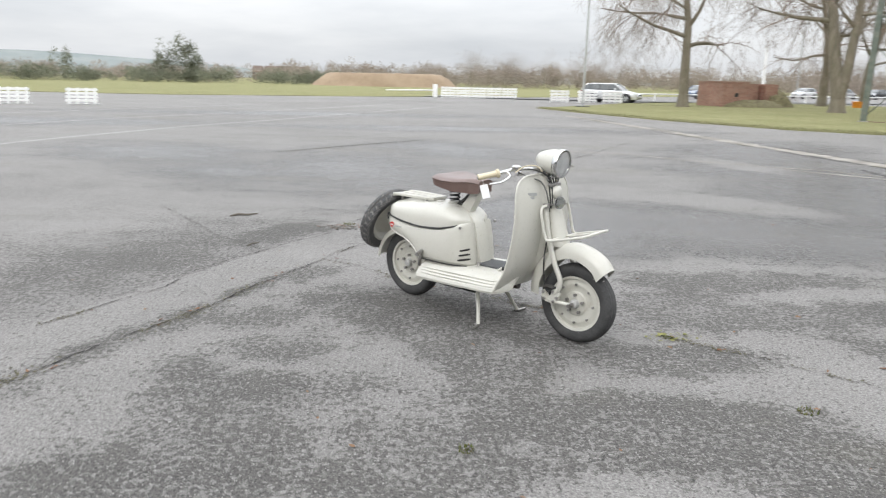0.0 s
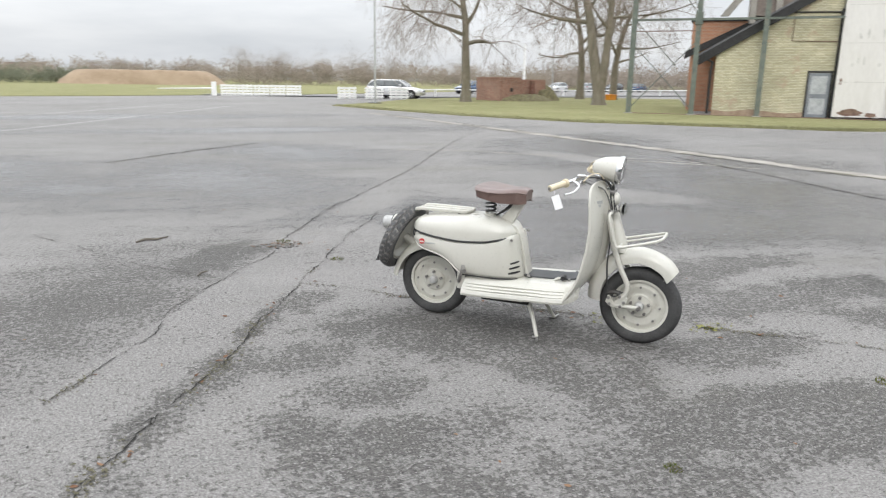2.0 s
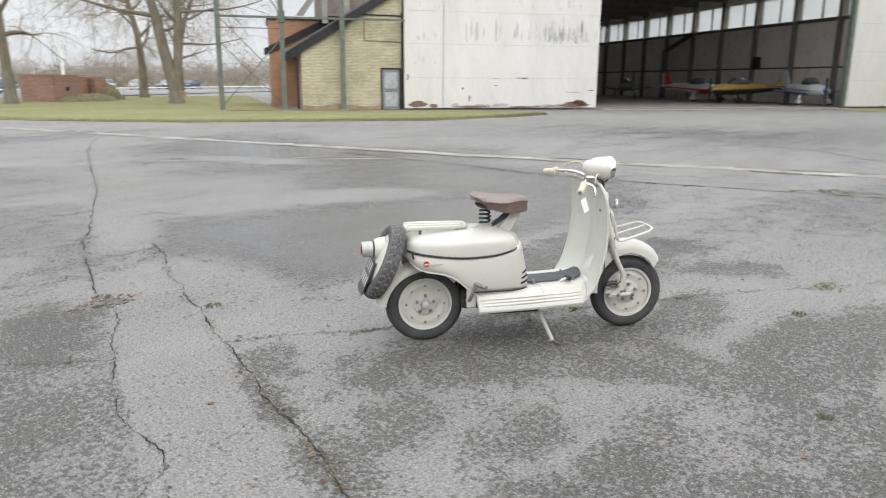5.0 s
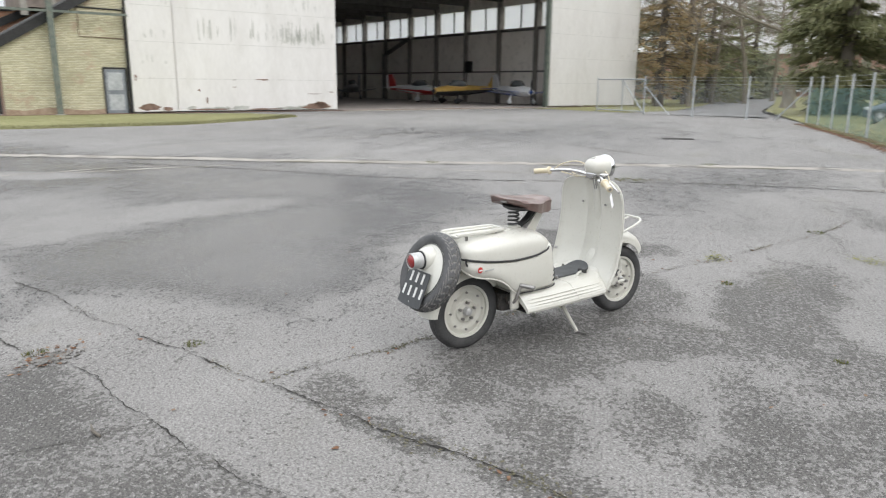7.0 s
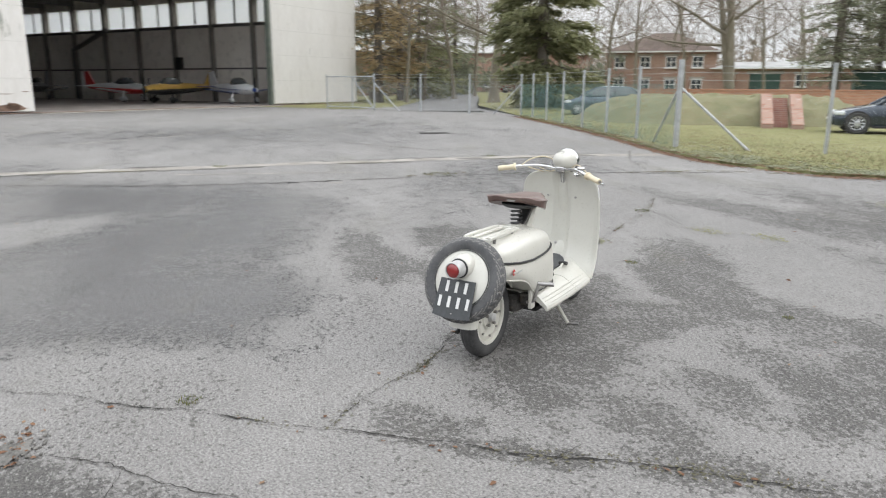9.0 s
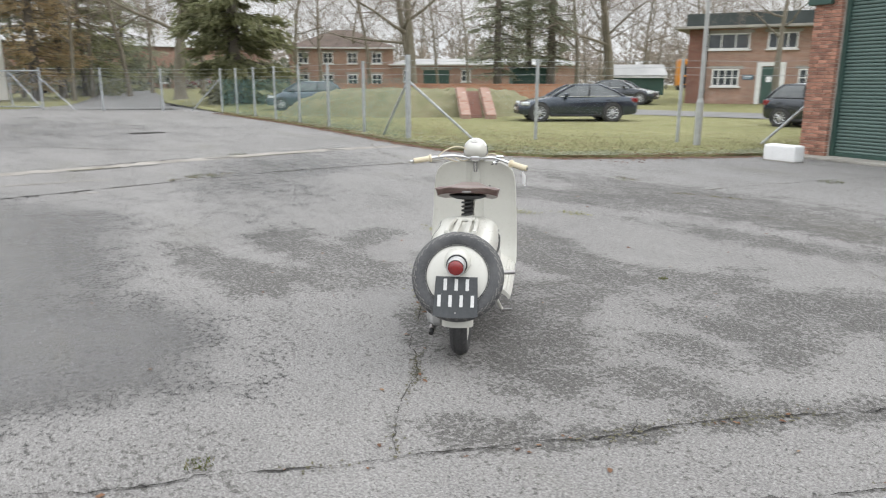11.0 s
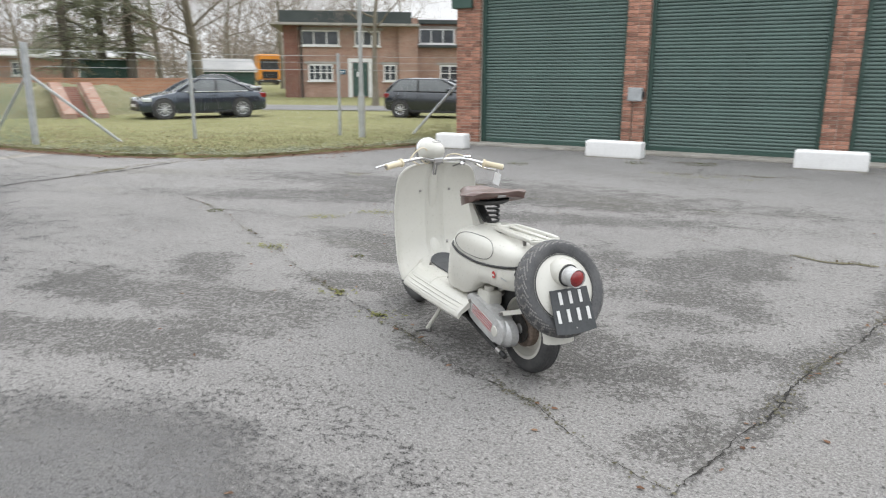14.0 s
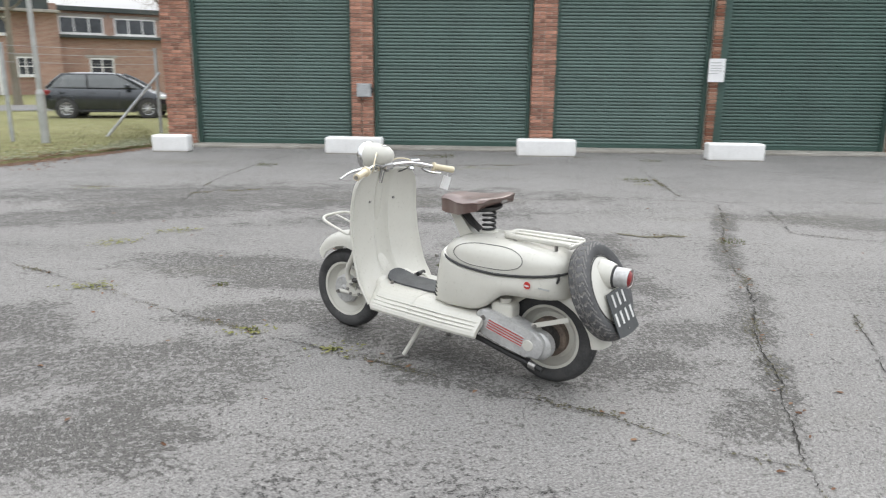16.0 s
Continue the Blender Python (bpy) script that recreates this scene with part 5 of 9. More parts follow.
WEEDS = ((0.92, 4.25, 0.03), (1.4, 3.9, 0.035), (-0.7, -5.7, 0.3), (2.4, -4.5, 0.2), (8.2, 3.6, 0.3), (-0.55, 6.3, 0.06), (4.2, 1.7, 0.1), (-2.6, 1.9, 0.14), (-3.3, -2.2, 0.2), (-0.92, 7.1, 0.07), (9.9, 7.5, 0.16), (11.2, 2.0, 0.2), (0.4, -5.5, 0.25), (-4.6, -4.9, 0.2), (1.75, 2.95, 0.05), (0.15, 2.55, 0.04))
for k, (x, y, r) in enumerate(WEEDS):
    rng = random.Random(50 + k)
    e = thing("weed", pose(x, y, fall(x, y) + 0.004), "low moss and grass tuft growing from a crack", "weed", "weeds in the cracks")
    v, f = blades(rng, int(40 + 420 * r), r, 0.012 + 0.08 * min(r, 0.25), 0.0025)
    tagged(raw("tuft", v, f, weed_mat, e), kind="stuff")
    bm = bmesh.new()
    for j in range(9):
        a, q = rng.uniform(0, 6.28), r * math.sqrt(rng.random())
        bmesh.ops.create_icosphere(bm, subdivisions=1, radius=rng.uniform(0.03, 0.09) * r + 0.003, matrix=Matrix.Translation((q * math.cos(a), q * math.sin(a), 0)) @ Matrix.Diagonal((1, 1, 0.3, 1)))
    tagged(part("moss_cushion", bm, moss_mat, e), kind="stuff")


straw_mat = island_material("dry_weeds", (0.16, 0.13, 0.075), (0.24, 0.19, 0.115), (0.17, 0.165, 0.065), 0.9, 0.3)
for k, (pts, spread) in enumerate((([(-1.68, 1.51), (-1.9, 1.66), (-2.28, 1.66)], 0.05), ([(-0.09, -4.22), (-1.2, -4.26), (-2.27, -4.37)], 0.10), ([(4.67, -1.99), (4.06, -1.91)], 0.05), ([(2.97, -1.29), (2.12, -1.59)], 0.06), ([(-3.62, -2.4), (-3.42, -1.5)], 0.04), ([(-3.24, -5.45), (-3.69, -5.43)], 0.07), ([(-0.2, -5.9), (-1.0, -6.0)], 0.09), ([(8.05, 0.1), (8.24, -1.6), (7.7, -2.9)], 0.08), ([(8.0, 4.2), (8.35, 3.1)], 0.07))):
    rng = random.Random(600 + k)
    e = thing("weed_strip", pose(0, 0, 0), "dry straggling weeds and moss along a joint", "weeds", "weed strips in the joints")
    path = wander(pts, 0.06, spread * 0.4, rng)
    raw("moss_bed", *ribbon(path, spread * 0.3, spread * 1.6, 0.005, rng, 0.55, 3), moss_mat, e)
    verts, faces = [], []
    for p in path:
        v, f = blades(rng, rng.choice((2, 4, 9, 16)), spread * 1.2, 0.022, 0.0026)
        n = len(verts)
        z = fall(p.x, p.y) + 0.004
        verts.extend([(a + p.x, b + p.y, c + z) for a, b, c in v])
        faces.extend([tuple(i + n for i in q) for q in f])
    tagged(raw("dry_growth", verts, faces, straw_mat, e), kind="stuff")


rng = random.Random(70)
spots = [(rng.gauss(-0.5, 3.2), rng.gauss(3.8, 3.0)) for k in range(70)]
spots += [(p[0] + rng.gauss(0, 0.05), p[1] + rng.gauss(0, 0.05)) for p in wander(MAIN + BRANCH, 0.25, 0.03, rng) for k in range(rng.choice((0, 0, 1, 1, 2)))]
spots += [(-0.95 + rng.gauss(0, 0.12), 6.97 + rng.gauss(0, 0.06)) for k in range(60)]
tagged(raw("fallen_leaves", *leaf_quads(spots, rng, 0.017), leaf_mat), "small brown fallen leaves scattered on the asphalt", "leaves", kind="stuff")
# pitted spots and loose chips on the weathered surface, and moss clumps in its hollows
rng = random.Random(81)
spots = []
while len(spots) < 2600:
    x, y = rng.gauss(0.3, 2.6), rng.uniform(-3.5, 5.6)
    if noise.noise(Vector((x * 0.9, y * 0.9, 3.0))) + 0.6 * noise.noise(Vector((x * 3.1, y * 3.1, 7.0))) > rng.uniform(-0.25, 0.5):
        spots.append((x, y))
chip_mat = material("dark_asphalt_pits", (0.045, 0.044, 0.042), (0.105, 0.103, 0.098), 12, 90, 0.95, bump=0.4)
tagged(raw("asphalt_chips", *leaf_quads(spots, rng, 0.0080, 0.003), chip_mat), "dark pits and loose chips on worn asphalt", "asphalt chips", kind="stuff")
bright_moss = material("bright_moss", (0.13, 0.14, 0.04), (0.27, 0.26, 0.10), 9, 80, 0.95, bump=0.5)
MOSS = [(2.98, 1.62), (2.88, 1.5), (2.52, 1.15), (2.46, 1.06), (2.62, 2.94), (2.71, 2.9), (1.4, 3.92), (0.92, 4.26), (4.33, -1.8), (-0.47, -3.94), (-0.71, -3.79), (-1.01, -4.03), (-1.35, -3.85), (-0.09, -4.13), (-3.27, -1.76), (-3.3, -2.37)]
spots = []
for x, y in MOSS:
    far = 1.0 + 0.12 * math.hypot(x - 0.4, y - 8.3)
    for k in range(34):
        spots.append((x + rng.gauss(0, 0.05) * far, y + rng.gauss(0, 0.03) * far))
tagged(raw("moss_clumps", *leaf_quads(spots, rng, 0.016, 0.008), bright_moss), "yellow-green moss clumps in hollows of the asphalt", "moss", kind="stuff")
inside, outside = [], []
for a, b in zip(LAWN, LAWN[1:]):
    a, b = Vector(a), Vector(b)
    L = (b - a).length
    d = (b - a).normalized()
    left = Vector((-d.y, d.x))
    for k in range(int(L * 190)):
        q = rng.gauss(0.06, 0.2)
        p = a.lerp(b, rng.random()) + left * q
        (outside if q > 0.09 else inside).append((p.x, p.y))
for k in range(3000):
    x = rng.uniform(5.5, 27)
    y = -2.6 - abs(rng.gauss(0, 3.0))
    if y < -3.0 - 0.05 * x and (x - 5.3) > (-7.7 - y) * 0.4:
        inside.append((x, y))
v1, f1 = leaf_quads(inside, rng, 0.034, 0.052)
v2, f2 = leaf_quads(outside, rng, 0.032, 0.010)
tagged(raw("leaf_litter", v1 + v2, f1 + [tuple(i + len(v1) for i in f) for f in f2], leaf_mat), "brown leaf litter lying along the lawn edge", "leaves", kind="stuff")
soil = thing("soil_strip", pose(0, 0, 0), "dark leafy soil spilled along the lawn edge", "soil", kind="structure")
rim = wander(LAWN, 0.16, 0.05, rng)
rim = [p + Vector((-(q - p).normalized().y, (q - p).normalized().x)) * 0.17 for p, q in zip(rim, rim[1:])]
raw("soil", *ribbon(rim, 0.12, 0.5, 0.006, rng, 0.08, 5), material("leafy_soil", (0.10, 0.062, 0.042), (0.20, 0.13, 0.09), 7, 60, 0.95, bump=0.6), soil)

# low pale-leaved plants creeping along the lawn rim
plant_mat = island_material("pale_creeping_leaves", (0.22, 0.245, 0.14), (0.36, 0.375, 0.255), (0.47, 0.47, 0.36), 0.7, 0.3)
spots = []
while len(spots) < 7500:
    i = min(int(rng.random() ** 0.8 * (len(LAWN) - 1)), len(LAWN) - 2)
    p = Vector(LAWN[i]).lerp(Vector(LAWN[i + 1]), rng.random())
    q = abs(rng.gauss(0, 0.75))
    x, y = p.x + q * 0.35 + rng.gauss(0, 0.08), p.y - q + 0.1
    if noise.noise(Vector((x * 1.3, y * 1.3, 5.0))) + 0.5 * noise.noise(Vector((x * 4, y * 4, 2.0))) > rng.uniform(-0.5, 0.4):
        spots.append((x, y))
tagged(raw("edge_plants", *leaf_quads(spots, rng, 0.036, 0.060), plant_mat), "low pale green leafy plants along the lawn edge", "plants", kind="stuff")

# grass standing up at the rims of lawn and verge
verts, faces = [], []
for k in range(22000):
    i = min(int(rng.random() ** 0.8 * (len(LAWN) - 1)), len(LAWN) - 2)
    p = Vector(LAWN[i]).lerp(Vector(LAWN[i + 1]), rng.random())
    d = abs(rng.gauss(0, 3.0))
    x, y = p.x + rng.uniform(-0.3, 0.6) * 0.3 + d * 0.35, p.y - d
    h, w, t = rng.uniform(0.025, 0.075), rng.uniform(0.004, 0.009), rng.uniform(0, 6.283)
    z = rise(x, y) + 0.035
    n = len(verts)
    cx, sx = math.cos(t), math.sin(t)
    verts.extend([(x - w * sx, y + w * cx, z), (x + w * sx, y - w * cx, z), (x + cx * h * 0.5, y + sx * h * 0.5, z + h)])
    faces.append((n, n + 1, n + 2))
tagged(raw("lawn_blades", verts, faces, blade_mat), "tufted grass blades along the lawn edge", "grass", kind="stuff")
verts, faces = [], []
for k in range(9000):
    i = rng.choice((2, 3, 4, 5, 6, 6, 5, 4, 1, 0))
    p = Vector(VERGE[i]).lerp(Vector(VERGE[i + 1]), rng.random())
    d = abs(rng.gauss(0, 0.5))
    x, y = p.x + d * 0.6, p.y + d * 0.8
    h, w, t = rng.uniform(0.05, 0.11), rng.uniform(0.008, 0.016), rng.uniform(0, 6.283)
    n = len(verts)
    cx, sx = math.cos(t), math.sin(t)
    verts.extend([(x - w * sx, y + w * cx, 0.02), (x + w * sx, y - w * cx, 0.02), (x + cx * h * 0.5, y + sx * h * 0.5, 0.02 + h)])
    faces.append((n, n + 1, n + 2))
tagged(raw("verge_blades", verts, faces, blade_mat), "grass blades along the rim of the verge", "grass", kind="stuff")
stick = thing("stick", pose(-2.1, 7.45, 0.008, 0, 0, 12), "short weathered stick lying on the asphalt", "stick")
part("stick", tube(bmesh.new(), [(-0.14, -0.02, 0), (-0.05, 0.015, 0.012), (0.04, 0.0, 0.006), (0.15, 0.03, 0.014)], [0.008, 0.014, 0.011, 0.006], 7), bark_dark, stick)
stick = thing("stick", pose(-1.65, 6.1, 0.008, 0, 0, 60), "broken bit of twig beside a crack", "stick")
part("stick", tube(bmesh.new(), [(-0.06, 0, 0), (0.0, 0.01, 0.006), (0.07, -0.01, 0.004)], [0.006, 0.008, 0.004], 6), bark_dark, stick)


# ---- trees ----
def limb(verts, faces, pts, radii, sides):
    """A tapered branch of a few segments."""
    base = len(verts)
    n = len(pts)
    for i, p in enumerate(pts):
        d = (pts[min(i + 1, n - 1)] - pts[max(i - 1, 0)]).normalized()
        u = d.orthogonal().normalized()
        w = d.cross(u)
        for k in range(sides):
            a = 2 * math.pi * k / sides
            q = p + (u * math.cos(a) + w * math.sin(a)) * radii[i]
            verts.append((q.x, q.y, q.z))
    for i in range(n - 1):
        for k in range(sides):
            a, b = base + i * sides + k, base + i * sides + (k + 1) % sides
            faces.append((a, b, b + sides, a + sides))


def grow(rng, wood, twigs, p, d, length, r, level, kids, droop, depth, low=0.38):
    """One branch with its wander, taper and side branches."""
    segs = 5 if level < 2 else (3 if level < depth else 2)
    pts, radii = [p.copy()], [r]
    step = length / segs
    for k in range(segs):
        d = (d + Vector((rng.uniform(-1, 1), rng.uniform(-1, 1), rng.uniform(-0.7, 0.7))) * (0.10 if level == 0 else 0.26)).normalized()
        d.z += (0.12 if level in (1, 2) else 0.0) - droop * (0.10 if level < 2 else 0.22)
        d.normalize()
        pts.append(pts[-1] + d * step)
        radii.append(r * (1 - 0.75 * (k + 1) / segs))
    verts, faces = wood if level < 2 else twigs
    limb(verts, faces, pts, radii, 8 if level == 0 else (5 if level == 1 else 3))
    if level >= depth:
        return
    n = kids[level]
    for k in range(n):
        f = rng.uniform(0.25, 1.0) if level else (low + (1 - low) * (k + 0.5) / n)
        i = min(int(f * segs), segs - 1)
        q = pts[i].lerp(pts[i + 1], f * segs - i)
        a = 2.4 * k + rng.uniform(-0.5, 0.5)
        u = d.orthogonal().normalized()
        side = u * math.cos(a) + d.cross(u) * math.sin(a)
        nd = (d * rng.uniform(0.25, 0.7) + side).normalized()
        rr = max(r * (1 - 0.75 * f) * rng.uniform(0.4, 0.62), 0.006)
        grow(rng, wood, twigs, q, nd, length * rng.uniform(0.42, 0.62) * (1.0 if level else 0.95), rr, level + 1, kids, droop, depth)


def bare_tree(x, y, height, r, seed, label, kids=(11, 7, 6, 5), droop=0.2, lean=(0, 0), forks=(), name="bare_tree", depth=4, mat=None, low=0.38):
    rng = random.Random(seed)
    e = thing(name, pose(x, y, rise(x, y)), label, "tree", "bare winter trees")
    wood, twigs = ([], []), ([], [])
    flare = [Vector((0, 0, -0.1)), Vector((0, 0, 0.25)), Vector((lean[0] * 0.1, lean[1] * 0.1, 0.9))]
    limb(wood[0], wood[1], flare, [r * 1.55, r * 1.15, r], 10)
    grow(rng, wood, twigs, flare[-1], Vector((lean[0], lean[1], 1)).normalized(), height * 0.78, r, 0, kids, droop, depth, low)
    for fx, fy, fr in forks:
        grow(rng, wood, twigs, Vector((fx * 0.15, fy * 0.15, 0.5)), Vector((fx, fy, 1)).normalized(), height * 0.75, fr, 0, kids, droop, depth, low)
    raw("trunk", *wood, mat or bark, e, True)
    raw("crown", *twigs, twig_mat, e)
    return e


T_CAM = Vector((-3.9, 5.6))


def at(bearing, dist):
    return (T_CAM.x + dist * math.cos(radians(bearing)), T_CAM.y + dist * math.sin(radians(bearing)))


bare_tree(16.9, 50.6, 15.5, 0.36, 3, "tall bare tree with drooping reddish twigs beside the brick bunker", (15, 9, 8, 6), 1.8, (0.03, 0.0), low=0.24)
bare_tree(24.4, 44.4, 16.0, 0.42, 5, "large bare tree with a forked double trunk on the verge", (11, 7, 7, 5), 1.0, (-0.16, 0.1), ((0.14, -0.06, 0.34),), low=0.28)
bare_tree(31.6, 60.0, 14.0, 0.36, 7, "bare tree behind the brick bunker", (12, 8, 8, 6), 1.2, low=0.2)
bare_tree(34.5, 59.0, 13.0, 0.34, 9, "bare grey-barked tree behind the brick bunker", (12, 8, 7, 6), 1.2, low=0.2)
FAR_BARE = ((-8.2, 70, 17, 0.2), (-13.7, 55, 18, 0.4), (-15.5, 62, 15, 0.18), (-31.2, 55, 18, 0.36), (-28.0, 62, 16, 0.17), (-33.5, 70, 16, 0.16), (-46.8, 60, 15, 0.27), (-44.3, 66, 15, 0.2), (-24.5, 75, 16, 0.2), (-1.0, 75, 16, 0.2), (-10.5, 66, 17, 0.2), (-12.2, 73, 16, 0.17), (-6.8, 60, 16, 0.16), (-4.0, 72, 17, 0.18), (-22.5, 64, 16, 0.17), (-27.0, 80, 16, 0.18), (-36.0, 75, 15, 0.16), (-49.5, 72, 15, 0.18), (-53, 64, 13, 0.17))
for k, (b, d, h, r) in enumerate(FAR_BARE):
    bare_tree(*at(b, d), h, r, 30 + k, "tall bare winter tree beyond the fence", (11, 7, 6, 4), 0.35, (0.03, 0.02), ((0.16, 0.1, r * 0.8),) if k in (3, 6) else (), low=0.22)
bare_tree(15.9, -25.8, 8.0, 0.17, 61, "slim bare tree before the brick office", (8, 6, 5, 4), 0.3, (0.02, 0.0))
bare_tree(9.5, -31.0, 10.0, 0.24, 62, "bare tree with spreading limbs beside the brick office", (9, 6, 5, 4), 0.35, (0.12, 0.05))


def sprays(rng, n, place, size, stiff=0.5):
    """Many small bent needle or leaf sprays at the places given."""
    verts, faces = [], []
    for k in range(n):
        c, out = place()
        s = size * rng.uniform(0.5, 1.5)
        u = (Vector(out) + Vector((rng.uniform(-1, 1), rng.uniform(-1, 1), rng.uniform(-1, 1))) * stiff).normalized()
        w = Vector((-u.y, u.x, 0.001)).normalized()
        tilt = rng.gauss(0, 0.75)
        w = (w * math.cos(tilt) + u.cross(w) * math.sin(tilt)) * 0.42
        i = len(verts)
        for p in (c - u * s * 0.5, c + w * s * 0.6, c + u * s * 0.9, c - w * s * 0.5 + u * s * 0.1):
            verts.append((p.x, p.y, p.z))
        faces.extend([(i, i + 1, i + 2), (i, i + 2, i + 3)])
    return verts, faces


def conifer(x, y, height, width, seed, mat, label, n, size, bare=0.06, ragged=0.35, power=0.8, name="conifer"):
    rng = random.Random(seed)
    e = thing(name, pose(x, y, rise(x, y)), label, "tree", "evergreen trees")
    wood = ([], [])
    limb(*wood, [Vector((0, 0, -0.1)), Vector((0.05, 0, height * 0.4)), Vector((0, 0.05, height * 0.97))], [height * 0.022, height * 0.015, 0.03], 8)
    boughs = []
    for k in range(int(height * 9)):
        f = bare + (1 - bare) * rng.random() ** 1.15
        a = rng.uniform(0, 6.283)
        L = width / 2 * (1 - f) ** power * rng.uniform(1 - ragged, 1.0) * (0.55 if f < bare + 0.06 else 1.0) + 0.25
        p, tip = Vector((0, 0, f * height)), Vector((math.cos(a) * L, math.sin(a) * L, f * height - L * rng.uniform(0.0, 0.35)))
        boughs.append((p, tip, L))
        limb(*wood, [p, p.lerp(tip, 0.5) + Vector((0, 0, 0.05 * L)), tip], [0.045, 0.03, 0.012], 3)
    total = sum(b[2] for b in boughs)
    picks = [b for b in boughs for k in range(max(1, int(n * b[2] / total)))]
    it = iter(picks)
    def place():
        p, tip, L = next(it)
        f = rng.random() ** 0.6
        c = p.lerp(tip, f) + Vector((rng.gauss(0, 0.16), rng.gauss(0, 0.16), rng.gauss(0, 0.10))) * (0.4 + 0.35 * L)
        return c, (tip - p).normalized() + Vector((0, 0, -0.25))
    raw("trunk", *wood, bark_dark, e, True)
    raw("crown", *sprays(rng, len(picks), place, size), mat, e)
    return e


conifer(*at(-17.4, 46), 19, 7.6, 81, fir_mat, "large dense olive green fir behind the fence", 26000, 0.31, 0.02, 0.45, 0.30)
conifer(*at(-38.0, 60), 17, 7.0, 82, pine_mat, "tall dark pine with ragged foliage", 7000, 0.22, 0.10, 0.6, 0.4, "pine_tree")
conifer(*at(-42.2, 61), 18, 6.4, 83, pine_mat, "tall thin dark pine beside another", 5600, 0.22, 0.14, 0.65, 0.4, "pine_tree")
conifer(*at(-40.5, 63), 15, 5.0, 84, pine_mat, "dark pine set between two taller ones", 3000, 0.22, 0.10, 0.6, 0.5, "pine_tree")
conifer(*at(-2.0, 66), 18, 8, 85, pine_mat, "tall dark evergreen beyond the gate", 10000, 0.26, 0.02, 0.4, 0.5)
conifer(*at(-7.8, 72), 13, 10, 86, fir_mat, "broad dark evergreen beyond the car park", 10000, 0.28, 0.02, 0.4, 0.4)
conifer(*at(-10.6, 84), 15, 10, 87, pine_mat, "dark evergreen in the wood behind the road", 7000, 0.32, 0.03, 0.4, 0.45)
conifer(*at(-4.6, 61), 18, 7, 88, larch_mat, "tall orange-brown autumn larch", 9000, 0.22, 0.06, 0.5, 0.45, "larch_tree")
conifer(*at(-6.3, 67), 16, 6, 89, larch_mat, "brown autumn larch beside an evergreen", 6000, 0.22, 0.10, 0.5, 0.5, "larch_tree")
conifer(*at(0.3, 70), 17, 7, 90, gorse_mat, "grey-green evergreen beside the hangar", 7000, 0.28, 0.02, 0.4, 0.5)


# far woods: bare stems and twigs in one mass
def far_wood(name, label, places, seed, size):
    rng = random.Random(seed)
    wood, twigs = ([], []), ([], [])
    for x, y in places:
        h = size * rng.uniform(0.7, 1.25)
        grow(rng, wood, twigs, Vector((x, y, rise(x, y) - 0.1)), Vector((rng.uniform(-0.08, 0.08), rng.uniform(-0.08, 0.08), 1)), h, 0.010 * h, 0, (9, 6, 5), 0.05, 3)
    e = thing(name, pose(0, 0, 0), label, "trees", kind="stuff")
    tagged(raw("stems", *wood, bark, e), kind="stuff")
    tagged(raw("twigs", *twigs, twig_mat, e), kind="stuff")


rng = random.Random(101)
far_wood("far_woodland", "bare winter woodland behind the buildings", [at(rng.uniform(-64, 6), rng.uniform(88, 140)) for k in range(118)], 102, 13)
rng = random.Random(103)
far_wood("far_trees", "bare trees along the far hedge", [(math.cos(radians(b)) * d, math.sin(radians(b)) * d) for b, d in [(rng.choice((rng.uniform(48, 66), rng.uniform(66, 88), rng.uniform(76, 88))), rng.uniform(150, 210)) for k in range(95)]], 104, 5.2)


def scrub(name, label, places, mat, seed, per=90, size=0.45):
    """Ragged bushes of many sprays; places are (x, y, radius, height)."""
    rng = random.Random(seed)
    verts, faces = [], []
    for x, y, r, h in places:
        lumps = [(rng.uniform(-0.6, 0.6) * r, rng.uniform(-0.6, 0.6) * r, rng.uniform(0.35, 0.8) * h, rng.uniform(0.35, 0.6)) for k in range(5)]
        def place():
            lx, ly, lz, lr = rng.choice(lumps)
            o = Vector((rng.gauss(0, 1), rng.gauss(0, 1), rng.gauss(0, 1))).normalized()
            q = rng.uniform(0.55, 1.0)
            return Vector((x + lx + o.x * r * lr * q, y + ly + o.y * r * lr * q, max(0.1, lz + o.z * h * 0.42 * q) + rise(x, y))), o + Vector((0, 0, 0.6))
        v, f = sprays(rng, per, place, size * (0.5 + 0.25 * r))
        n = len(verts)
        verts.extend(v)
        faces.extend([tuple(i + n for i in t) for t in f])
    return tagged(raw(name, verts, faces, mat), label, "bushes", kind="stuff")


def ring_places(rng, b0, b1, d0, d1, n, r0, r1, h0, h1):
    out = []
    for k in range(n):
        b, d = radians(rng.uniform(b0, b1)), rng.uniform(d0, d1)
        out.append((math.cos(b) * d, math.sin(b) * d, rng.uniform(r0, r1), rng.uniform(h0, h1)))
    return out


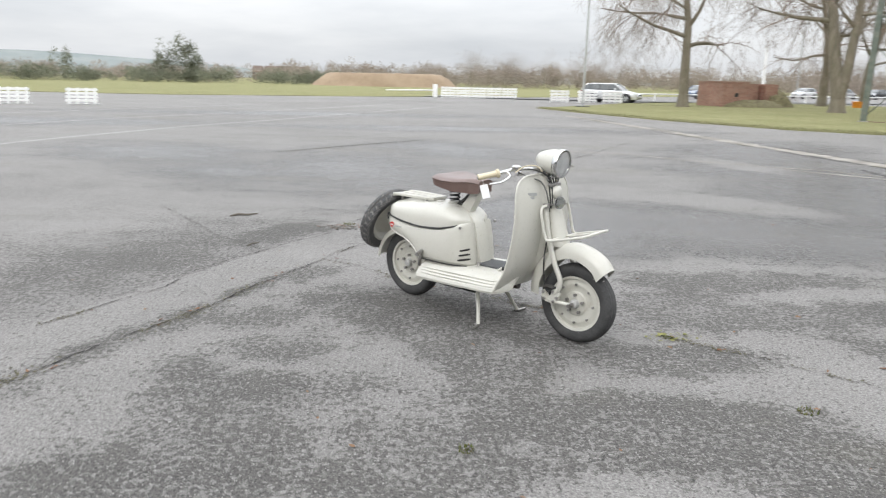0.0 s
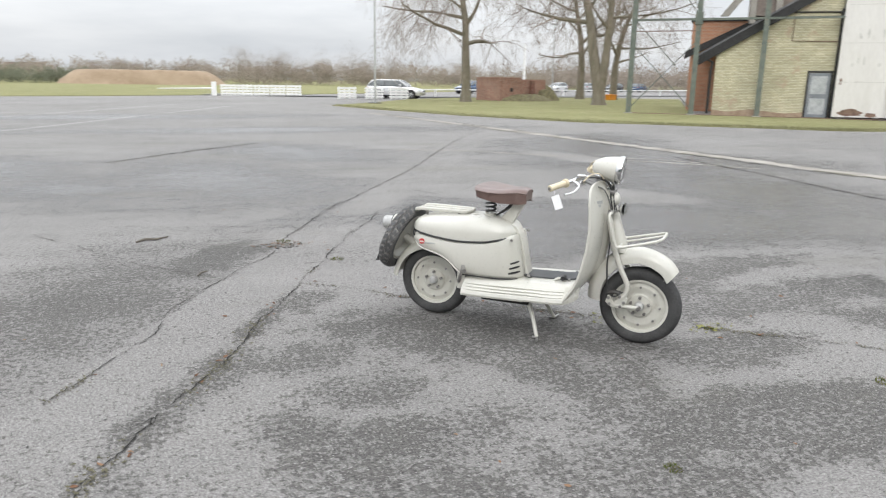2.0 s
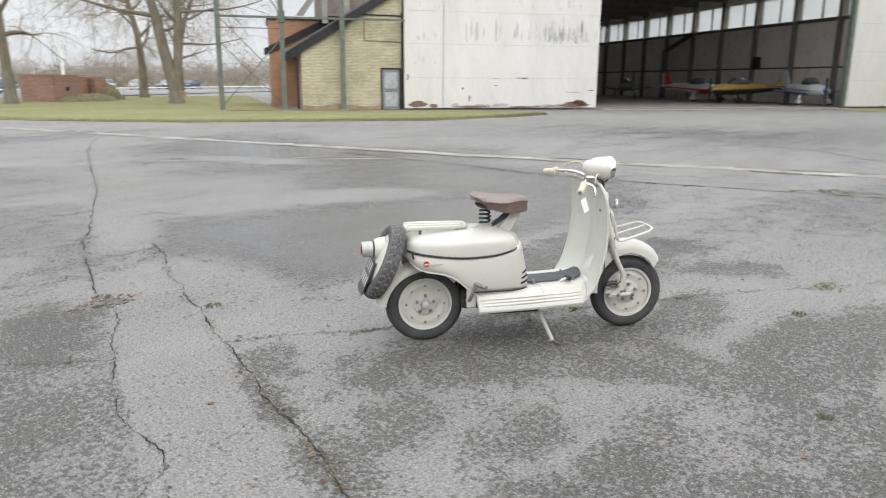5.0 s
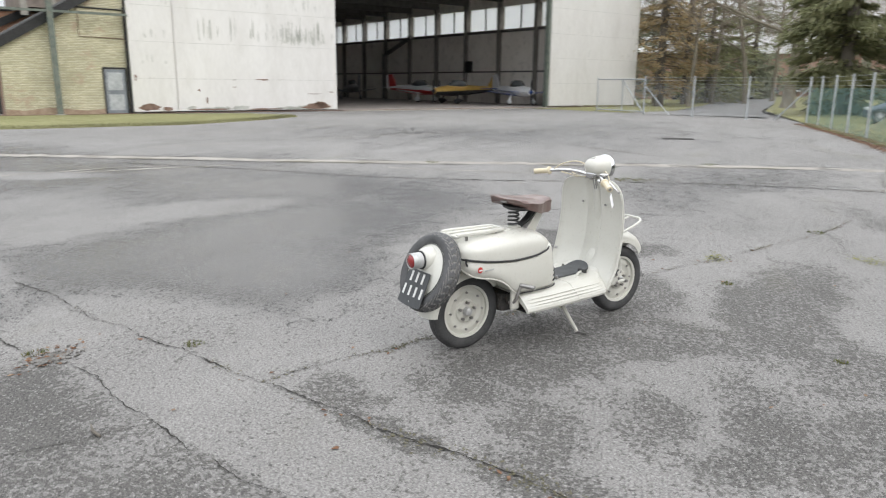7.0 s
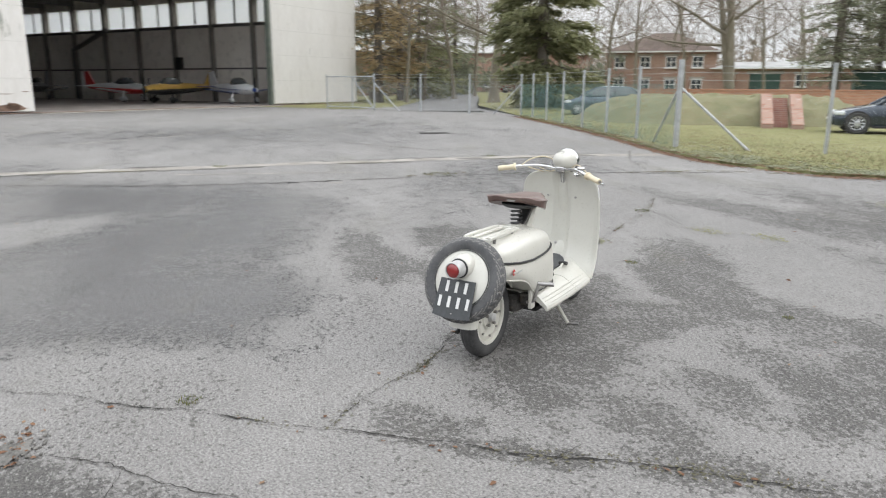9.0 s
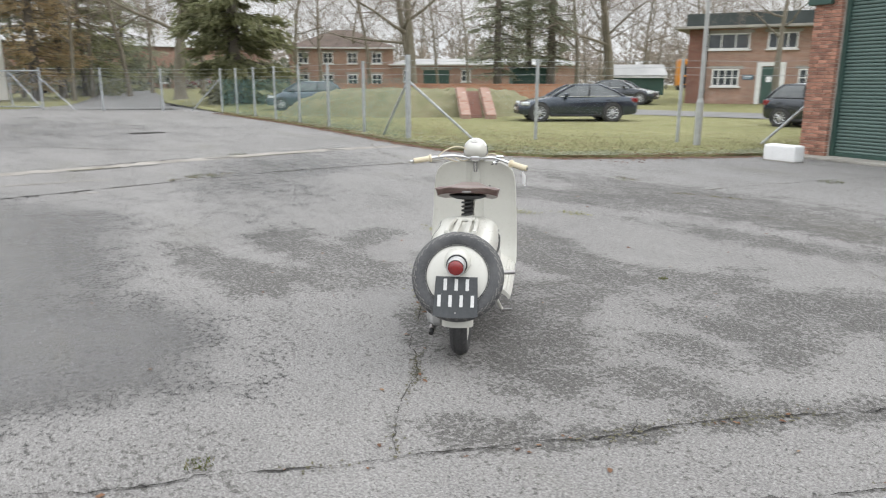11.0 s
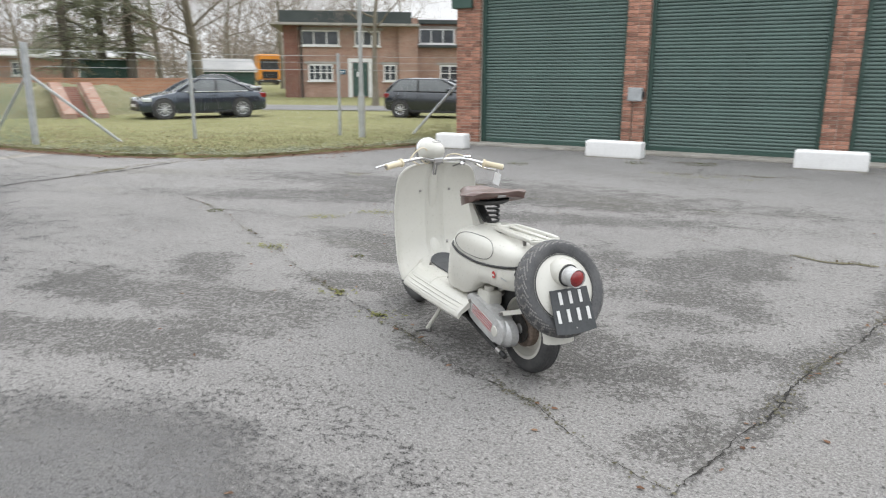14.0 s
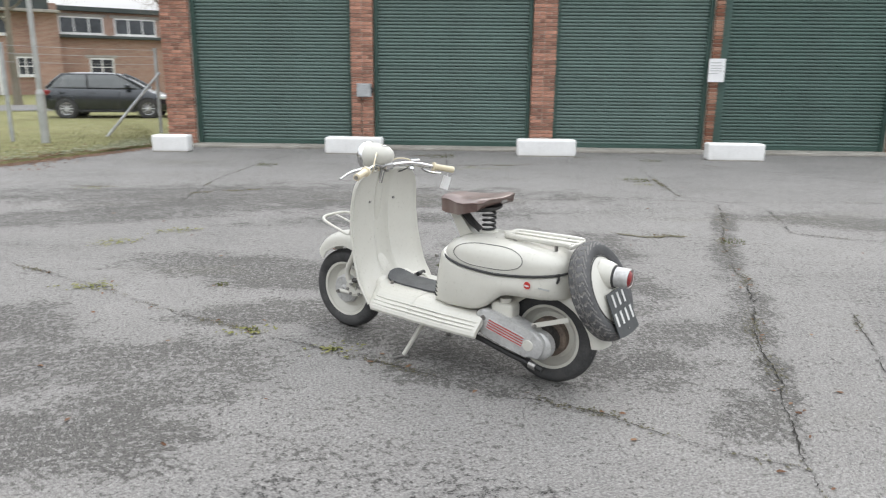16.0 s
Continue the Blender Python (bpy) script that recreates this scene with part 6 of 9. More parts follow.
rng = random.Random(110)
scrub("far_hedge", "far dark green scrub hedge along the airfield", ring_places(rng, 96, 128, 150, 165, 170, 1.5, 3.0, 1.5, 3.0), gorse_mat, 111, 260, 0.24)
scrub("far_scrub", "far brown winter scrub beyond the airfield", ring_places(rng, 60, 103, 165, 205, 330, 2.0, 4.0, 2.4, 5.6) + ring_places(rng, 103, 130, 170, 205, 130, 2, 4, 2.5, 4.2), scrub_mat, 112, 420, 0.21)
scrub("far_scrub", "far brown winter scrub behind the trees", ring_places(rng, 40, 64, 130, 180, 170, 2.0, 4.0, 2.2, 5.0), scrub_mat, 113, 380, 0.21)
scrub("far_clump", "taller grey-green tree clump in the far hedge", [(math.cos(radians(109.7 + o)) * 158, math.sin(radians(109.7 + o)) * 158, 2.6, h) for o, h in ((-0.9, 7.0), (0, 8.6), (0.9, 8.2), (1.5, 5), (-1.4, 5))], gorse_mat, 114, 900, 0.3)
scrub("far_bush", "single dark rounded bush in the far hedge", [(math.cos(radians(117.5)) * 160, math.sin(radians(117.5)) * 160, 1.9, 5.6)], gorse_mat, 115, 900, 0.3)
scrub("undergrowth", "grey-green undergrowth below the far woods", [(*at(rng.uniform(-24, 4), rng.uniform(78, 98)), rng.uniform(1.5, 3), rng.uniform(1.6, 4)) for k in range(90)], gorse_mat, 116)
scrub("undergrowth", "brown undergrowth below the far woods", [(*at(rng.uniform(-58, -20), rng.uniform(95, 125)), rng.uniform(1.5, 3.5), rng.uniform(2, 6)) for k in range(100)], scrub_mat, 117)
scrub("far_thicket", "pale brown thicket of bare trees behind the buildings", [(*at(rng.uniform(-60, 4), rng.uniform(100, 135)), rng.uniform(3, 5), rng.uniform(5, 10)) for k in range(95)], haze_mat, 118, 260, 0.30)
# blue-grey base colour carries the hill's distance haze
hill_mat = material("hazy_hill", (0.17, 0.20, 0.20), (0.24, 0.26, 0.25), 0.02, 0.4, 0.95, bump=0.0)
bm = bmesh.new()
sec = []
for k in range(40):
    b = radians(70 + k * 2)
    hgt = 8 + 26 * max(0, math.sin((k - 16) * 0.16)) + 4 * noise.noise(Vector((k * 0.3, 0, 0)))
    sec.append([(math.cos(b) * 1150, math.sin(b) * 1150, -1), (math.cos(b) * 1300, math.sin(b) * 1300, hgt), (math.cos(b) * 1700, math.sin(b) * 1700, -1)])
loft(bm, sec)
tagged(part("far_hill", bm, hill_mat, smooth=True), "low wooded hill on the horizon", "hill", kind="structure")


def heap(name, m, lx, ly, h, mat, label, category, seed, flat=0.5, lump=0.08):
    """A rounded bank of earth or turf."""
    bm = bmesh.new()
    n = 40
    grid = []
    for i in range(n + 1):
        row = []
        for j in range(n + 1):
            u, v = 2 * i / n - 1, 2 * j / n - 1
            e = max(0.0, 1 - max(abs(u) ** 2.2 + abs(v) ** 2.2, 0)) 
            z = h * min(1.0, e / (1 - flat)) ** 0.8
            p = Vector((u * lx / 2, v * ly / 2, z))
            if z > 0:
                p.z += h * lump * noise.noise(p * (3.0 / h) + Vector((seed, 0, 0)))
            row.append(bm.verts.new(p - Vector((0, 0, 0.03))))
        grid.append(row)
    for i in range(n):
        for j in range(n):
            bm.faces.new((grid[i][j], grid[i + 1][j], grid[i + 1][j + 1], grid[i][j + 1]))
    ob = part(name, bm, mat, smooth=True)
    ob.matrix_basis = m
    return tagged(ob, label, category, kind="structure")


b = radians(94.5)
heap("earth_mound", pose(math.cos(b) * 150, math.sin(b) * 150, 0, 0, 0, 4), 30, 14, 2.6, earth_mat, "long flat-topped mound of bare brown earth", "mound", 5, 0.55)


# ---- buildings ----
window_white = material("white_window_paint", (0.66, 0.66, 0.64), (0.78, 0.78, 0.76), 4, 40, 0.5, bump=0.0)
dark_pane = material("dark_window_glass", (0.03, 0.035, 0.04), (0.07, 0.08, 0.09), 2, 20, 0.1, bump=0.0, coat=0.5)
tile_roof = material("brown_roof_tiles", (0.10, 0.075, 0.062), (0.18, 0.135, 0.11), 1, 14, 0.85, bump=0.4)
lead_roof = material("dark_green_fascia", (0.035, 0.045, 0.043), (0.06, 0.072, 0.068), 1, 20, 0.7, bump=0.1)
pale_roof = material("pale_sheet_roof", (0.34, 0.34, 0.335), (0.47, 0.47, 0.46), 0.5, 10, 0.7, bump=0.1)


def window(parent, x, z, w, h, y=0.0, cols=3, rows=2, lintel=True):
    e = part("window", boxed(x, x + w, y - 0.04, y + 0.02, z, z + h), dark_pane, parent)
    for a, b2, c, d in ((x, x + w, z, z + 0.09), (x, x + w, z + h - 0.09, z + h), (x, x + 0.09, z, z + h), (x + w - 0.09, x + w, z, z + h)):
        part("frame", boxed(a, b2, y - 0.075, y - 0.041, c, d), window_white, e)
    for k in range(1, cols):
        part("glazing_bar", boxed(x + w * k / cols - 0.035, x + w * k / cols + 0.035, y - 0.07, y - 0.041, z + 0.09, z + h - 0.09), window_white, e)
    for k in range(1, rows):
        part("glazing_bar", boxed(x + 0.09, x + w - 0.09, y - 0.065, y - 0.041, z + h * k / rows - 0.03, z + h * k / rows + 0.03), window_white, e)
    if lintel:
        part("lintel", boxed(x - 0.2, x + w + 0.2, y - 0.06, y - 0.002, z + h + 0.003, z + h + 0.2, bevel=0.01), concrete, e)
        part("sill", boxed(x - 0.1, x + w + 0.1, y - 0.14, y - 0.002, z - 0.1, z - 0.003, bevel=0.01), window_white, e)
    return e


OFFICE = pose(24.9, -31.4, rise(24.9, -31.4), 0, 0, math.degrees(math.atan2(-0.47, -0.88)))
OFFICE = OFFICE @ Matrix.Diagonal((1, 1, 0.88, 1))
office = thing("brick_office", OFFICE, "two-storey red brick office with a flat dark roof", "building")
part("wall", boxed(0, 7.9, 0, 8, -0.4, 5.0), far_brick, office)
part("wing_wall", boxed(7.9, 15, 0.5, 8, -0.4, 3.6), far_brick, office)
part("upper_wing_wall", boxed(7.9, 15, 2.2, 8, 3.6, 5.4), far_brick, office)
part("stair_pier", boxed(7.1, 8.3, -0.25, 1.2, -0.4, 5.6), far_brick, office)
part("eaves_slab", boxed(-0.9, 8.4, -0.8, 8.6, 5.0, 5.17, bevel=0.02), concrete, office, "pale concrete eaves slab")
part("fascia", boxed(-0.3, 7.9, -0.35, 8.3, 5.17, 6.0, bevel=0.02), lead_roof, office, "dark green boarded fascia")
part("wing_roof", boxed(7.8, 15.4, 0.1, 8.2, 3.6, 3.78, bevel=0.02), lead_roof, office)
part("upper_wing_roof", boxed(7.8, 15.4, 1.9, 8.2, 5.4, 5.7, bevel=0.02), lead_roof, office)
part("corner_pier", boxed(-0.12, 0.75, -0.12, 0.6, -0.4, 5.0), old_brick, office)
for x, z, w, h, y, c, r in ((1.35, 1.2, 1.55, 1.15, 0, 4, 2), (0.95, 3.65, 2.4, 1.05, 0, 3, 1), (4.3, 3.65, 1.6, 1.05, 0, 3, 1), (6.1, 1.2, 0.85, 1.15, 0, 2, 2), (9.8, 1.2, 1.3, 1.15, 0.5, 2, 2), (8.6, 3.95, 2.4, 1.1, 2.2, 3, 1), (11.6, 3.95, 2.4, 1.1, 2.2, 3, 1)):
    window(office, x, z, w, h, y, c, r)
odoor = part("door", boxed(4.15, 5.1, -0.05, 0.02, 0.1, 2.5), green_paint, office, "dark green door with a small notice")
part("notice", boxed(4.4, 4.7, -0.06, -0.052, 1.5, 1.85), white_card, odoor)
for a, b2, c, d in ((3.85, 4.12, -0.1, 2.78), (5.13, 5.4, -0.1, 2.78), (4.12, 5.13, 2.53, 2.78)):
    part("door_surround", boxed(a, b2, -0.09, -0.002, c, d, bevel=0.01), window_white, office)
blue_sign = thing("wall_sign", OFFICE @ Matrix.Translation((3.1, -0.04, 1.65)), "small blue and white sign on the office wall", "sign")
part("board", boxed(0, 0.6, 0, 0.03, 0, 0.32), material("blue_sign_face", (0.03, 0.10, 0.16), (0.05, 0.14, 0.20), 4, 40, 0.5), blue_sign)
part("text_bar", boxed(0.06, 0.54, -0.006, -0.001, 0.17, 0.22), white_card, blue_sign)
part("text_bar", boxed(0.06, 0.44, -0.006, -0.001, 0.08, 0.12), white_card, blue_sign)
part("downpipe", rod(bmesh.new(), (0.95, -0.12, -0.3), (0.95, -0.12, 5.0), 0.06, sides=8), sooty, office)


def brick_house(m, length, depth, eaves, ridge, wallmat, roofmat, label, windows, hip=1.0, name="brick_house"):
    """A plain house; the front lies along local x and looks towards local y minus."""
    e = thing(name, m, label, "building")
    part("wall", boxed(0, length, 0, depth, -0.5, eaves), wallmat, e)
    bm = bmesh.new()
    o = 0.35
    low = [bm.verts.new(p) for p in ((-o, -o, eaves), (length + o, -o, eaves), (length + o, depth + o, eaves), (-o, depth + o, eaves))]
    top = [bm.verts.new((depth / 2 * hip, depth / 2, ridge)), bm.verts.new((length - depth / 2 * hip, depth / 2, ridge))]
    for f in ((0, 1, 5, 4), (2, 3, 4, 5), (1, 2, 5), (3, 0, 4), (3, 2, 1, 0)):
        bm.faces.new([(low + top)[i] for i in f])
    part("roof", bm, roofmat, e)
    part("gutter", boxed(-o, length + o, -o - 0.08, -o + 0.02, eaves - 0.12, eaves + 0.02), window_white, e)
    for x, z, w, h in windows:
        window(e, x, z, w, h, 0.0, 2, 2)
    return e


def facing(a, b):
    """Pose with local x from plan point a to b."""
    return pose(a[0], a[1], rise(*a), 0, 0, math.degrees(math.atan2(b[1] - a[1], b[0] - a[0])))


brick_house(facing((70, -24.6), (64.5, -34.0)), 11, 9, 4.5, 6.6, far_brick, tile_roof, "two-storey red brick house with a hipped roof", [(0.9 + 2.6 * k, z, 1.1, 1.15) for k in range(4) for z in (0.6, 2.85)])
low = brick_house(facing((64.5, -34.0), (52.0, -49.5)), 19.8, 8, 2.8, 3.5, far_brick, pale_roof, "long low brick outbuilding with a green garage door", [(1.2, 1.0, 0.8, 1.2), (7.5, 1.0, 1.0, 1.2), (13.0, 1.0, 1.2, 1.2), (15.5, 1.0, 1.2, 1.2)], 0.3, "brick_outbuilding")
part("garage_door", boxed(3.4, 6.2, -0.04, 0.02, 0.0, 2.2), green_paint, low)
part("lintel", boxed(3.1, 6.5, -0.06, -0.002, 2.2, 2.5), concrete, low)
brick_house(facing((88, 2), (92, -30)), 34, 12, 5.6, 8.0, far_brick, pale_roof, "pale-roofed brick hall behind the car park", [(2 + 4 * k, 1.2, 1.6, 1.6) for k in range(8)], 0.2, "brick_hall")
for k in range(5):
    bb, d = 104.6 - 0.85 * k, 420
    brick_house(facing((math.cos(radians(bb)) * d, math.sin(radians(bb)) * d), (math.cos(radians(bb - 1)) * d, math.sin(radians(bb - 1)) * d)) @ Matrix.Translation((0, 0, -0.5)), 6.0, 8, 5.4, 8.0, old_brick, tile_roof, "far red brick terraced house beyond the hedge", [(0.6, 3.2, 1.2, 1.2)], 0.1)

shed_green = material("green_boarded_shed", (0.028, 0.072, 0.058), (0.045, 0.10, 0.082), 1, 30, 0.6, bump=0.2, stretch=(0.2, 0.2, 8))
SHED = facing((37.9, -38.7), (34.9, -41.9))
shed = thing("garden_shed", SHED, "dark green boarded shed with white bargeboards", "shed")
part("wall", prism(bmesh.new(), [(0, -0.4), (4.4, -0.4), (4.4, 1.45), (2.2, 2.25), (0, 1.45)], 0, 4.4, "X"), shed_green, shed)
for a, b2 in (((-0.25, 1.40), (2.2, 2.3)), ((2.2, 2.3), (4.65, 1.40))):
    for x in (-0.16, 4.50):
        part("bargeboard", prism(bmesh.new(), [a, b2, (b2[0], b2[1] + 0.14), (a[0], a[1] + 0.14)], x, x + 0.05, "X"), window_white, shed)
    part("roof", prism(bmesh.new(), [(a[0], a[1] + 0.145), (b2[0], b2[1] + 0.145), (b2[0], b2[1] + 0.20), (a[0], a[1] + 0.20)], -0.22, 4.62, "X"), pale_roof, shed)
part("gutter", boxed(-0.2, 4.6, -0.36, -0.26, 1.40, 1.50, bevel=0.02), window_white, shed)
for k in range(14):
    part("board", boxed(0.02, 4.38, -0.014, -0.002, -0.3 + k * 0.135, -0.3 + k * 0.135 + 0.11), shed_green, shed)
SHED2 = facing((44, -33.5), (41.9, -36.5))
shed2 = thing("garden_shed", SHED2, "small dark green shed behind the brick wall", "shed")
part("wall", boxed(0, 3.4, 0, 3, -0.4, 2.2), shed_green, shed2)
part("roof", boxed(-0.15, 3.55, -0.2, 3.2, 2.2, 2.32, bevel=0.01), lead_roof, shed2)

LORRY = facing((49.5, -63.1), (47.4, -65.3))
lorry_orange = material("orange_lorry_paint", (0.62, 0.22, 0.015), (0.70, 0.28, 0.025), 2, 30, 0.35, bump=0.0, coat=0.4)
lorry = thing("lorry", LORRY, "orange lorry cab parked behind the office", "lorry")
part("cab", boxed(0, 2.6, 0, 2.2, 0.5, 3.5, bevel=0.18, segs=3), lorry_orange, lorry)
part("windscreen", boxed(0.2, 2.4, -0.03, 0.0, 1.75, 2.75, bevel=0.01), dark_pane, lorry)
part("sun_visor", boxed(0.25, 2.35, -0.2, -0.02, 2.78, 2.92, bevel=0.02), sooty, lorry)
part("grille", boxed(0.4, 2.2, -0.04, -0.003, 0.75, 1.55, bevel=0.01), sooty, lorry)
part("bumper", boxed(0.0, 2.6, -0.12, 0.1, 0.3, 0.65, bevel=0.05), sooty, lorry)
for x in (0.15, 2.1):
    part("headlight", boxed(x, x + 0.35, -0.14, -0.1, 0.45, 0.6, bevel=0.02), chrome, lorry)
for x in (0.3, 2.3):
    part("wheel", lathe(bmesh.new(), [(0.25, -0.15), (0.5, -0.14), (0.5, 0.14), (0.25, 0.15)], 24, "X", (x, 1.2, 0.48)), tyre_rubber, lorry)
part("chassis", boxed(0.5, 2.1, 2.1, 5.5, 0.55, 0.85, bevel=0.03), sooty, lorry)

# low wall, turf mound and the sloping brick piers
wall_thing = thing("garden_wall", pose(0, 0, 0), "low orange brick wall above the turf mound", "wall")
A, B = Vector((33.0, -11.4)), Vector((26.2, -24.0))
ang = math.degrees(math.atan2((B - A).y, (B - A).x))
M = pose(A.x, A.y, 0.0, 0, 0, ang)
part("wall", boxed(0, (B - A).length, -0.12, 0.12, 0.0, 1.27), orange_brick, wall_thing, m=M)
part("coping", boxed(0, (B - A).length, -0.15, 0.15, 1.27, 1.34, bevel=0.01), orange_brick, wall_thing, m=M)
dry_turf = material("rough_dry_turf", (0.135, 0.138, 0.07), (0.215, 0.20, 0.115), 1.6, 14, 0.95, bump=0.7, dirt=(0.16, 0.12, 0.07), dirt_amount=0.7)
heap("turf_mound", pose(25.9, -12.1, -0.02, 0, 0, ang), 13.0, 8.5, 1.1, dry_turf, "grassy turf mound beside the brick piers", "mound", 9, 0.35, 0.22)
peeling = brick_wall_material("peeling_white_brick", (0.44, 0.30, 0.24), (0.36, 0.17, 0.115), (0.34, 0.27, 0.22), (0.50, 0.43, 0.38))
piers = thing("brick_wing_walls", pose(0, 0, 0), "two sloping red brick wing walls with flaking white paint", "wall")
for x, y in ((20.3, -10.75), (19.65, -11.55)):
    m = pose(x, y, -0.05, 0, 0, -30)
    part("wing_wall", prism(bmesh.new(), [(0, 0), (0.5, 0), (2.6, 1.2), (2.1, 1.27), (0, 0.2)], -0.2, 0.2, "Y"), peeling, piers, m=m)
part("back_wall", prism(bmesh.new(), [(0.9, 0), (1.1, 0), (2.5, 1.1), (2.3, 1.1)], -0.80, -0.2, "Y"), old_brick, piers, m=pose(20.3, -10.75, -0.05, 0, 0, -30))


# ---- vehicles ----
# grey base stands in for sky reflection and light through the cabin
car_glass = material("dark_car_glass", (0.075, 0.085, 0.088), (0.13, 0.142, 0.146), 2, 20, 0.06, bump=0.0, coat=0.6)
black_trim = material("black_car_trim", (0.015, 0.015, 0.016), (0.03, 0.03, 0.032), 6, 40, 0.5, bump=0.0)
alloy = material("alloy_wheel", (0.52, 0.53, 0.54), (0.68, 0.69, 0.7), 6, 40, 0.35, metal=0.6, bump=0.0)
lamp_clear = material("headlamp_lens", (0.55, 0.58, 0.6), (0.75, 0.78, 0.8), 8, 60, 0.12, bump=0.0, coat=0.8)


def car_paint(name, c):
    return material(name, tuple(0.85 * v for v in c), c, 1.5, 30, 0.2, metal=0.35, bump=0.0, coat=1.0, dirt=(0.12, 0.11, 0.10), dirt_amount=0.06)


SHAPES = {
    # length, width, height, wheel radius, front axle, rear axle, bonnet stations, cabin (base front, top front, top rear, base rear)
    "saloon": (4.63, 1.81, 1.43, 0.345, 0.80, 3.61, 0.955, (1.32, 2.16, 3.12, 4.12)),
    "hatch": (3.99, 1.72, 1.46, 0.305, 0.78, 3.28, 0.98, (0.90, 1.74, 3.36, 3.88)),
    "estate": (4.77, 1.82, 1.50, 0.33, 0.90, 3.62, 1.0, (1.30, 1.98, 4.15, 4.66)),
}


def car(x, y, heading, shape, paint, label, group="parked cars", lift=0.05):
    """Local x from the nose (0) back to the tail; heading is where the nose points."""
    L, W, H, R, xf, xr, belt, (c0, c1, c2, c3) = SHAPES[shape]
    e = thing("parked_car", pose(x, y, rise(x, y) + lift, 0, 0, heading + 180) @ Matrix.Translation((-L / 2, 0, 0)), label, "car", group)
    hw = W / 2
    tail = 0.99 if shape == "saloon" else 1.0
    stations = ((0.0, 0.34, 0.56, 0.66), (0.012, 0.26, 0.64, 0.80), (0.05, 0.22, 0.72, 0.91), (0.14, 0.20, 0.82, 0.97), (c0 / L, 0.20, 0.955, 0.99), (0.45, 0.20, belt - 0.02, 1.0), (0.7, 0.20, belt, 1.0), (0.85, 0.20, belt + 0.02, 0.98), (0.95, 0.24, belt * tail, 0.94), (0.985, 0.28, belt * tail - 0.06, 0.87), (1.0, 0.36, belt * tail - 0.26, 0.78))
    sec = []
    for f, zb, zt, w in stations:
        ww = hw * w
        half = [(0.55 * ww, zb), (0.95 * ww, zb + 0.03), (ww, zb + 0.14), (ww * 1.0, zb + (zt - zb) * 0.55), (ww * 0.985, zt - 0.10), (ww * 0.93, zt - 0.03), (ww * 0.78, zt)]
        sec.append([(f * L, yy, z) for yy, z in half] + [(f * L, -yy, z) for yy, z in reversed(half)])
    body = part("body", loft(bmesh.new(), sec), paint, e, smooth=True)
    zb, zt = belt - 0.03, H
    def hoop(xa, xb, wide, z):
        w = hw * wide
        xs = [xa, xa + (xb - xa) * 0.04, xa + (xb - xa) * 0.5, xb - (xb - xa) * 0.04, xb]
        ws = [0.72, 0.95, 1.0, 0.95, 0.76]
        return [(q, w * k, z) for q, k in zip(xs, ws)] + [(q, -w * k, z) for q, k in zip(reversed(xs), reversed(ws))]
    part("cabin_glass", loft(bmesh.new(), [hoop(c0, c3, 0.93, zb), hoop(c0 + (c1 - c0) * 0.5, c3 - (c3 - c2) * 0.45, 0.86, zb + (zt - zb) * 0.52), hoop(c1 - 0.02, c2 + 0.04, 0.735, zt - 0.055)]), car_glass, e, smooth=True)
    part("roof", loft(bmesh.new(), [hoop(c1 - 0.08, c2 + 0.10, 0.755, zt - 0.075), hoop(c1 + 0.0, c2 + 0.02, 0.74, zt - 0.035), hoop(c1 + 0.35, c2 - 0.35, 0.55, zt)]), paint, e, smooth=True)
    for s in (1, -1):
        for a, b2 in ((c0 - 0.02, c1), (c3, c2)):
            part("pillar", tube(bmesh.new(), smooth_path([(a, s * hw * 0.80, zb), ((a + b2) / 2 + (0.02 if a < b2 else -0.02), s * hw * 0.79, zb + (zt - zb) * 0.52), (b2, s * hw * 0.69, zt - 0.06)], 3), 0.045, 6), paint, e)
        mid = (c1 + c2) / 2 + 0.05
        part("pillar", tube(bmesh.new(), [(mid, s * hw * 0.935, zb), (mid + 0.02, s * hw * 0.865, zb + (zt - zb) * 0.52), (mid + 0.04, s * hw * 0.745, zt - 0.06)], 0.032, 6), black_trim, e)
        part("window_trim", tube(bmesh.new(), [(c0 + 0.25, s * hw * 0.94, zb + 0.01), (mid, s * hw * 0.955, zb + 0.02), (c3 - 0.25, s * hw * 0.93, zb + 0.03)], 0.012, 5), chrome if shape == "saloon" else black_trim, e)
        part("mirror", boxed(c0 + 0.38, c0 + 0.55, s * hw * 1.12 - 0.1, s * hw * 1.12 + 0.1, zb + 0.0, zb + 0.14, bevel=0.04), paint, e)
        part("headlight", boxed(0.10, 0.42, s * hw * 0.80 - 0.16, s * hw * 0.80 + 0.12, 0.60, 0.735, bevel=0.05), lamp_clear, e)
        part("tail_light", boxed(L - 0.30, L - 0.03, s * hw * 0.80 - 0.12, s * hw * 0.80 + 0.115, 0.72, 0.90, bevel=0.04), red_glass, e)
        for q in (mid - 0.95, mid, mid + 0.85):
            part("door_seam", boxed(q - 0.006, q + 0.006, min(s * hw * 0.98, s * hw * 1.003), max(s * hw * 0.98, s * hw * 1.003), 0.36, zb - 0.10), black_trim, e)
        for q in (mid - 0.22, mid + 0.68):
            part("door_handle", boxed(q, q + 0.17, s * hw * 1.0 - 0.012, s * hw * 1.0 + 0.018, 0.80, 0.83, bevel=0.008), paint, e)
        part("sill_strip", boxed(xf + R + 0.08, xr - R - 0.08, s * hw * 0.985 - 0.03, s * hw * 0.985 + 0.02, 0.19, 0.27, bevel=0.01), black_trim, e)
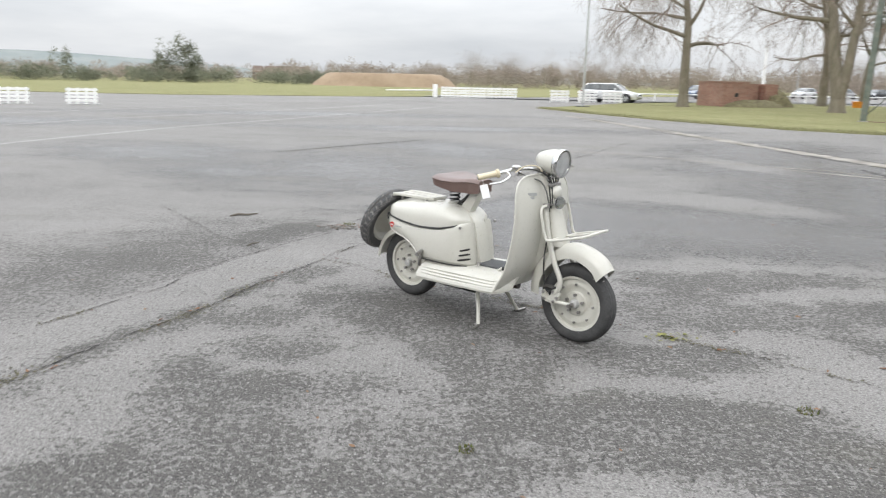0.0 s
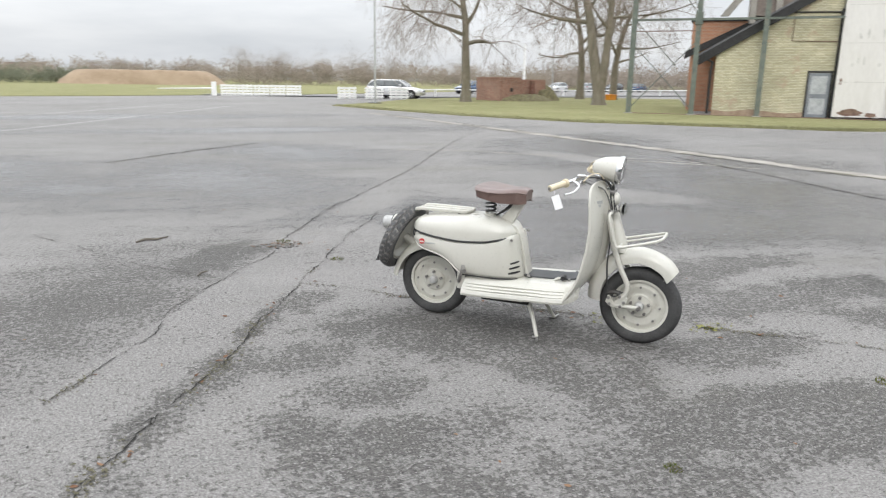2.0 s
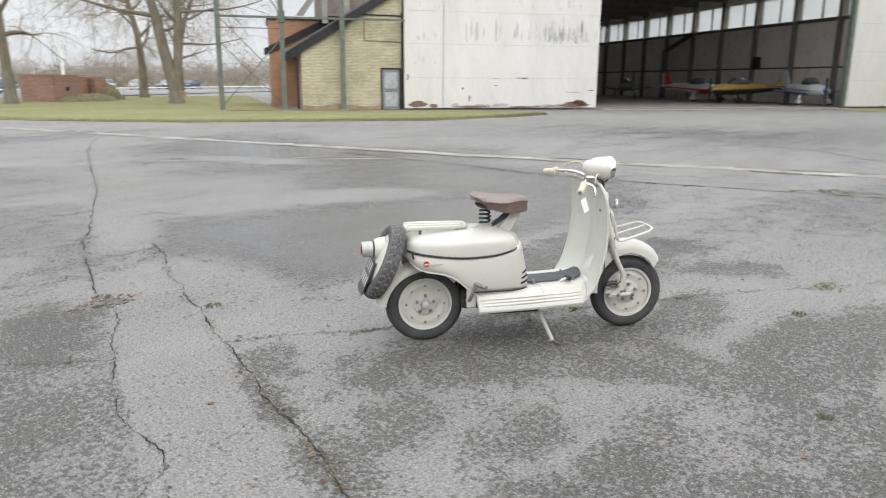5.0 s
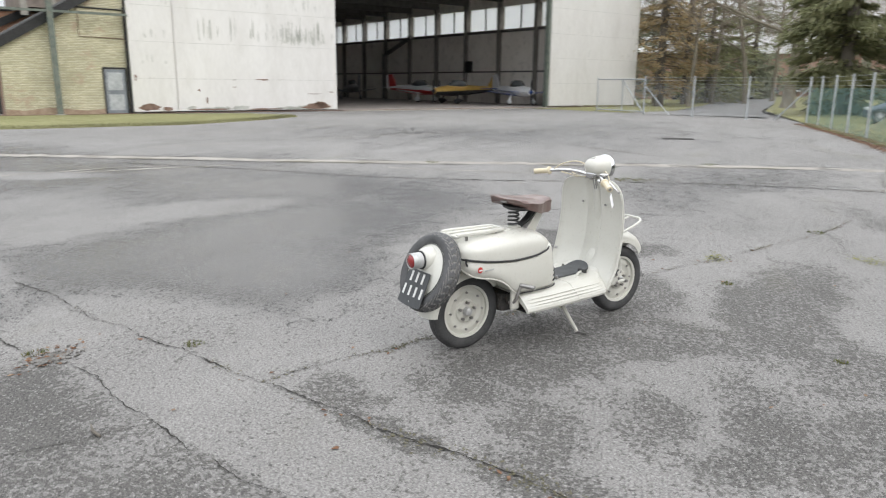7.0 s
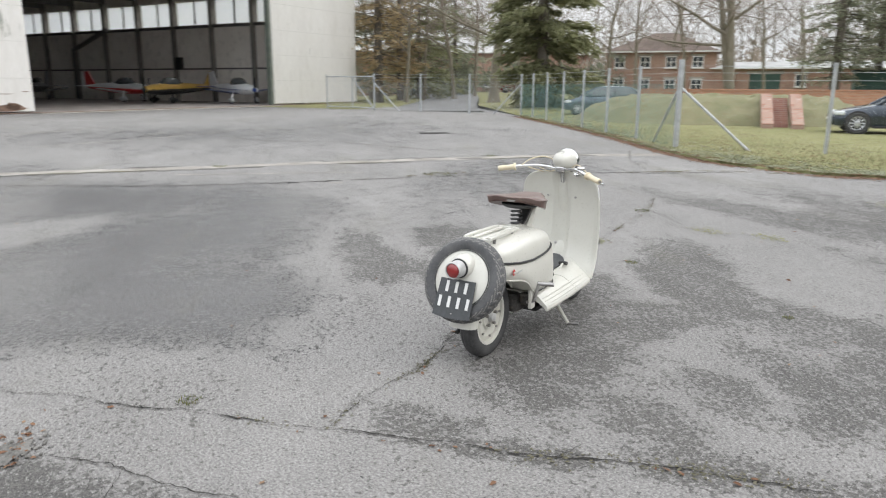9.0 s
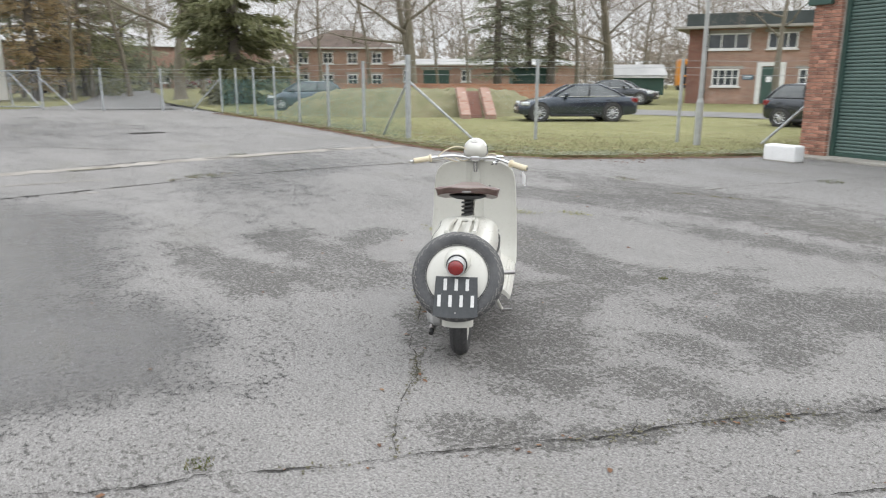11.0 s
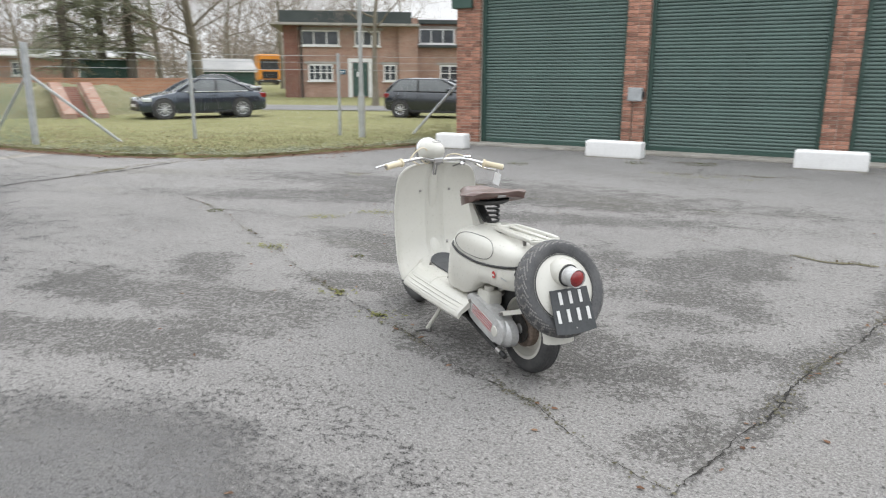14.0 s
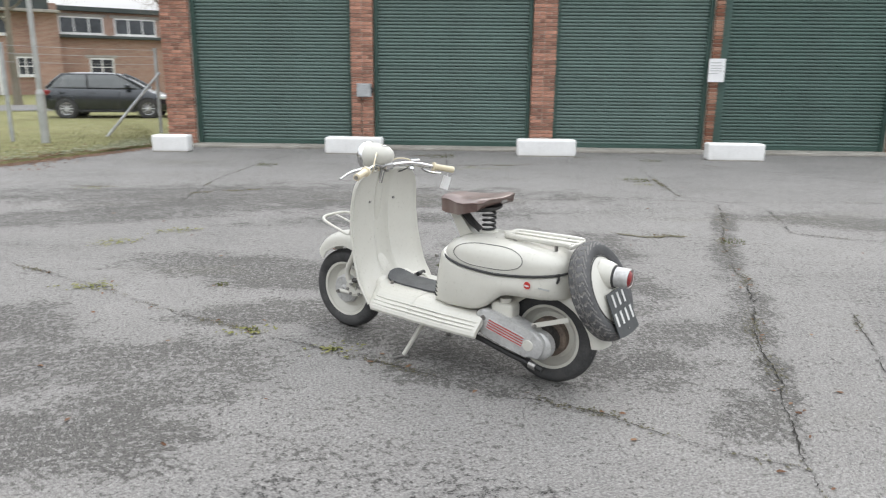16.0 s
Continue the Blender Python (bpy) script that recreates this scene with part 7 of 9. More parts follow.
        for xw in (xf, xr):
            part("wheel_arch", lathe(bmesh.new(), [(0.0, -0.11), (R + 0.055, -0.11), (R + 0.055, 0.11), (0.0, 0.11)], 28, "Y", (xw, s * (hw - 0.107), R)), black_trim, e)
            wheel = part("wheel", lathe(bmesh.new(), [(R * 0.66, -0.10), (R * 0.94, -0.105), (R, -0.07), (R, 0.07), (R * 0.94, 0.105), (R * 0.66, 0.10)], 32, "Y", (xw, s * (hw - 0.07), R), True), tyre_rubber, e)
            bm = lathe(bmesh.new(), [(R * 0.60, s * 0.06), (R * 0.68, s * 0.085), (R * 0.70, s * 0.07), (R * 0.60, s * 0.03)], 32, "Y", (xw, s * (hw - 0.055), R), True)
            for k in range(10):
                a = 2 * math.pi * k / 10
                rod(bm, (xw, s * (hw + 0.016), R), (xw + math.cos(a) * R * 0.64, s * (hw + 0.012), R + math.sin(a) * R * 0.64), 0.022, 0.016, 4)
            rod(bm, (xw, s * (hw - 0.04), R), (xw, s * (hw + 0.026), R), 0.06, 0.05, 12)
            part("rim", bm, alloy, wheel)
    part("grille", boxed(-0.012, 0.06, -hw * 0.42, hw * 0.42, 0.50, 0.63, bevel=0.02), black_trim, e)
    part("lower_grille", boxed(0.0, 0.08, -hw * 0.6, hw * 0.6, 0.28, 0.40, bevel=0.02), black_trim, e)
    part("front_plate", boxed(-0.03, -0.013, -0.26, 0.26, 0.42, 0.52), plate_white, e)
    part("rear_plate", boxed(L - 0.012, L + 0.012, -0.26, 0.26, 0.60, 0.70), material("yellow_plate", (0.62, 0.48, 0.05), (0.68, 0.54, 0.08), 4, 40, 0.5) if shape == "saloon" else plate_white, e)
    return e


blue_grey = car_paint("blue_grey_car_paint", (0.026, 0.040, 0.060))
dark_grey = car_paint("dark_grey_car_paint", (0.026, 0.033, 0.042))
slate_blue = car_paint("slate_blue_car_paint", (0.09, 0.115, 0.145))
white_car = car_paint("white_car_paint", (0.74, 0.75, 0.76))
silver_car = car_paint("silver_car_paint", (0.48, 0.49, 0.50))
mid_blue = car_paint("mid_blue_car_paint", (0.07, 0.12, 0.22))
red_car = car_paint("dark_red_car_paint", (0.22, 0.03, 0.03))
car(17.15, -13.7, 57, "saloon", blue_grey, "dark blue-grey saloon car parked on the lawn")
car(9.15, -17.7, 186, "hatch", dark_grey, "dark grey hatchback parked beside the garages")
car(32.0, -9.0, 66, "hatch", slate_blue, "slate blue hatchback behind the green mesh fence")
car(13.75, 58.8, -30, "estate", white_car, "white estate car parked beyond the barriers")
car(30.0, 84.5, 215, "estate", mid_blue, "blue estate car behind the bunker")
car(27.2, -27.8, 205, "saloon", dark_grey, "dark saloon car parked beside the office")
rng = random.Random(140)
for k in range(11):
    p = at(-4.0 - 1.15 * k, rng.uniform(88, 104))
    car(*p, 80 + rng.uniform(-10, 10) + (180 if k % 2 else 0), rng.choice(("hatch", "estate", "saloon")), rng.choice((white_car, silver_car, white_car, slate_blue, red_car)), "pale car in the far car park row", "cars in the far car park")
for k, (x, y, mat) in enumerate(((60, 108, silver_car), (66, 110, dark_grey), (73, 113, mid_blue), (52, 104, white_car))):
    car(x, y, 30 + 180 * (k % 2), "hatch", mat, "car parked far off beyond the trees", "cars beyond the trees")

# ---- barriers, bunker and poles on the far side of the apron ----
def plank_barrier(x, y, rz, w=1.45, h=0.78):
    e = thing("plank_barrier", pose(x, y, 0.0, 0, 0, rz), "white slatted wooden barrier unit on low legs", "barrier", "white plank barriers")
    for k in range(4):
        part("plank", boxed(-w / 2, w / 2, -0.05 + 0.045 * k, -0.02 + 0.045 * k, 0.12 + k * (h - 0.1) / 4, 0.12 + (k + 0.68) * (h - 0.1) / 4, bevel=0.006), barrier_white, e)
    for s in (-0.8, -0.27, 0.27, 0.8):
        part("leg", prism(bmesh.new(), [(-0.06, 0), (0.06, 0), (0.19, h), (0.12, h)], s * w / 2 - 0.03, s * w / 2 + 0.03, "X"), barrier_white, e)
    part("foot", boxed(-w / 2, w / 2, 0.22, 0.28, 0.0, 0.06, bevel=0.006), barrier_white, e)


for x, y in ((-19.9, 33.5), (-17.2, 34.5)):
    plank_barrier(x, y, 8)
for k in range(5):
    plank_barrier(0.55 + 1.34 * k, 63.8 - 0.12 * k, -5, 1.3, 0.98)
plank_barrier(9.3, 57.0, 0, 1.5, 0.95)
plank_barrier(11.4, 56.6, 0, 1.5, 0.95)
plank_barrier(13.2, 55.8, 0, 1.6, 0.95)
pole_gate = thing("pole_barrier", pose(-0.6, 64.2, 0), "white swing pole barrier on a post", "barrier")
part("post", boxed(-0.2, 0.2, -0.15, 0.15, 0, 1.15, bevel=0.03), barrier_white, pole_gate)
part("arm", rod(bmesh.new(), (0, 0, 0.62), (-4.4, 0.5, 0.55), 0.06, 0.04, 8), barrier_white, pole_gate)
mast = thing("tall_pole", pose(9.0, 46.0, 0), "tall thin grey pole at the tip of the verge", "pole")
part("pole", rod(bmesh.new(), (0, 0, 0), (0, 0, 7.6), 0.075, 0.05, 10), lamp_grey, mast)
part("cap", boxed(-0.14, 0.14, -0.14, 0.14, 7.6, 7.85, bevel=0.03), sooty, mast)
part("base_plate", rod(bmesh.new(), (0, 0, 0), (0, 0, 0.07), 0.5, 0.45, 14), sooty, mast)
tall = thing("tall_pole", pose(42, 95, 0), "tall white mast beyond the brick bunker", "pole")
part("pole", rod(bmesh.new(), (0, 0, 0), (0, 0, 6.6), 0.22, 0.18, 10), barrier_white, tall)
tall = thing("tall_pole", pose(47, 96, 0), "thin grey lamp pole beyond the brick bunker", "pole")
part("pole", rod(bmesh.new(), (0, 0, 0), (0, 0, 9.5), 0.09, 0.07, 8), lamp_grey, tall)
part("lamp_head", boxed(-0.6, 0.6, -0.2, 0.2, 9.5, 9.7, bevel=0.03), lamp_grey, tall)
ivy = material("dead_grass_and_ivy", (0.10, 0.085, 0.05), (0.22, 0.20, 0.11), 5, 40, 0.95, bump=0.8, dirt=(0.08, 0.10, 0.04), dirt_amount=0.6)
BUNKER = pose(20.4, 52.4, 0, 0, 0, 14)
bunker_brick = brick_wall_material("weathered_bunker_brick", (0.31, 0.155, 0.115), (0.42, 0.235, 0.175), (0.38, 0.30, 0.24))
bunker = thing("brick_bunker", BUNKER, "low weathered red brick bunker with a loophole", "bunker")
part("front_block", boxed(0, 2.1, 0, 3.2, 0, 1.75), bunker_brick, bunker)
part("rear_block", boxed(2.1, 5.3, 0.9, 4.5, 0, 1.7), bunker_brick, bunker)
part("roof_slab", boxed(-0.03, 2.13, -0.03, 3.23, 1.752, 1.84, bevel=0.01), bunker_brick, bunker)
# black plate on the brick stands for the opening's dark inside
part("loophole", boxed(0.95, 1.25, -0.012, 0.002, 0.75, 1.02), sooty, bunker)
part("buttress", boxed(3.6, 3.95, 0.6, 0.9, 0, 1.6), old_brick, bunker)
heap("bunker_bank", BUNKER @ Matrix.Translation((2.6, 0.4, 0)), 5.4, 3.4, 0.55, ivy, "rough grassy bank against the bunker", "bank", 14, 0.2, 0.2)
heap("bunker_bank", BUNKER @ Matrix.Translation((5.5, 1.9, 0)), 3.0, 3.6, 1.2, ivy, "grassy earth bank at the bunker's end", "bank", 15, 0.2, 0.2)
rail = thing("rail_fence", pose(0, 0, 0), "low white rail fence beside the perimeter road", "fence")
pts = [(14.5, 63.5), (19, 64.5), (24, 66.3), (29, 68.4), (36, 71.5), (44, 75), (54, 79.5), (66, 85)]
for p in pts:
    part("post", boxed(-0.06, 0.06, -0.06, 0.06, 0, 0.75, bevel=0.01), barrier_white, rail, m=pose(*p, 0))
part("rail", tube(bmesh.new(), [(*p, 0.68) for p in pts], 0.05, 6), barrier_white, rail)
chest = thing("grit_bin", pose(33.4, 57.6, 0.03, 0, 0, 20), "orange grit bin under the trees", "bin")
part("body", loft(bmesh.new(), [[(-0.4, -0.28, 0), (0.4, -0.28, 0), (0.4, 0.28, 0), (-0.4, 0.28, 0)], [(-0.45, -0.3, 0.42), (0.45, -0.3, 0.42), (0.45, 0.3, 0.42), (-0.45, 0.3, 0.42)]]), lorry_orange, chest)
part("lid", boxed(-0.48, 0.48, -0.33, 0.33, 0.42, 0.5, bevel=0.03), lorry_orange, chest)


# ---- aircraft in the hangar ----
def plane(s, y, turn, hull, trim, label, wing_mat=None, fin_mat=None, span=3.2, belly=None):
    """A light low-wing aircraft; local x points to the nose."""
    e = thing("light_aircraft", HANGAR @ pose(s, y, 0.055, 0, 0, turn), label, "aircraft", "light aircraft in the hangar")
    under = wing_mat if belly and wing_mat else hull
    def ring(x, w, z0, z1):
        return [(x, w * math.cos(a), (z0 + z1) / 2 + (z1 - z0) / 2 * math.sin(a)) for a in [2 * math.pi * k / 12 for k in range(12)]]
    part("fuselage", loft(bmesh.new(), [ring(-4.3, 0.08, 1.05, 1.3), ring(-3.2, 0.22, 0.9, 1.4), ring(-1.2, 0.48, 0.7, 1.5), ring(0.6, 0.56, 0.62, 1.5), ring(1.8, 0.5, 0.66, 1.38), ring(2.4, 0.3, 0.8, 1.2)]), hull, e, smooth=True)
    part("stripe", loft(bmesh.new(), [ring(-4.2, 0.1, 1.1, 1.2), ring(-1.2, 0.495, 0.95, 1.15), ring(0.6, 0.575, 0.9, 1.12), ring(2.0, 0.47, 0.9, 1.1)]), trim, e, smooth=True)
    if belly:
        part("belly", loft(bmesh.new(), [ring(-4.2, 0.085, 1.03, 1.17), ring(-3.2, 0.225, 0.885, 1.20), ring(-1.2, 0.49, 0.68, 1.22), ring(0.6, 0.57, 0.60, 1.24), ring(1.8, 0.51, 0.64, 1.16), ring(2.38, 0.3, 0.79, 1.06)]), belly, e, smooth=True)
    part("canopy", loft(bmesh.new(), [ring(-1.1, 0.2, 1.3, 1.5), ring(-0.4, 0.42, 1.2, 1.9), ring(0.4, 0.42, 1.2, 1.88), ring(1.0, 0.25, 1.3, 1.48)]), car_glass, e, smooth=True)
    for sgn in (1, -1):
        part("wing", loft(bmesh.new(), [[(0.9, sgn * 0.4, 0.75), (0.1, sgn * 0.4, 0.86), (-0.7, sgn * 0.4, 0.75), (0.1, sgn * 0.4, 0.66)], [(0.6, sgn * span, 1.02), (0.1, sgn * span, 1.08), (-0.45, sgn * span, 1.02), (0.1, sgn * span, 0.97)]]), wing_mat or hull, e)
        part("tailplane", loft(bmesh.new(), [[(-3.5, 0, 1.2), (-4.3, 0, 1.2), (-4.3, 0, 1.26), (-3.5, 0, 1.26)], [(-3.8, sgn * 1.35, 1.2), (-4.3, sgn * 1.35, 1.2), (-4.3, sgn * 1.35, 1.24), (-3.8, sgn * 1.35, 1.24)]]), wing_mat or hull, e)
        part("wheel_spat", loft(bmesh.new(), [[(0.75 + dx, sgn * 1.0 + 0.11 * k * math.cos(a), 0.26 + 0.2 * k * math.sin(a)) for a in [2 * math.pi * j / 10 for j in range(10)]] for dx, k in ((-0.5, 0.2), (-0.2, 0.8), (0.1, 1.0), (0.35, 0.5))]), under, e, smooth=True)
        part("wheel", lathe(bmesh.new(), [(0.05, -0.05), (0.17, -0.05), (0.17, 0.05), (0.05, 0.05)], 18, "Y", (0.8, sgn * 1.0, 0.17)), tyre_rubber, e)
        part("gear_leg", rod(bmesh.new(), (0.75, sgn * 1.0, 0.4), (0.6, sgn * 0.75, 0.85), 0.06, sides=6), under, e)
    part("fin", prism(bmesh.new(), [(-3.3, 1.25), (-4.4, 1.15), (-4.5, 2.35), (-4.05, 2.4)], -0.04, 0.04, "Y"), fin_mat or trim, e)
    part("rudder", prism(bmesh.new(), [(-4.42, 1.05), (-4.8, 1.1), (-4.85, 2.3), (-4.52, 2.35)], -0.035, 0.035, "Y"), hull, e)
    part("spinner", lathe(bmesh.new(), [(0.001, 2.75), (0.1, 2.6), (0.16, 2.4)], 14, "X", (0, 0, 1.0)), trim, e, smooth=True)
    part("propeller", boxed(2.44, 2.5, -0.06, 0.06, 0.15, 1.85, bevel=0.02), black_trim, e)
    return e


air_white = material("white_aircraft_paint", (0.72, 0.73, 0.74), (0.80, 0.81, 0.82), 2, 30, 0.3, bump=0.0, coat=0.4)
air_red = material("red_aircraft_paint", (0.48, 0.03, 0.03), (0.56, 0.05, 0.05), 2, 30, 0.3, bump=0.0, coat=0.4)
air_blue = material("blue_aircraft_paint", (0.03, 0.07, 0.26), (0.05, 0.10, 0.32), 2, 30, 0.3, bump=0.0, coat=0.4)
air_yellow = material("yellow_aircraft_paint", (0.50, 0.31, 0.07), (0.57, 0.37, 0.09), 2, 30, 0.3, bump=0.0, coat=0.4)
cover_grey = material("grey_cover_cloth", (0.22, 0.22, 0.23), (0.34, 0.34, 0.35), 2, 20, 0.85, bump=0.3)
plane(29.35, 4.6, -107, air_white, air_blue, "white and blue light aircraft with spatted wheels", air_blue, air_white, 2.45)
plane(27.3, 9.6, 183, air_yellow, black_trim, "black and yellow aerobatic light aircraft", black_trim, air_yellow, 2.6, black_trim)
plane(27.4, 15.0, -84, air_white, air_red, "white light aircraft with a dark red belly and tail", None, air_red, 2.6, air_red)
plane(26.7, 26.0, 70, cover_grey, cover_grey, "light aircraft under a grey cloth cover", span=2.4)



# ---- bricks of the garage pillars ----
brick_pieces = island_material("red_brick_pieces", (0.19, 0.085, 0.056), (0.31, 0.150, 0.098), (0.42, 0.24, 0.17), 0.9)


def brick_mesh(name, length, mat):
    bm = bmesh.new()
    box(bm, 0, length, -0.004, 0.10, 0, 0.065)
    front = [e for e in bm.edges if all(v.co.y < 0 for v in e.verts)]
    bmesh.ops.bevel(bm, geom=front, offset=0.005, segments=1, affect="EDGES")
    return finish(name, bm, mat)


def course(width, odd):
    """Lengths of the bricks in one course of a pillar."""
    if width < 0.3:
        return [width - 0.01]
    n = max(2, round(width / 0.225 - 0.1)) if odd else max(4, round(width / 0.1125))
    unit = (width + 0.0) / n
    row = [unit - 0.01] * n
    return row


brick_cache = {}
for i, (a, b) in enumerate(PILLARS):
    single = i in (0, 1, 2)
    verts, faces = [], []
    sides = [(a, b - a, False)] + ([(0.5, 0.49, True)] if i == 0 else [])
    for start, width, flank in sides:
        for k in range(int(H_SHUT / 0.075)):
            x = 0.005
            for length in course(width, k % 2):
                key = round(length, 4)
                if key not in brick_cache:
                    brick_cache[key] = brick_mesh("brick", length, brick_red)
                shift = 0.003 * noise.noise(Vector((x * 9, k * 1.7, i)))
                if flank:
                    m = pose(a, start - x, 0.05 + k * 0.075, 0, 0, -90) @ Matrix.Translation((0, shift, 0))
                else:
                    m = Matrix.Translation((start + x, shift, 0.05 + k * 0.075))
                if single:
                    ob = new("brick", brick_cache[key])
                    ob.parent = garage
                    ob.matrix_basis = m
                else:
                    n = len(verts)
                    me = brick_cache[key]
                    verts.extend([tuple(m @ v.co) for v in me.vertices])
                    faces.extend([tuple(n + q for q in p.vertices) for p in me.polygons])
                x += length + 0.01
    if verts:
        tagged(raw("bricks", verts, faces, brick_pieces, garage), kind="stuff")


# ---- the scooter ----
SCOOTER = pose(0.350, 4.268, 0, 0, 0, -41.5) @ Matrix.Diagonal((1, 1, 0.985, 1))
scooter = thing("motor_scooter", SCOOTER, "cream vintage motor scooter on its stand, brown saddle", "scooter")
X_REAR, X_FRONT = -0.683, 0.641


def tyre_mesh(tread):
    bm = bmesh.new()
    prof = [(0.158, -0.030), (0.168, -0.040), (0.188, -0.047), (0.204, -0.0475), (0.214, -0.045), (0.222, -0.040), (0.229, -0.033), (0.233, -0.026), (0.236, -0.018), (0.2375, -0.010), (0.238, -0.003)]
    prof += [(r, -o) for r, o in reversed(prof)]
    segs = 288
    if tread == "lugged":
        knots = np.linspace(0, len(prof) - 1, 64)
        prof = list(zip(np.interp(knots, range(len(prof)), [p[0] for p in prof]), np.interp(knots, range(len(prof)), [p[1] for p in prof])))
    rings = []
    for r, o in prof:
        ring = []
        for k in range(segs):
            a = 2 * math.pi * k / segs
            rr = r
            if tread == "ribbed" and r > 0.222:
                g = 1 if abs(abs(o) - 0.018) < 0.004 or abs(o) > 0.03 and k % 8 < 3 else 0
                rr = r - 0.0045 * g
            elif tread == "lugged" and r > 0.212:
                turn = k + 10 * math.sin(abs(o) * 72) + 2.5 * math.sin(abs(o) * 230) + (9 if o > 0 else 0)
                g = 1 if turn % 18 < 2.6 or abs(o) > 0.014 and (turn + 9) % 18 < 2.2 or abs(abs(o) - 0.006 - 0.002 * math.sin(k * 0.7)) < 0.0016 else 0
                rr = r - (0.0052 if r > 0.224 else 0.003) * g
            ring.append(bm.verts.new((rr * math.cos(a), o, rr * math.sin(a))))
        rings.append(ring)
    for A, B in zip(rings, rings[1:]):
        for k in range(segs):
            bm.faces.new((A[k], A[(k + 1) % segs], B[(k + 1) % segs], B[k]))
    me = finish("tyre", bm, spare_rubber if tread == "lugged" else tyre_rubber)
    me.polygons.foreach_set("use_smooth", [True] * len(me.polygons))
    me.set_sharp_from_angle(angle=radians(32))
    if tread == "lugged":
        me.materials.append(groove_dust)
        depth = np.array([math.hypot(v.co.x, v.co.z) for v in me.vertices])
        level = np.repeat([r for r, o in prof], segs) - depth
        me.polygons.foreach_set("material_index", [1 if sum(level[i] > 0.002 for i in p.vertices) >= 2 else 0 for p in me.polygons])
    return me


def studs(bm, n, ring_r, y, size, turn=0.0, length=0.012):
    for k in range(n):
        a = 2 * math.pi * k / n + turn
        c = Vector((ring_r * math.cos(a), y, ring_r * math.sin(a)))
        rod(bm, c - Vector((0, length / 2, 0)), c + Vector((0, length / 2, 0)), size, size * 0.85, 6)
    return bm


RIBBED, LUGGED = tyre_mesh("ribbed"), tyre_mesh("lugged")


def wheel(name, m, tread, label, hub=True, parent=None):
    w = part(name, lathe(bmesh.new(), [(0.150, -0.034), (0.164, -0.037), (0.166, -0.030), (0.158, -0.022), (0.155, 0.022), (0.166, 0.030), (0.164, 0.037), (0.150, 0.034), (0.146, 0.018), (0.118, -0.004), (0.118, -0.010), (0.146, -0.012)], 64, closed=True), cream, parent or scooter, label, m, True)
    t = new("tyre", tread)
    t.parent = w
    part("disc", lathe(bmesh.new(), [(0.0, -0.032), (0.034, -0.032), (0.040, -0.028), (0.066, -0.027), (0.074, -0.019), (0.092, -0.017), (0.108, -0.025), (0.124, -0.026), (0.135, -0.020), (0.150, -0.018), (0.150, 0.0), (0.12, -0.004), (0.05, 0.02), (0.0, 0.02)], 48), cream_worn, w, smooth=True)
    for k in range(8):
        part("rim_bolt", studs(bmesh.new(), 1, 0.116, -0.029, 0.0078, math.pi * k / 4), steel, w)
    if hub:
        part("hub", lathe(bmesh.new(), [(0.0, -0.062), (0.016, -0.062), (0.024, -0.056), (0.026, -0.04), (0.030, -0.032), (0.030, 0.05), (0.02, 0.062), (0.0, 0.062)], 24), cast_alloy, w, smooth=True)
        for k in range(5):
            part("wheel_nut", studs(bmesh.new(), 1, 0.054, -0.038, 0.0100, 0.3 + 0.4 * math.pi * k, 0.02), steel, w)
    return w


rear_wheel = wheel("rear_wheel", Matrix.Translation((X_REAR, 0, 0.2375)), RIBBED, "cream disc wheel with ribbed black tyre")
front_wheel = wheel("front_wheel", Matrix.Translation((X_FRONT, 0, 0.2375)), RIBBED, "cream disc wheel with black tyre, turned a little")
part("brake_drum", lathe(bmesh.new(), [(0.0, 0.05), (0.09, 0.05), (0.098, 0.042), (0.098, 0.0), (0.0, 0.0)], 32), rust_drum, rear_wheel, smooth=True)
part("sprocket", lathe(bmesh.new(), [(0.03, 0.06), (0.075, 0.06), (0.075, 0.054), (0.03, 0.054)], 40, closed=True), dark_engine, rear_wheel)
part("brake_plate", lathe(bmesh.new(), [(0.0, 0.046), (0.075, 0.046), (0.085, 0.036), (0.085, 0.0), (0.0, 0.0)], 32), cast_alloy, front_wheel, smooth=True)

# spare wheel leaning behind the body
tilt = math.atan2(0.18, 0.405)
SPARE = Matrix.Translation((-0.928, 0.0, 0.512)) @ Matrix.Rotation(tilt, 4, "Y") @ Matrix.Rotation(radians(-90), 4, "Z")
spare = wheel("spare_wheel", SPARE, LUGGED, "spare wheel with lugged tyre and cream cover disc", hub=False)
part("cover_disc", lathe(bmesh.new(), [(0.0, -0.056), (0.06, -0.055), (0.12, -0.048), (0.150, -0.038), (0.160, -0.033), (0.160, -0.028), (0.0, -0.028)], 64), cream, spare, smooth=True)
part("disc_rim", lathe(bmesh.new(), [(0.158, -0.040), (0.163, -0.038), (0.163, -0.030), (0.158, -0.030)], 64, closed=True), black_rubber, spare)
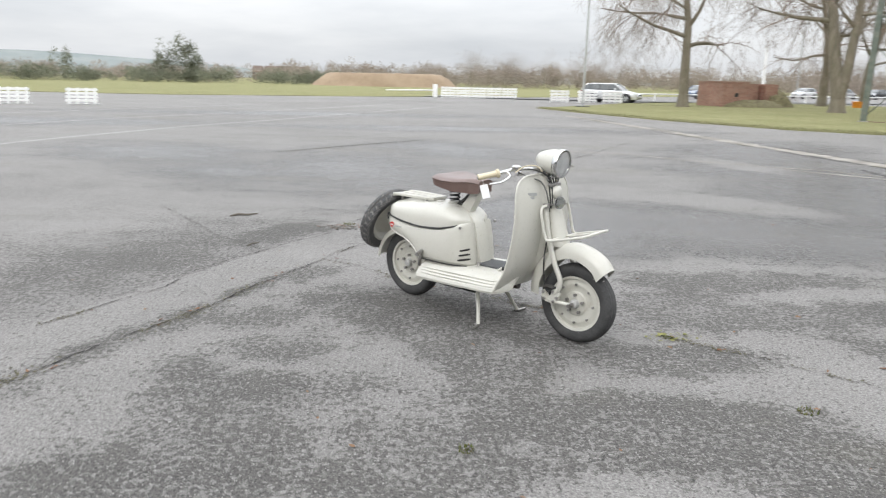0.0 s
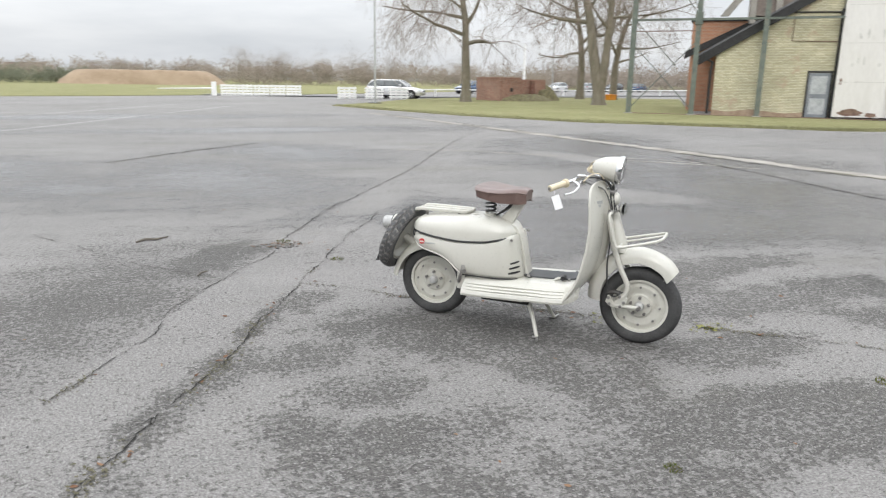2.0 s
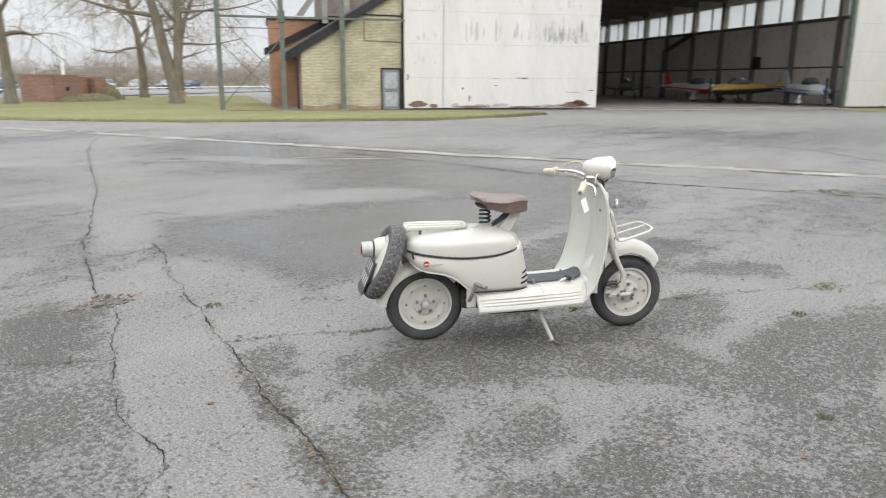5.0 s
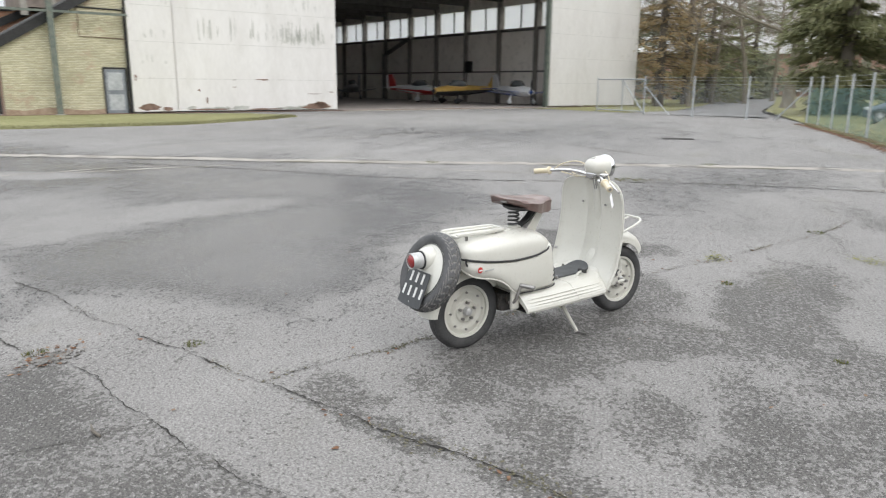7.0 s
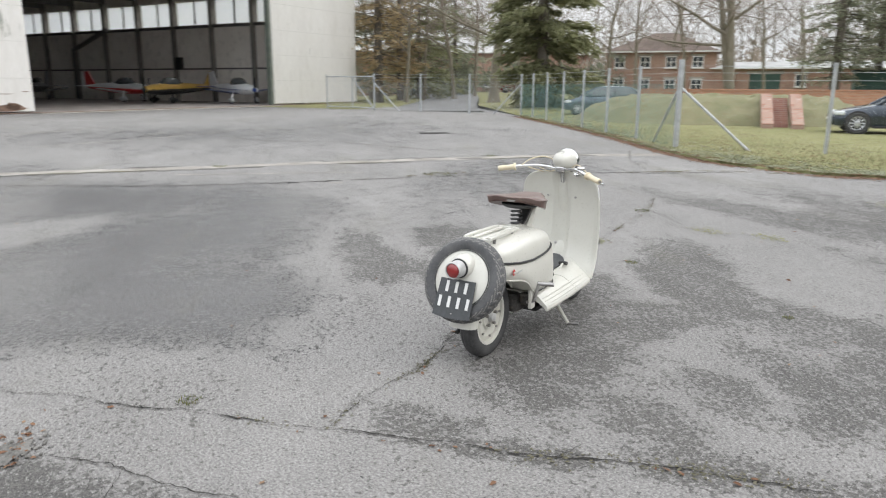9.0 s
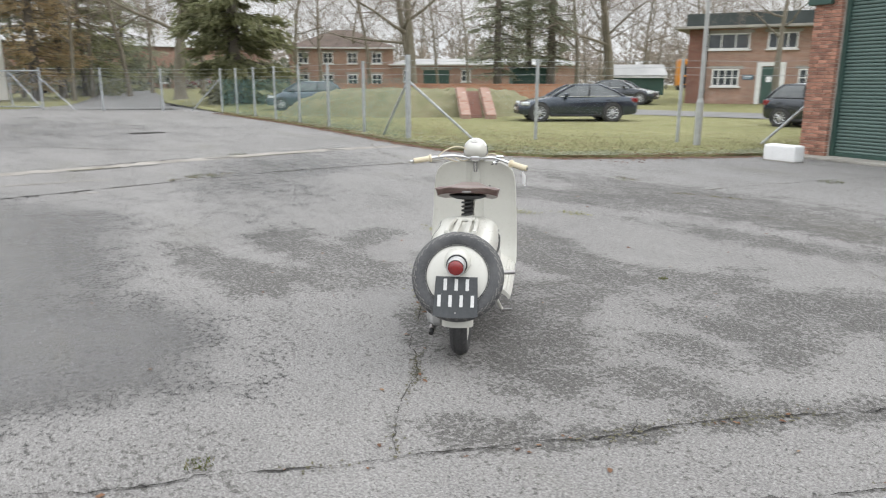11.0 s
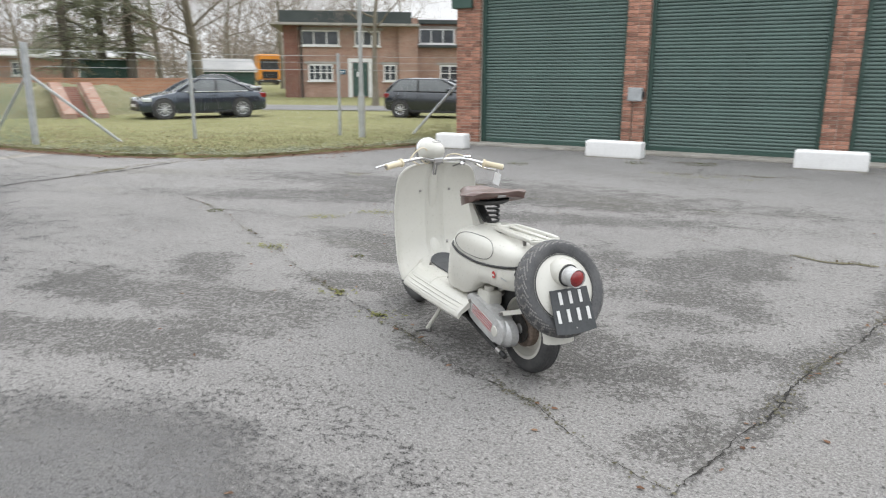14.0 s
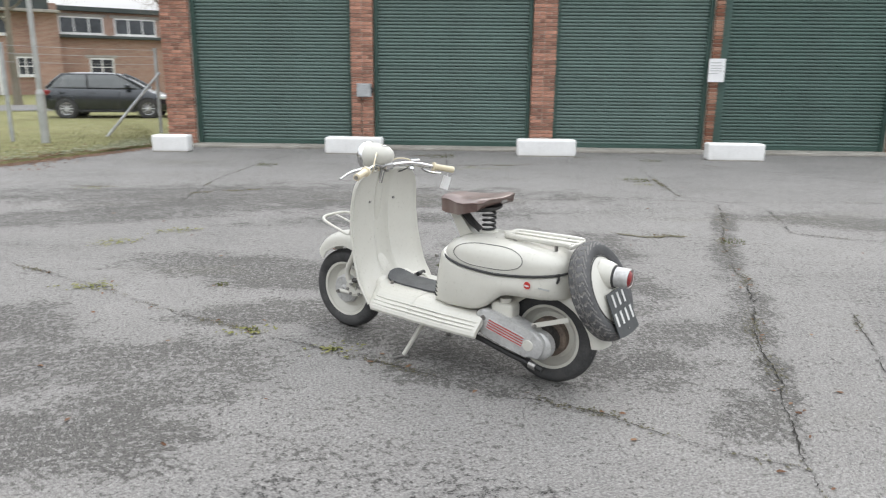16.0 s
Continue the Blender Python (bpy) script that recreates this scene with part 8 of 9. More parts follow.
# tail lamp
tail = part("tail_lamp", lathe(bmesh.new(), [(0.0, 0.0), (0.054, 0.0), (0.052, -0.012), (0.047, -0.03), (0.046, -0.05), (0.046, -0.100), (0.043, -0.106), (0.039, -0.102), (0.039, -0.090), (0.0, -0.090)], 40, "X", (-0.952, 0, 0.592)), cast_alloy, scooter, "cylindrical tail lamp", smooth=True)
part("lamp_base", lathe(bmesh.new(), [(0.0, 0.03), (0.072, 0.03), (0.066, -0.01), (0.058, -0.03), (0.052, -0.034), (0.0, -0.034)], 40, "X", (-0.952, 0, 0.592)), cream, tail, smooth=True)
part("gasket", lathe(bmesh.new(), [(0.050, -0.030), (0.0535, -0.032), (0.0535, -0.040), (0.047, -0.042)], 36, "X", (-0.952, 0, 0.592), True), black_rubber, tail)
part("lens", lathe(bmesh.new(), [(0.0388, -0.091), (0.0385, -0.102), (0.032, -0.109), (0.016, -0.114), (0.0, -0.115)], 32, "X", (-0.952, 0, 0.592)), red_glass, tail, "red glass lens", smooth=True)
# number plate with blank bars, on the lower half of the disc
plate_outline = [(-0.106, -0.010), (0.106, -0.010)] + [(x, -0.224 + 0.8 * x * x) for x in np.linspace(0.114, -0.114, 9)]
plate = part("number_plate", prism(bmesh.new(), plate_outline, -0.066, -0.062, "Y", 0.001), plate_black, spare, "black number plate with white blank bars")
for row, (n, z) in enumerate(((3, -0.082), (4, -0.166))):
    for k in range(n):
        c = (k - (n - 1) / 2) * 0.056
        part("plate_bar", boxed(c - 0.0085, c + 0.0085, -0.0685, -0.0662, z, z + 0.060), plate_white, plate)
part("plate_lamp_screw", rod(bmesh.new(), (0, -0.067, -0.197), (0, -0.07, -0.197), 0.004), steel, plate)
part("spare_bracket", tube(bmesh.new(), [(-0.80, 0, 0.44), (-0.86, 0, 0.47), (-0.91, 0, 0.505)], 0.028, 10), cream, scooter, smooth=True)


# body shells
def seam_z(s):
    return interp(s, (-0.82, -0.78, -0.62, -0.46, -0.30, -0.18, -0.12, -0.05), (0.595, 0.588, 0.565, 0.553, 0.562, 0.585, 0.606, 0.62))


ST = [-0.812, -0.806, -0.795, -0.775, -0.74, -0.70, -0.65, -0.60, -0.55, -0.50, -0.46, -0.42, -0.38, -0.33, -0.28, -0.23, -0.19, -0.155, -0.125, -0.10, -0.08, -0.066, -0.058]
rings = []
for s in ST:
    if s > -0.12:
        continue
    w = interp(s, (-0.812, -0.806, -0.795, -0.775, -0.74, -0.70, -0.60, -0.45, -0.30, -0.22, -0.17, -0.14, -0.125), (0.03, 0.075, 0.105, 0.132, 0.156, 0.168, 0.182, 0.188, 0.188, 0.180, 0.162, 0.135, 0.10))
    top = interp(s, (-0.812, -0.806, -0.795, -0.775, -0.74, -0.60, -0.40, -0.28, -0.20, -0.155, -0.125), (0.604, 0.626, 0.648, 0.666, 0.682, 0.700, 0.713, 0.711, 0.692, 0.662, 0.624))
    z0 = seam_z(s) + 0.007
    ring = []
    for k in range(25):
        a = math.pi * k / 24
        c, d = math.cos(a), math.sin(a)
        ring.append((s, w * math.copysign(abs(c) ** 0.62, c), z0 + (top - z0) * d ** 0.62))
    rings.append(ring)
cover = part("engine_cover", loft(bmesh.new(), rings), cream, scooter, "rounded cream upper body cover", smooth=True)

rubber = [(-0.80, 0.095), (-0.78, 0.13), (-0.74, 0.158), (-0.70, 0.172), (-0.60, 0.186), (-0.45, 0.193), (-0.30, 0.193), (-0.22, 0.186), (-0.17, 0.168), (-0.135, 0.13), (-0.125, 0.09)]
for sgn in (1, -1):
    pts = smooth_path([(s, sgn * w, seam_z(s) + 0.003) for s, w in rubber], 5)
    part("seam_strip", tube(bmesh.new(), pts, 0.0062, 6), black_rubber, scooter, "black rubber seam strip", smooth=True)


def lower_bottom(s, sgn):
    if sgn < 0:
        return interp(s, (-0.812, -0.79, -0.75, -0.70, -0.65, -0.60, -0.55, -0.51, -0.475, -0.44, -0.42, -0.05), (0.560, 0.530, 0.494, 0.476, 0.467, 0.456, 0.437, 0.411, 0.378, 0.349, 0.345, 0.345))
    return interp(s, (-0.81, -0.70, -0.56, -0.50, -0.46, -0.42, -0.36, -0.05), (0.470, 0.462, 0.462, 0.452, 0.425, 0.385, 0.352, 0.340))


for sgn, side in ((-1, "right"), (1, "left")):
    rings = []
    for s in ST:
        w = interp(s, (-0.812, -0.806, -0.795, -0.775, -0.74, -0.70, -0.60, -0.45, -0.30, -0.20, -0.14, -0.10, -0.08, -0.066, -0.058), (0.065, 0.085, 0.112, 0.140, 0.162, 0.176, 0.190, 0.197, 0.199, 0.195, 0.180, 0.160, 0.140, 0.115, 0.085))
        zt, zb = seam_z(s), lower_bottom(s, sgn)
        inn = 0.055
        h = zt - zb
        rd = min(0.03, h * 0.3)
        prof = [(inn, zt), (w - 0.02, zt), (w - 0.006, zt - rd * 0.3), (w, zt - rd), (w + 0.004, zt - h * 0.45), (w + 0.004, zb + h * 0.35), (w, zb + rd * 0.8), (w - 0.006, zb + rd * 0.25), (w - 0.016, zb), (inn, zb)]
        lean = 0.045 * min(max((s + 0.25) / 0.19, 0.0), 1.0)
        rings.append([(s - lean * min(max((z - 0.36) / 0.25, 0.0), 1.2), sgn * y, z) for y, z in prof])
    panel = part("side_panel", loft(bmesh.new(), rings), cream, scooter, "cream pressed-steel side panel", smooth=True)
    if sgn < 0:
        edge = smooth_path([(s, -w, lower_bottom(s, -1) + 0.002) for s, w in ((-0.79, 0.112), (-0.75, 0.150), (-0.70, 0.168), (-0.65, 0.177), (-0.60, 0.182), (-0.55, 0.186), (-0.51, 0.188), (-0.475, 0.189), (-0.44, 0.190))], 4)
        part("arch_bead", tube(bmesh.new(), edge, 0.005, 6), cream, panel, smooth=True)
        part("floor_seam", tube(bmesh.new(), smooth_path([(-0.43, -0.192, 0.3445), (-0.30, -0.196, 0.3445), (-0.20, -0.192, 0.3445), (-0.14, -0.178, 0.3445), (-0.10, -0.158, 0.3445), (-0.08, -0.140, 0.3445)], 5), 0.0042, 6), black_rubber, panel, "black rubber seam along the floorboard", smooth=True)
    # louvres at the front lower corner
    for k in range(3 if sgn < 0 else 4):
        z = 0.379 + k * 0.031 if sgn < 0 else 0.374 + k * 0.0212
        pts = []
        for q in (0.0, 0.2, 0.5, 0.8, 1.0):
            s = -0.128 + 0.008 * k + (0.060 - 0.007 * k) * q if sgn < 0 else -0.116 + 0.036 * q
            w = interp(s, (-0.30, -0.20, -0.14, -0.10, -0.08, -0.066), (0.199, 0.195, 0.180, 0.160, 0.140, 0.115)) + (0.0015 if sgn < 0 else -0.0025)
            lean = 0.045 * min(max((s + 0.25) / 0.19, 0.0), 1.0)
            pts.append((s - lean * min(max((z - 0.36) / 0.25, 0.0), 1.2), sgn * w, z + (0.011 if sgn < 0 else 0.004) * q))
        # black tube drawn as the darkness in the slot; the panel is uncut
        part("louvre", tube(bmesh.new(), pts, [0.004, 0.0068, 0.0068, 0.0068, 0.004], 6), sooty, panel, "dark louvre slot")
    # round badge and a plain lettering bar
    bm = lathe(bmesh.new(), [(0.0, sgn * 0.003), (0.0172, sgn * 0.003), (0.0182, 0.0), (0.0, 0.0)], 28, "Y", (0, 0, 0))
    bs, by = (-0.705, 0.184) if sgn < 0 else (-0.640, 0.190)
    badge = part("round_badge", bm, red_paint, panel, "small round red badge", m=Matrix.Translation((bs, sgn * by, 0.530)) @ Matrix.Rotation(sgn * radians(-7), 4, "Z"))
    part("badge_mark", boxed(-0.013, 0.013, min(0, sgn * 0.0042), max(0, sgn * 0.0042), -0.005, 0.003), plate_white, badge)
    bm = boxed(-0.048, 0.048, min(0, sgn * 0.0015), max(0, sgn * 0.0015), -0.004, 0.004)
    part("lettering_bar", bm, lamp_grey, panel, "faded grey lettering bar", m=Matrix.Translation((-0.632, -0.1915, 0.525) if sgn < 0 else (-0.706, 0.181, 0.524)) @ Matrix.Rotation(sgn * radians(-6), 4, "Z"))
    clip = part("cover_clip", tube(bmesh.new(), [(-0.775, sgn * 0.146, 0.60), (-0.78, sgn * 0.148, 0.575), (-0.772, sgn * 0.152, 0.555)], 0.006, 6), black_rubber, panel)
    part("panel_screw", rod(bmesh.new(), (-0.118, sgn * 0.170, 0.592), (-0.112, sgn * 0.182, 0.592), 0.009, sides=10), steel, panel)
# oval hatch on the left of the cover
loop = []
for k in range(40):
    a = 2 * math.pi * k / 40
    s, z = -0.412 + 0.192 * math.copysign(abs(math.cos(a)) ** 0.7, math.cos(a)), 0.632 + 0.054 * math.sin(a)
    w = interp(s, (-0.60, -0.45, -0.30, -0.22, -0.17), (0.182, 0.188, 0.188, 0.180, 0.162))
    z0, top = seam_z(s) + 0.007, interp(s, (-0.60, -0.40, -0.28, -0.20, -0.155), (0.700, 0.713, 0.711, 0.692, 0.662))
    q = min(max((z - z0) / (top - z0), 0.02), 0.98)
    d = q ** (1 / 0.62)
    loop.append((s, w * (max(1 - d * d, 0) ** 0.5) ** 0.62 + 0.001, z))
# thin grey bead draws the hatch's shadowed gap; none is cut
part("hatch_edge", tube(bmesh.new(), loop, 0.0019, 5, True), gap_grey, cover, "oval hatch outline")

# front spine and saddle bracket
part("spine", prism(bmesh.new(), [(-0.16, 0.67), (-0.125, 0.655), (-0.095, 0.60), (-0.065, 0.48), (-0.035, 0.345), (-0.11, 0.345), (-0.15, 0.5)], -0.052, 0.052, "Y", 0.012), cream, scooter, smooth=True)
part("saddle_bracket", prism(bmesh.new(), [(-0.275, 0.662), (-0.165, 0.66), (-0.085, 0.805), (-0.148, 0.812), (-0.19, 0.735)], -0.032, 0.032, "Y", 0.008), cream, scooter, smooth=True)
part("seat_arm", prism(bmesh.new(), [(-0.128, 0.818), (-0.150, 0.795), (-0.205, 0.742), (-0.285, 0.694), (-0.290, 0.702), (-0.214, 0.754), (-0.165, 0.804), (-0.150, 0.820)], -0.024, 0.024, "Y", 0.002), black_rubber, scooter, "flat dark steel saddle arm")
coil = [(-0.312 + 0.031 * math.cos(a), 0.031 * math.sin(a), 0.720 + 0.100 * a / (8.2 * math.pi)) for a in np.linspace(0, 8.2 * math.pi, 110)]
part("saddle_spring", tube(bmesh.new(), coil, 0.0062, 6), black_rubber, scooter, "black coil spring", smooth=True)
part("spring_cup", lathe(bmesh.new(), [(0, 0.0), (0.045, 0.0), (0.048, 0.012), (0.03, 0.02), (0, 0.02)], 24, "Z", (-0.312, 0, 0.704)), cream, scooter, smooth=True)
part("fuel_cap", lathe(bmesh.new(), [(0, 0.0), (0.024, 0.0), (0.024, 0.014), (0.018, 0.018), (0, 0.018)], 20, "Z", (-0.395, -0.045, 0.700)), cream, scooter, smooth=True)
# saddle
bm = bmesh.new()
N, Mv = 20, 16
def saddle_w(u):
    return interp(u, (0, 0.04, 0.12, 0.3, 0.5, 0.65, 0.8, 0.92, 1.0), (0.150, 0.180, 0.190, 0.180, 0.150, 0.115, 0.090, 0.080, 0.068))
grid_t, grid_b = [], []
for i in range(N + 1):
    u = i / N
    s = -0.392 + u * 0.325
    w = saddle_w(u)
    zc = interp(u, (0, 0.1, 0.3, 0.55, 0.8, 0.93, 1.0), (0.898, 0.900, 0.892, 0.888, 0.894, 0.893, 0.886))
    rt, rb = [], []
    for j in range(Mv + 1):
        v = 2 * j / Mv - 1
        back = 0.028 * (v * v) * (1 - u)
        e = abs(v) ** 5
        rt.append(bm.verts.new((s + back, v * w, zc + 0.010 * abs(v) ** 1.5 * (1 - u) - 0.020 * e)))
        zb = interp(u, (0, 0.12, 0.5, 0.85, 1.0), (0.862, 0.850, 0.818, 0.808, 0.813))
        rb.append(bm.verts.new((s + back + (0.02 if i == 0 else 0), v * w * (0.97 - 0.03 * (1 - u)), zb + 0.010 - 0.020 * abs(v) ** 3)))
    grid_t.append(rt)
    grid_b.append(rb)
for G in (grid_t, grid_b):
    for i in range(N):
        for j in range(Mv):
            bm.faces.new((G[i][j], G[i][j + 1], G[i + 1][j + 1], G[i + 1][j]))
rim_t = grid_t[0] + [r[-1] for r in grid_t[1:]] + grid_t[-1][-2::-1] + [r[0] for r in grid_t[-2:0:-1]]
rim_b = grid_b[0] + [r[-1] for r in grid_b[1:]] + grid_b[-1][-2::-1] + [r[0] for r in grid_b[-2:0:-1]]
for k in range(len(rim_t)):
    bm.faces.new((rim_t[k], rim_b[k], rim_b[(k + 1) % len(rim_b)], rim_t[(k + 1) % len(rim_t)]))
saddle_top_path = [v.co.copy() for v in rim_t]
saddle = part("saddle", bm, leather, scooter, "worn brown leather saddle", smooth=True)
part("piping", tube(bmesh.new(), [p + Vector((0, 0, -0.004)) for p in saddle_top_path], 0.0045, 6, True), leather, saddle, smooth=True)
part("saddle_pan", loft(bmesh.new(), [[(-0.255 + r * 0.115 * math.cos(a), r * 0.118 * math.sin(a), z) for a in np.linspace(0, 2 * math.pi, 24, endpoint=False)] for r, z in ((1.0, 0.846), (0.97, 0.834), (0.78, 0.822), (0.45, 0.814))]), black_rubber, saddle, "dark saddle underside", smooth=True)
part("maker_tag", boxed(-0.397, -0.390, -0.026, 0.026, 0.870, 0.882, bevel=0.002), steel, saddle, "small metal tag")

# rear rack
RZ = 0.722
outer = smooth_path([(-0.80, -0.07, RZ - 0.01), (-0.80, 0.07, RZ - 0.01), (-0.77, 0.085, RZ), (-0.60, 0.083, RZ), (-0.46, 0.072, RZ), (-0.435, 0.05, RZ), (-0.43, 0, RZ), (-0.435, -0.05, RZ), (-0.46, -0.072, RZ), (-0.60, -0.083, RZ), (-0.77, -0.085, RZ)], 6, True)
def flat_band(bm, loop, inner, thick):
    centre = sum((Vector(p) for p in loop), Vector()) / len(loop)
    n, cols = len(loop), []
    for k, p in enumerate(loop):
        p = Vector(p)
        run = (Vector(loop[(k + 1) % n]) - Vector(loop[k - 1])).normalized()
        side = run.cross(Vector((0, 0, 1)))
        side = side if side.dot(centre - p) > 0 else -side
        cols.append([bm.verts.new(p + side * q + Vector((0, 0, z))) for q, z in ((0, -thick * 0.3), (0, thick * 0.3), (inner * 0.15, thick * 0.5), (inner * 0.85, thick * 0.45), (inner, thick * 0.2), (inner, -thick * 0.4), (inner * 0.5, -thick * 0.15), (inner * 0.15, -thick * 0.5))])
    for k in range(n):
        A, B = cols[k], cols[(k + 1) % n]
        for j in range(8):
            bm.faces.new((A[j], A[(j + 1) % 8], B[(j + 1) % 8], B[j]))
    return bm


rack = part("luggage_rack", flat_band(bmesh.new(), outer, 0.022, 0.020), cream, scooter, "cream pressed rear rack", smooth=True)
for y in (-0.03, 0.03):
    part("rack_bar", boxed(-0.795, -0.435, y - 0.013, y + 0.013, RZ - 0.008, RZ + 0.003, bevel=0.004), cream, rack)
for s, y in ((-0.72, 0.07), (-0.72, -0.07), (-0.50, 0.066), (-0.50, -0.066)):
    part("rack_foot", rod(bmesh.new(), (s, y, RZ), (s, y * 0.95, 0.685), 0.009), steel, rack)

# rear mudguard
def mudguard(centre, arcs, half, drop, name, label):
    rings = []
    for a, r in arcs:
        a = radians(a)
        er, c = Vector((math.cos(a), 0, math.sin(a))), Vector((centre[0], 0, centre[1]))
        ring = []
        for k in range(13):
            t = math.pi * k / 12
            y, q = half * math.cos(t), math.sin(t) ** 0.7
            ring.append(c + er * (r - drop * (1 - q)) + Vector((0, y, 0)))
        for k in range(12, -1, -1):
            t = math.pi * k / 12
            y, q = (half - 0.004) * math.cos(t), math.sin(t) ** 0.7
            ring.append(c + er * (r - 0.004 - (drop - 0.002) * (1 - q)) + Vector((0, y, 0)))
        rings.append(ring)
    return part(name, loft(bmesh.new(), rings), cream, scooter, label, smooth=True)


mudguard((X_REAR, 0.2375), [(a, r) for a, r in zip(np.linspace(178, 40, 24), np.interp(np.linspace(0, 1, 24), (0, 0.15, 0.4, 1), (0.300, 0.292, 0.280, 0.272)))], 0.083, 0.055, "rear_mudguard", "cream rear mudguard")
front_guard = mudguard((X_FRONT, 0.2375), [(a, r) for a, r in zip(np.linspace(49, 176, 34), np.interp(np.linspace(0, 1, 34), (0, 0.1, 0.35, 0.55, 0.8, 1), (0.308, 0.330, 0.358, 0.354, 0.332, 0.312)))], 0.074, 0.085, "front_mudguard", "cream deep front mudguard")
part("guard_rivets", studs(bmesh.new(), 2, 0.03, 0.0, 0.004), steel, front_guard, m=Matrix.Translation((0.80, -0.066, 0.42)))

# floorboard with ribbed edges
deck_sec = [(0.0, 0.350), (0.165, 0.350), (0.186, 0.346), (0.206, 0.337), (0.222, 0.326), (0.234, 0.3145), (0.242, 0.3095), (0.254, 0.300), (0.262, 0.294), (0.272, 0.285), (0.279, 0.278), (0.285, 0.262), (0.281, 0.249), (0.273, 0.249), (0.260, 0.268), (0.16, 0.325), (0.0, 0.325)]
rings = []
for s in (-0.405, -0.40, -0.30, -0.15, -0.002, 0.0, 0.10, 0.18, 0.235, 0.27, 0.29, 0.31):
    k = interp(s, (-0.405, -0.36, 0.0, 0.235, 0.27, 0.29, 0.31), (0.93, 0.955, 1.0, 1.01, 0.90, 0.76, 0.68))
    dz = interp(s, (-0.4, 0.0, 0.15, 0.25, 0.29, 0.31), (-0.014, 0.0, 0.004, 0.012, 0.022, 0.038)) - (0.003 if s < 0 else 0.0)
    ring = [(s, y * k, z + dz) for y, z in deck_sec]
    ring += [(s, -y * k, z + dz) for y, z in deck_sec[-2:0:-1]]
    rings.append(ring)
floorboard = part("floorboard", loft(bmesh.new(), rings), cream, scooter, "cream floorboard with pressed ribs")
for sgn in (1, -1):
    for y, z in ((0.236, 0.3165), (0.255, 0.3025), (0.272, 0.2885)):
        part("tread_rib", tube(bmesh.new(), [(-0.39, sgn * y * 0.948, z - 0.015), (-0.2, sgn * y * 0.978, z - 0.009), (0.02, sgn * y, z + 0.001), (0.16, sgn * y * 1.005, z + 0.004), (0.235, sgn * y * 1.01, z + 0.011)], [0.0015, 0.0042, 0.0048, 0.0042, 0.0015], 6), cream, floorboard, smooth=True)
bm = bmesh.new()
prev = None
mat_path = [(-0.075, 0.052), (-0.05, 0.075), (0.0, 0.085), (0.10, 0.085), (0.18, 0.085), (0.235, 0.087), (0.258, 0.088), (0.276, 0.082), (0.290, 0.068), (0.299, 0.045), (0.303, 0.015)]
mat_z = [0.354, 0.354, 0.354, 0.357, 0.360, 0.366, 0.371, 0.379, 0.390, 0.401, 0.406]
top, bot = [], []
for (s, w), z in zip(mat_path, mat_z):
    top.append([bm.verts.new((s, y, z + 0.006)) for y in (-w, -w * 0.5, 0, w * 0.5, w)])
    bot.append([bm.verts.new((s + 0.003, y, z - 0.004)) for y in (-w, -w * 0.5, 0, w * 0.5, w)])
for i in range(len(top) - 1):
    for j in range(4):
        bm.faces.new((top[i][j], top[i][j + 1], top[i + 1][j + 1], top[i + 1][j]))
        bm.faces.new((bot[i][j], bot[i + 1][j], bot[i + 1][j + 1], bot[i][j + 1]))
    for j in (0, 4):
        bm.faces.new((top[i][j], top[i + 1][j], bot[i + 1][j], bot[i][j]))
for i in (0, -1):
    for j in range(4):
        bm.faces.new((top[i][j], bot[i][j], bot[i][j + 1], top[i][j + 1]))
part("rubber_mat", bm, mat_grey, floorboard, "dark grey rubber foot mat", smooth=True)
for p in ((0.235, -0.105), (-0.02, -0.1), (0.235, 0.105)):
    part("mat_stud", rod(bmesh.new(), (p[0], p[1], 0.355), (p[0] - 0.004, p[1], 0.375), 0.011, 0.007, 10), steel, floorboard)
pedal = part("brake_pedal", tube(bmesh.new(), [(0.13, -0.11, 0.348), (0.165, -0.11, 0.372), (0.20, -0.108, 0.378)], 0.008, 8), cream, scooter, "cream brake pedal", smooth=True)
part("pedal_rubber", rod(bmesh.new(), (0.197, -0.135, 0.380), (0.197, -0.08, 0.380), 0.013, sides=10), black_rubber, pedal)



# leg shield
def shield_half(z):
    return interp(z, (0.28, 0.34, 0.42, 0.60, 0.78, 0.86, 0.905, 0.935, 0.955, 0.966, 0.970), (0.285, 0.288, 0.286, 0.280, 0.272, 0.264, 0.250, 0.228, 0.198, 0.160, 0.11))


def shield_s(z, y):
    e = interp(z, (0.28, 0.33, 0.38, 0.42, 0.50, 0.60, 0.72, 0.80, 0.88, 0.97), (0.245, 0.275, 0.306, 0.322, 0.343, 0.360, 0.366, 0.360, 0.345, 0.318))
    t = abs(y) / 0.28
    bow = 0.036 * (1 - t ** 2.2)
    chan = 0.030 * max(0.0, 1 - (abs(y) / 0.062) ** 2) ** 0.8 if abs(y) < 0.062 else 0.0
    lip = -0.010 * max(0, (t - 0.9) / 0.1)
    fade = interp(z, (0.28, 0.36, 0.46), (0.25, 0.45, 1.0))
    return e + (bow + chan) * fade + lip


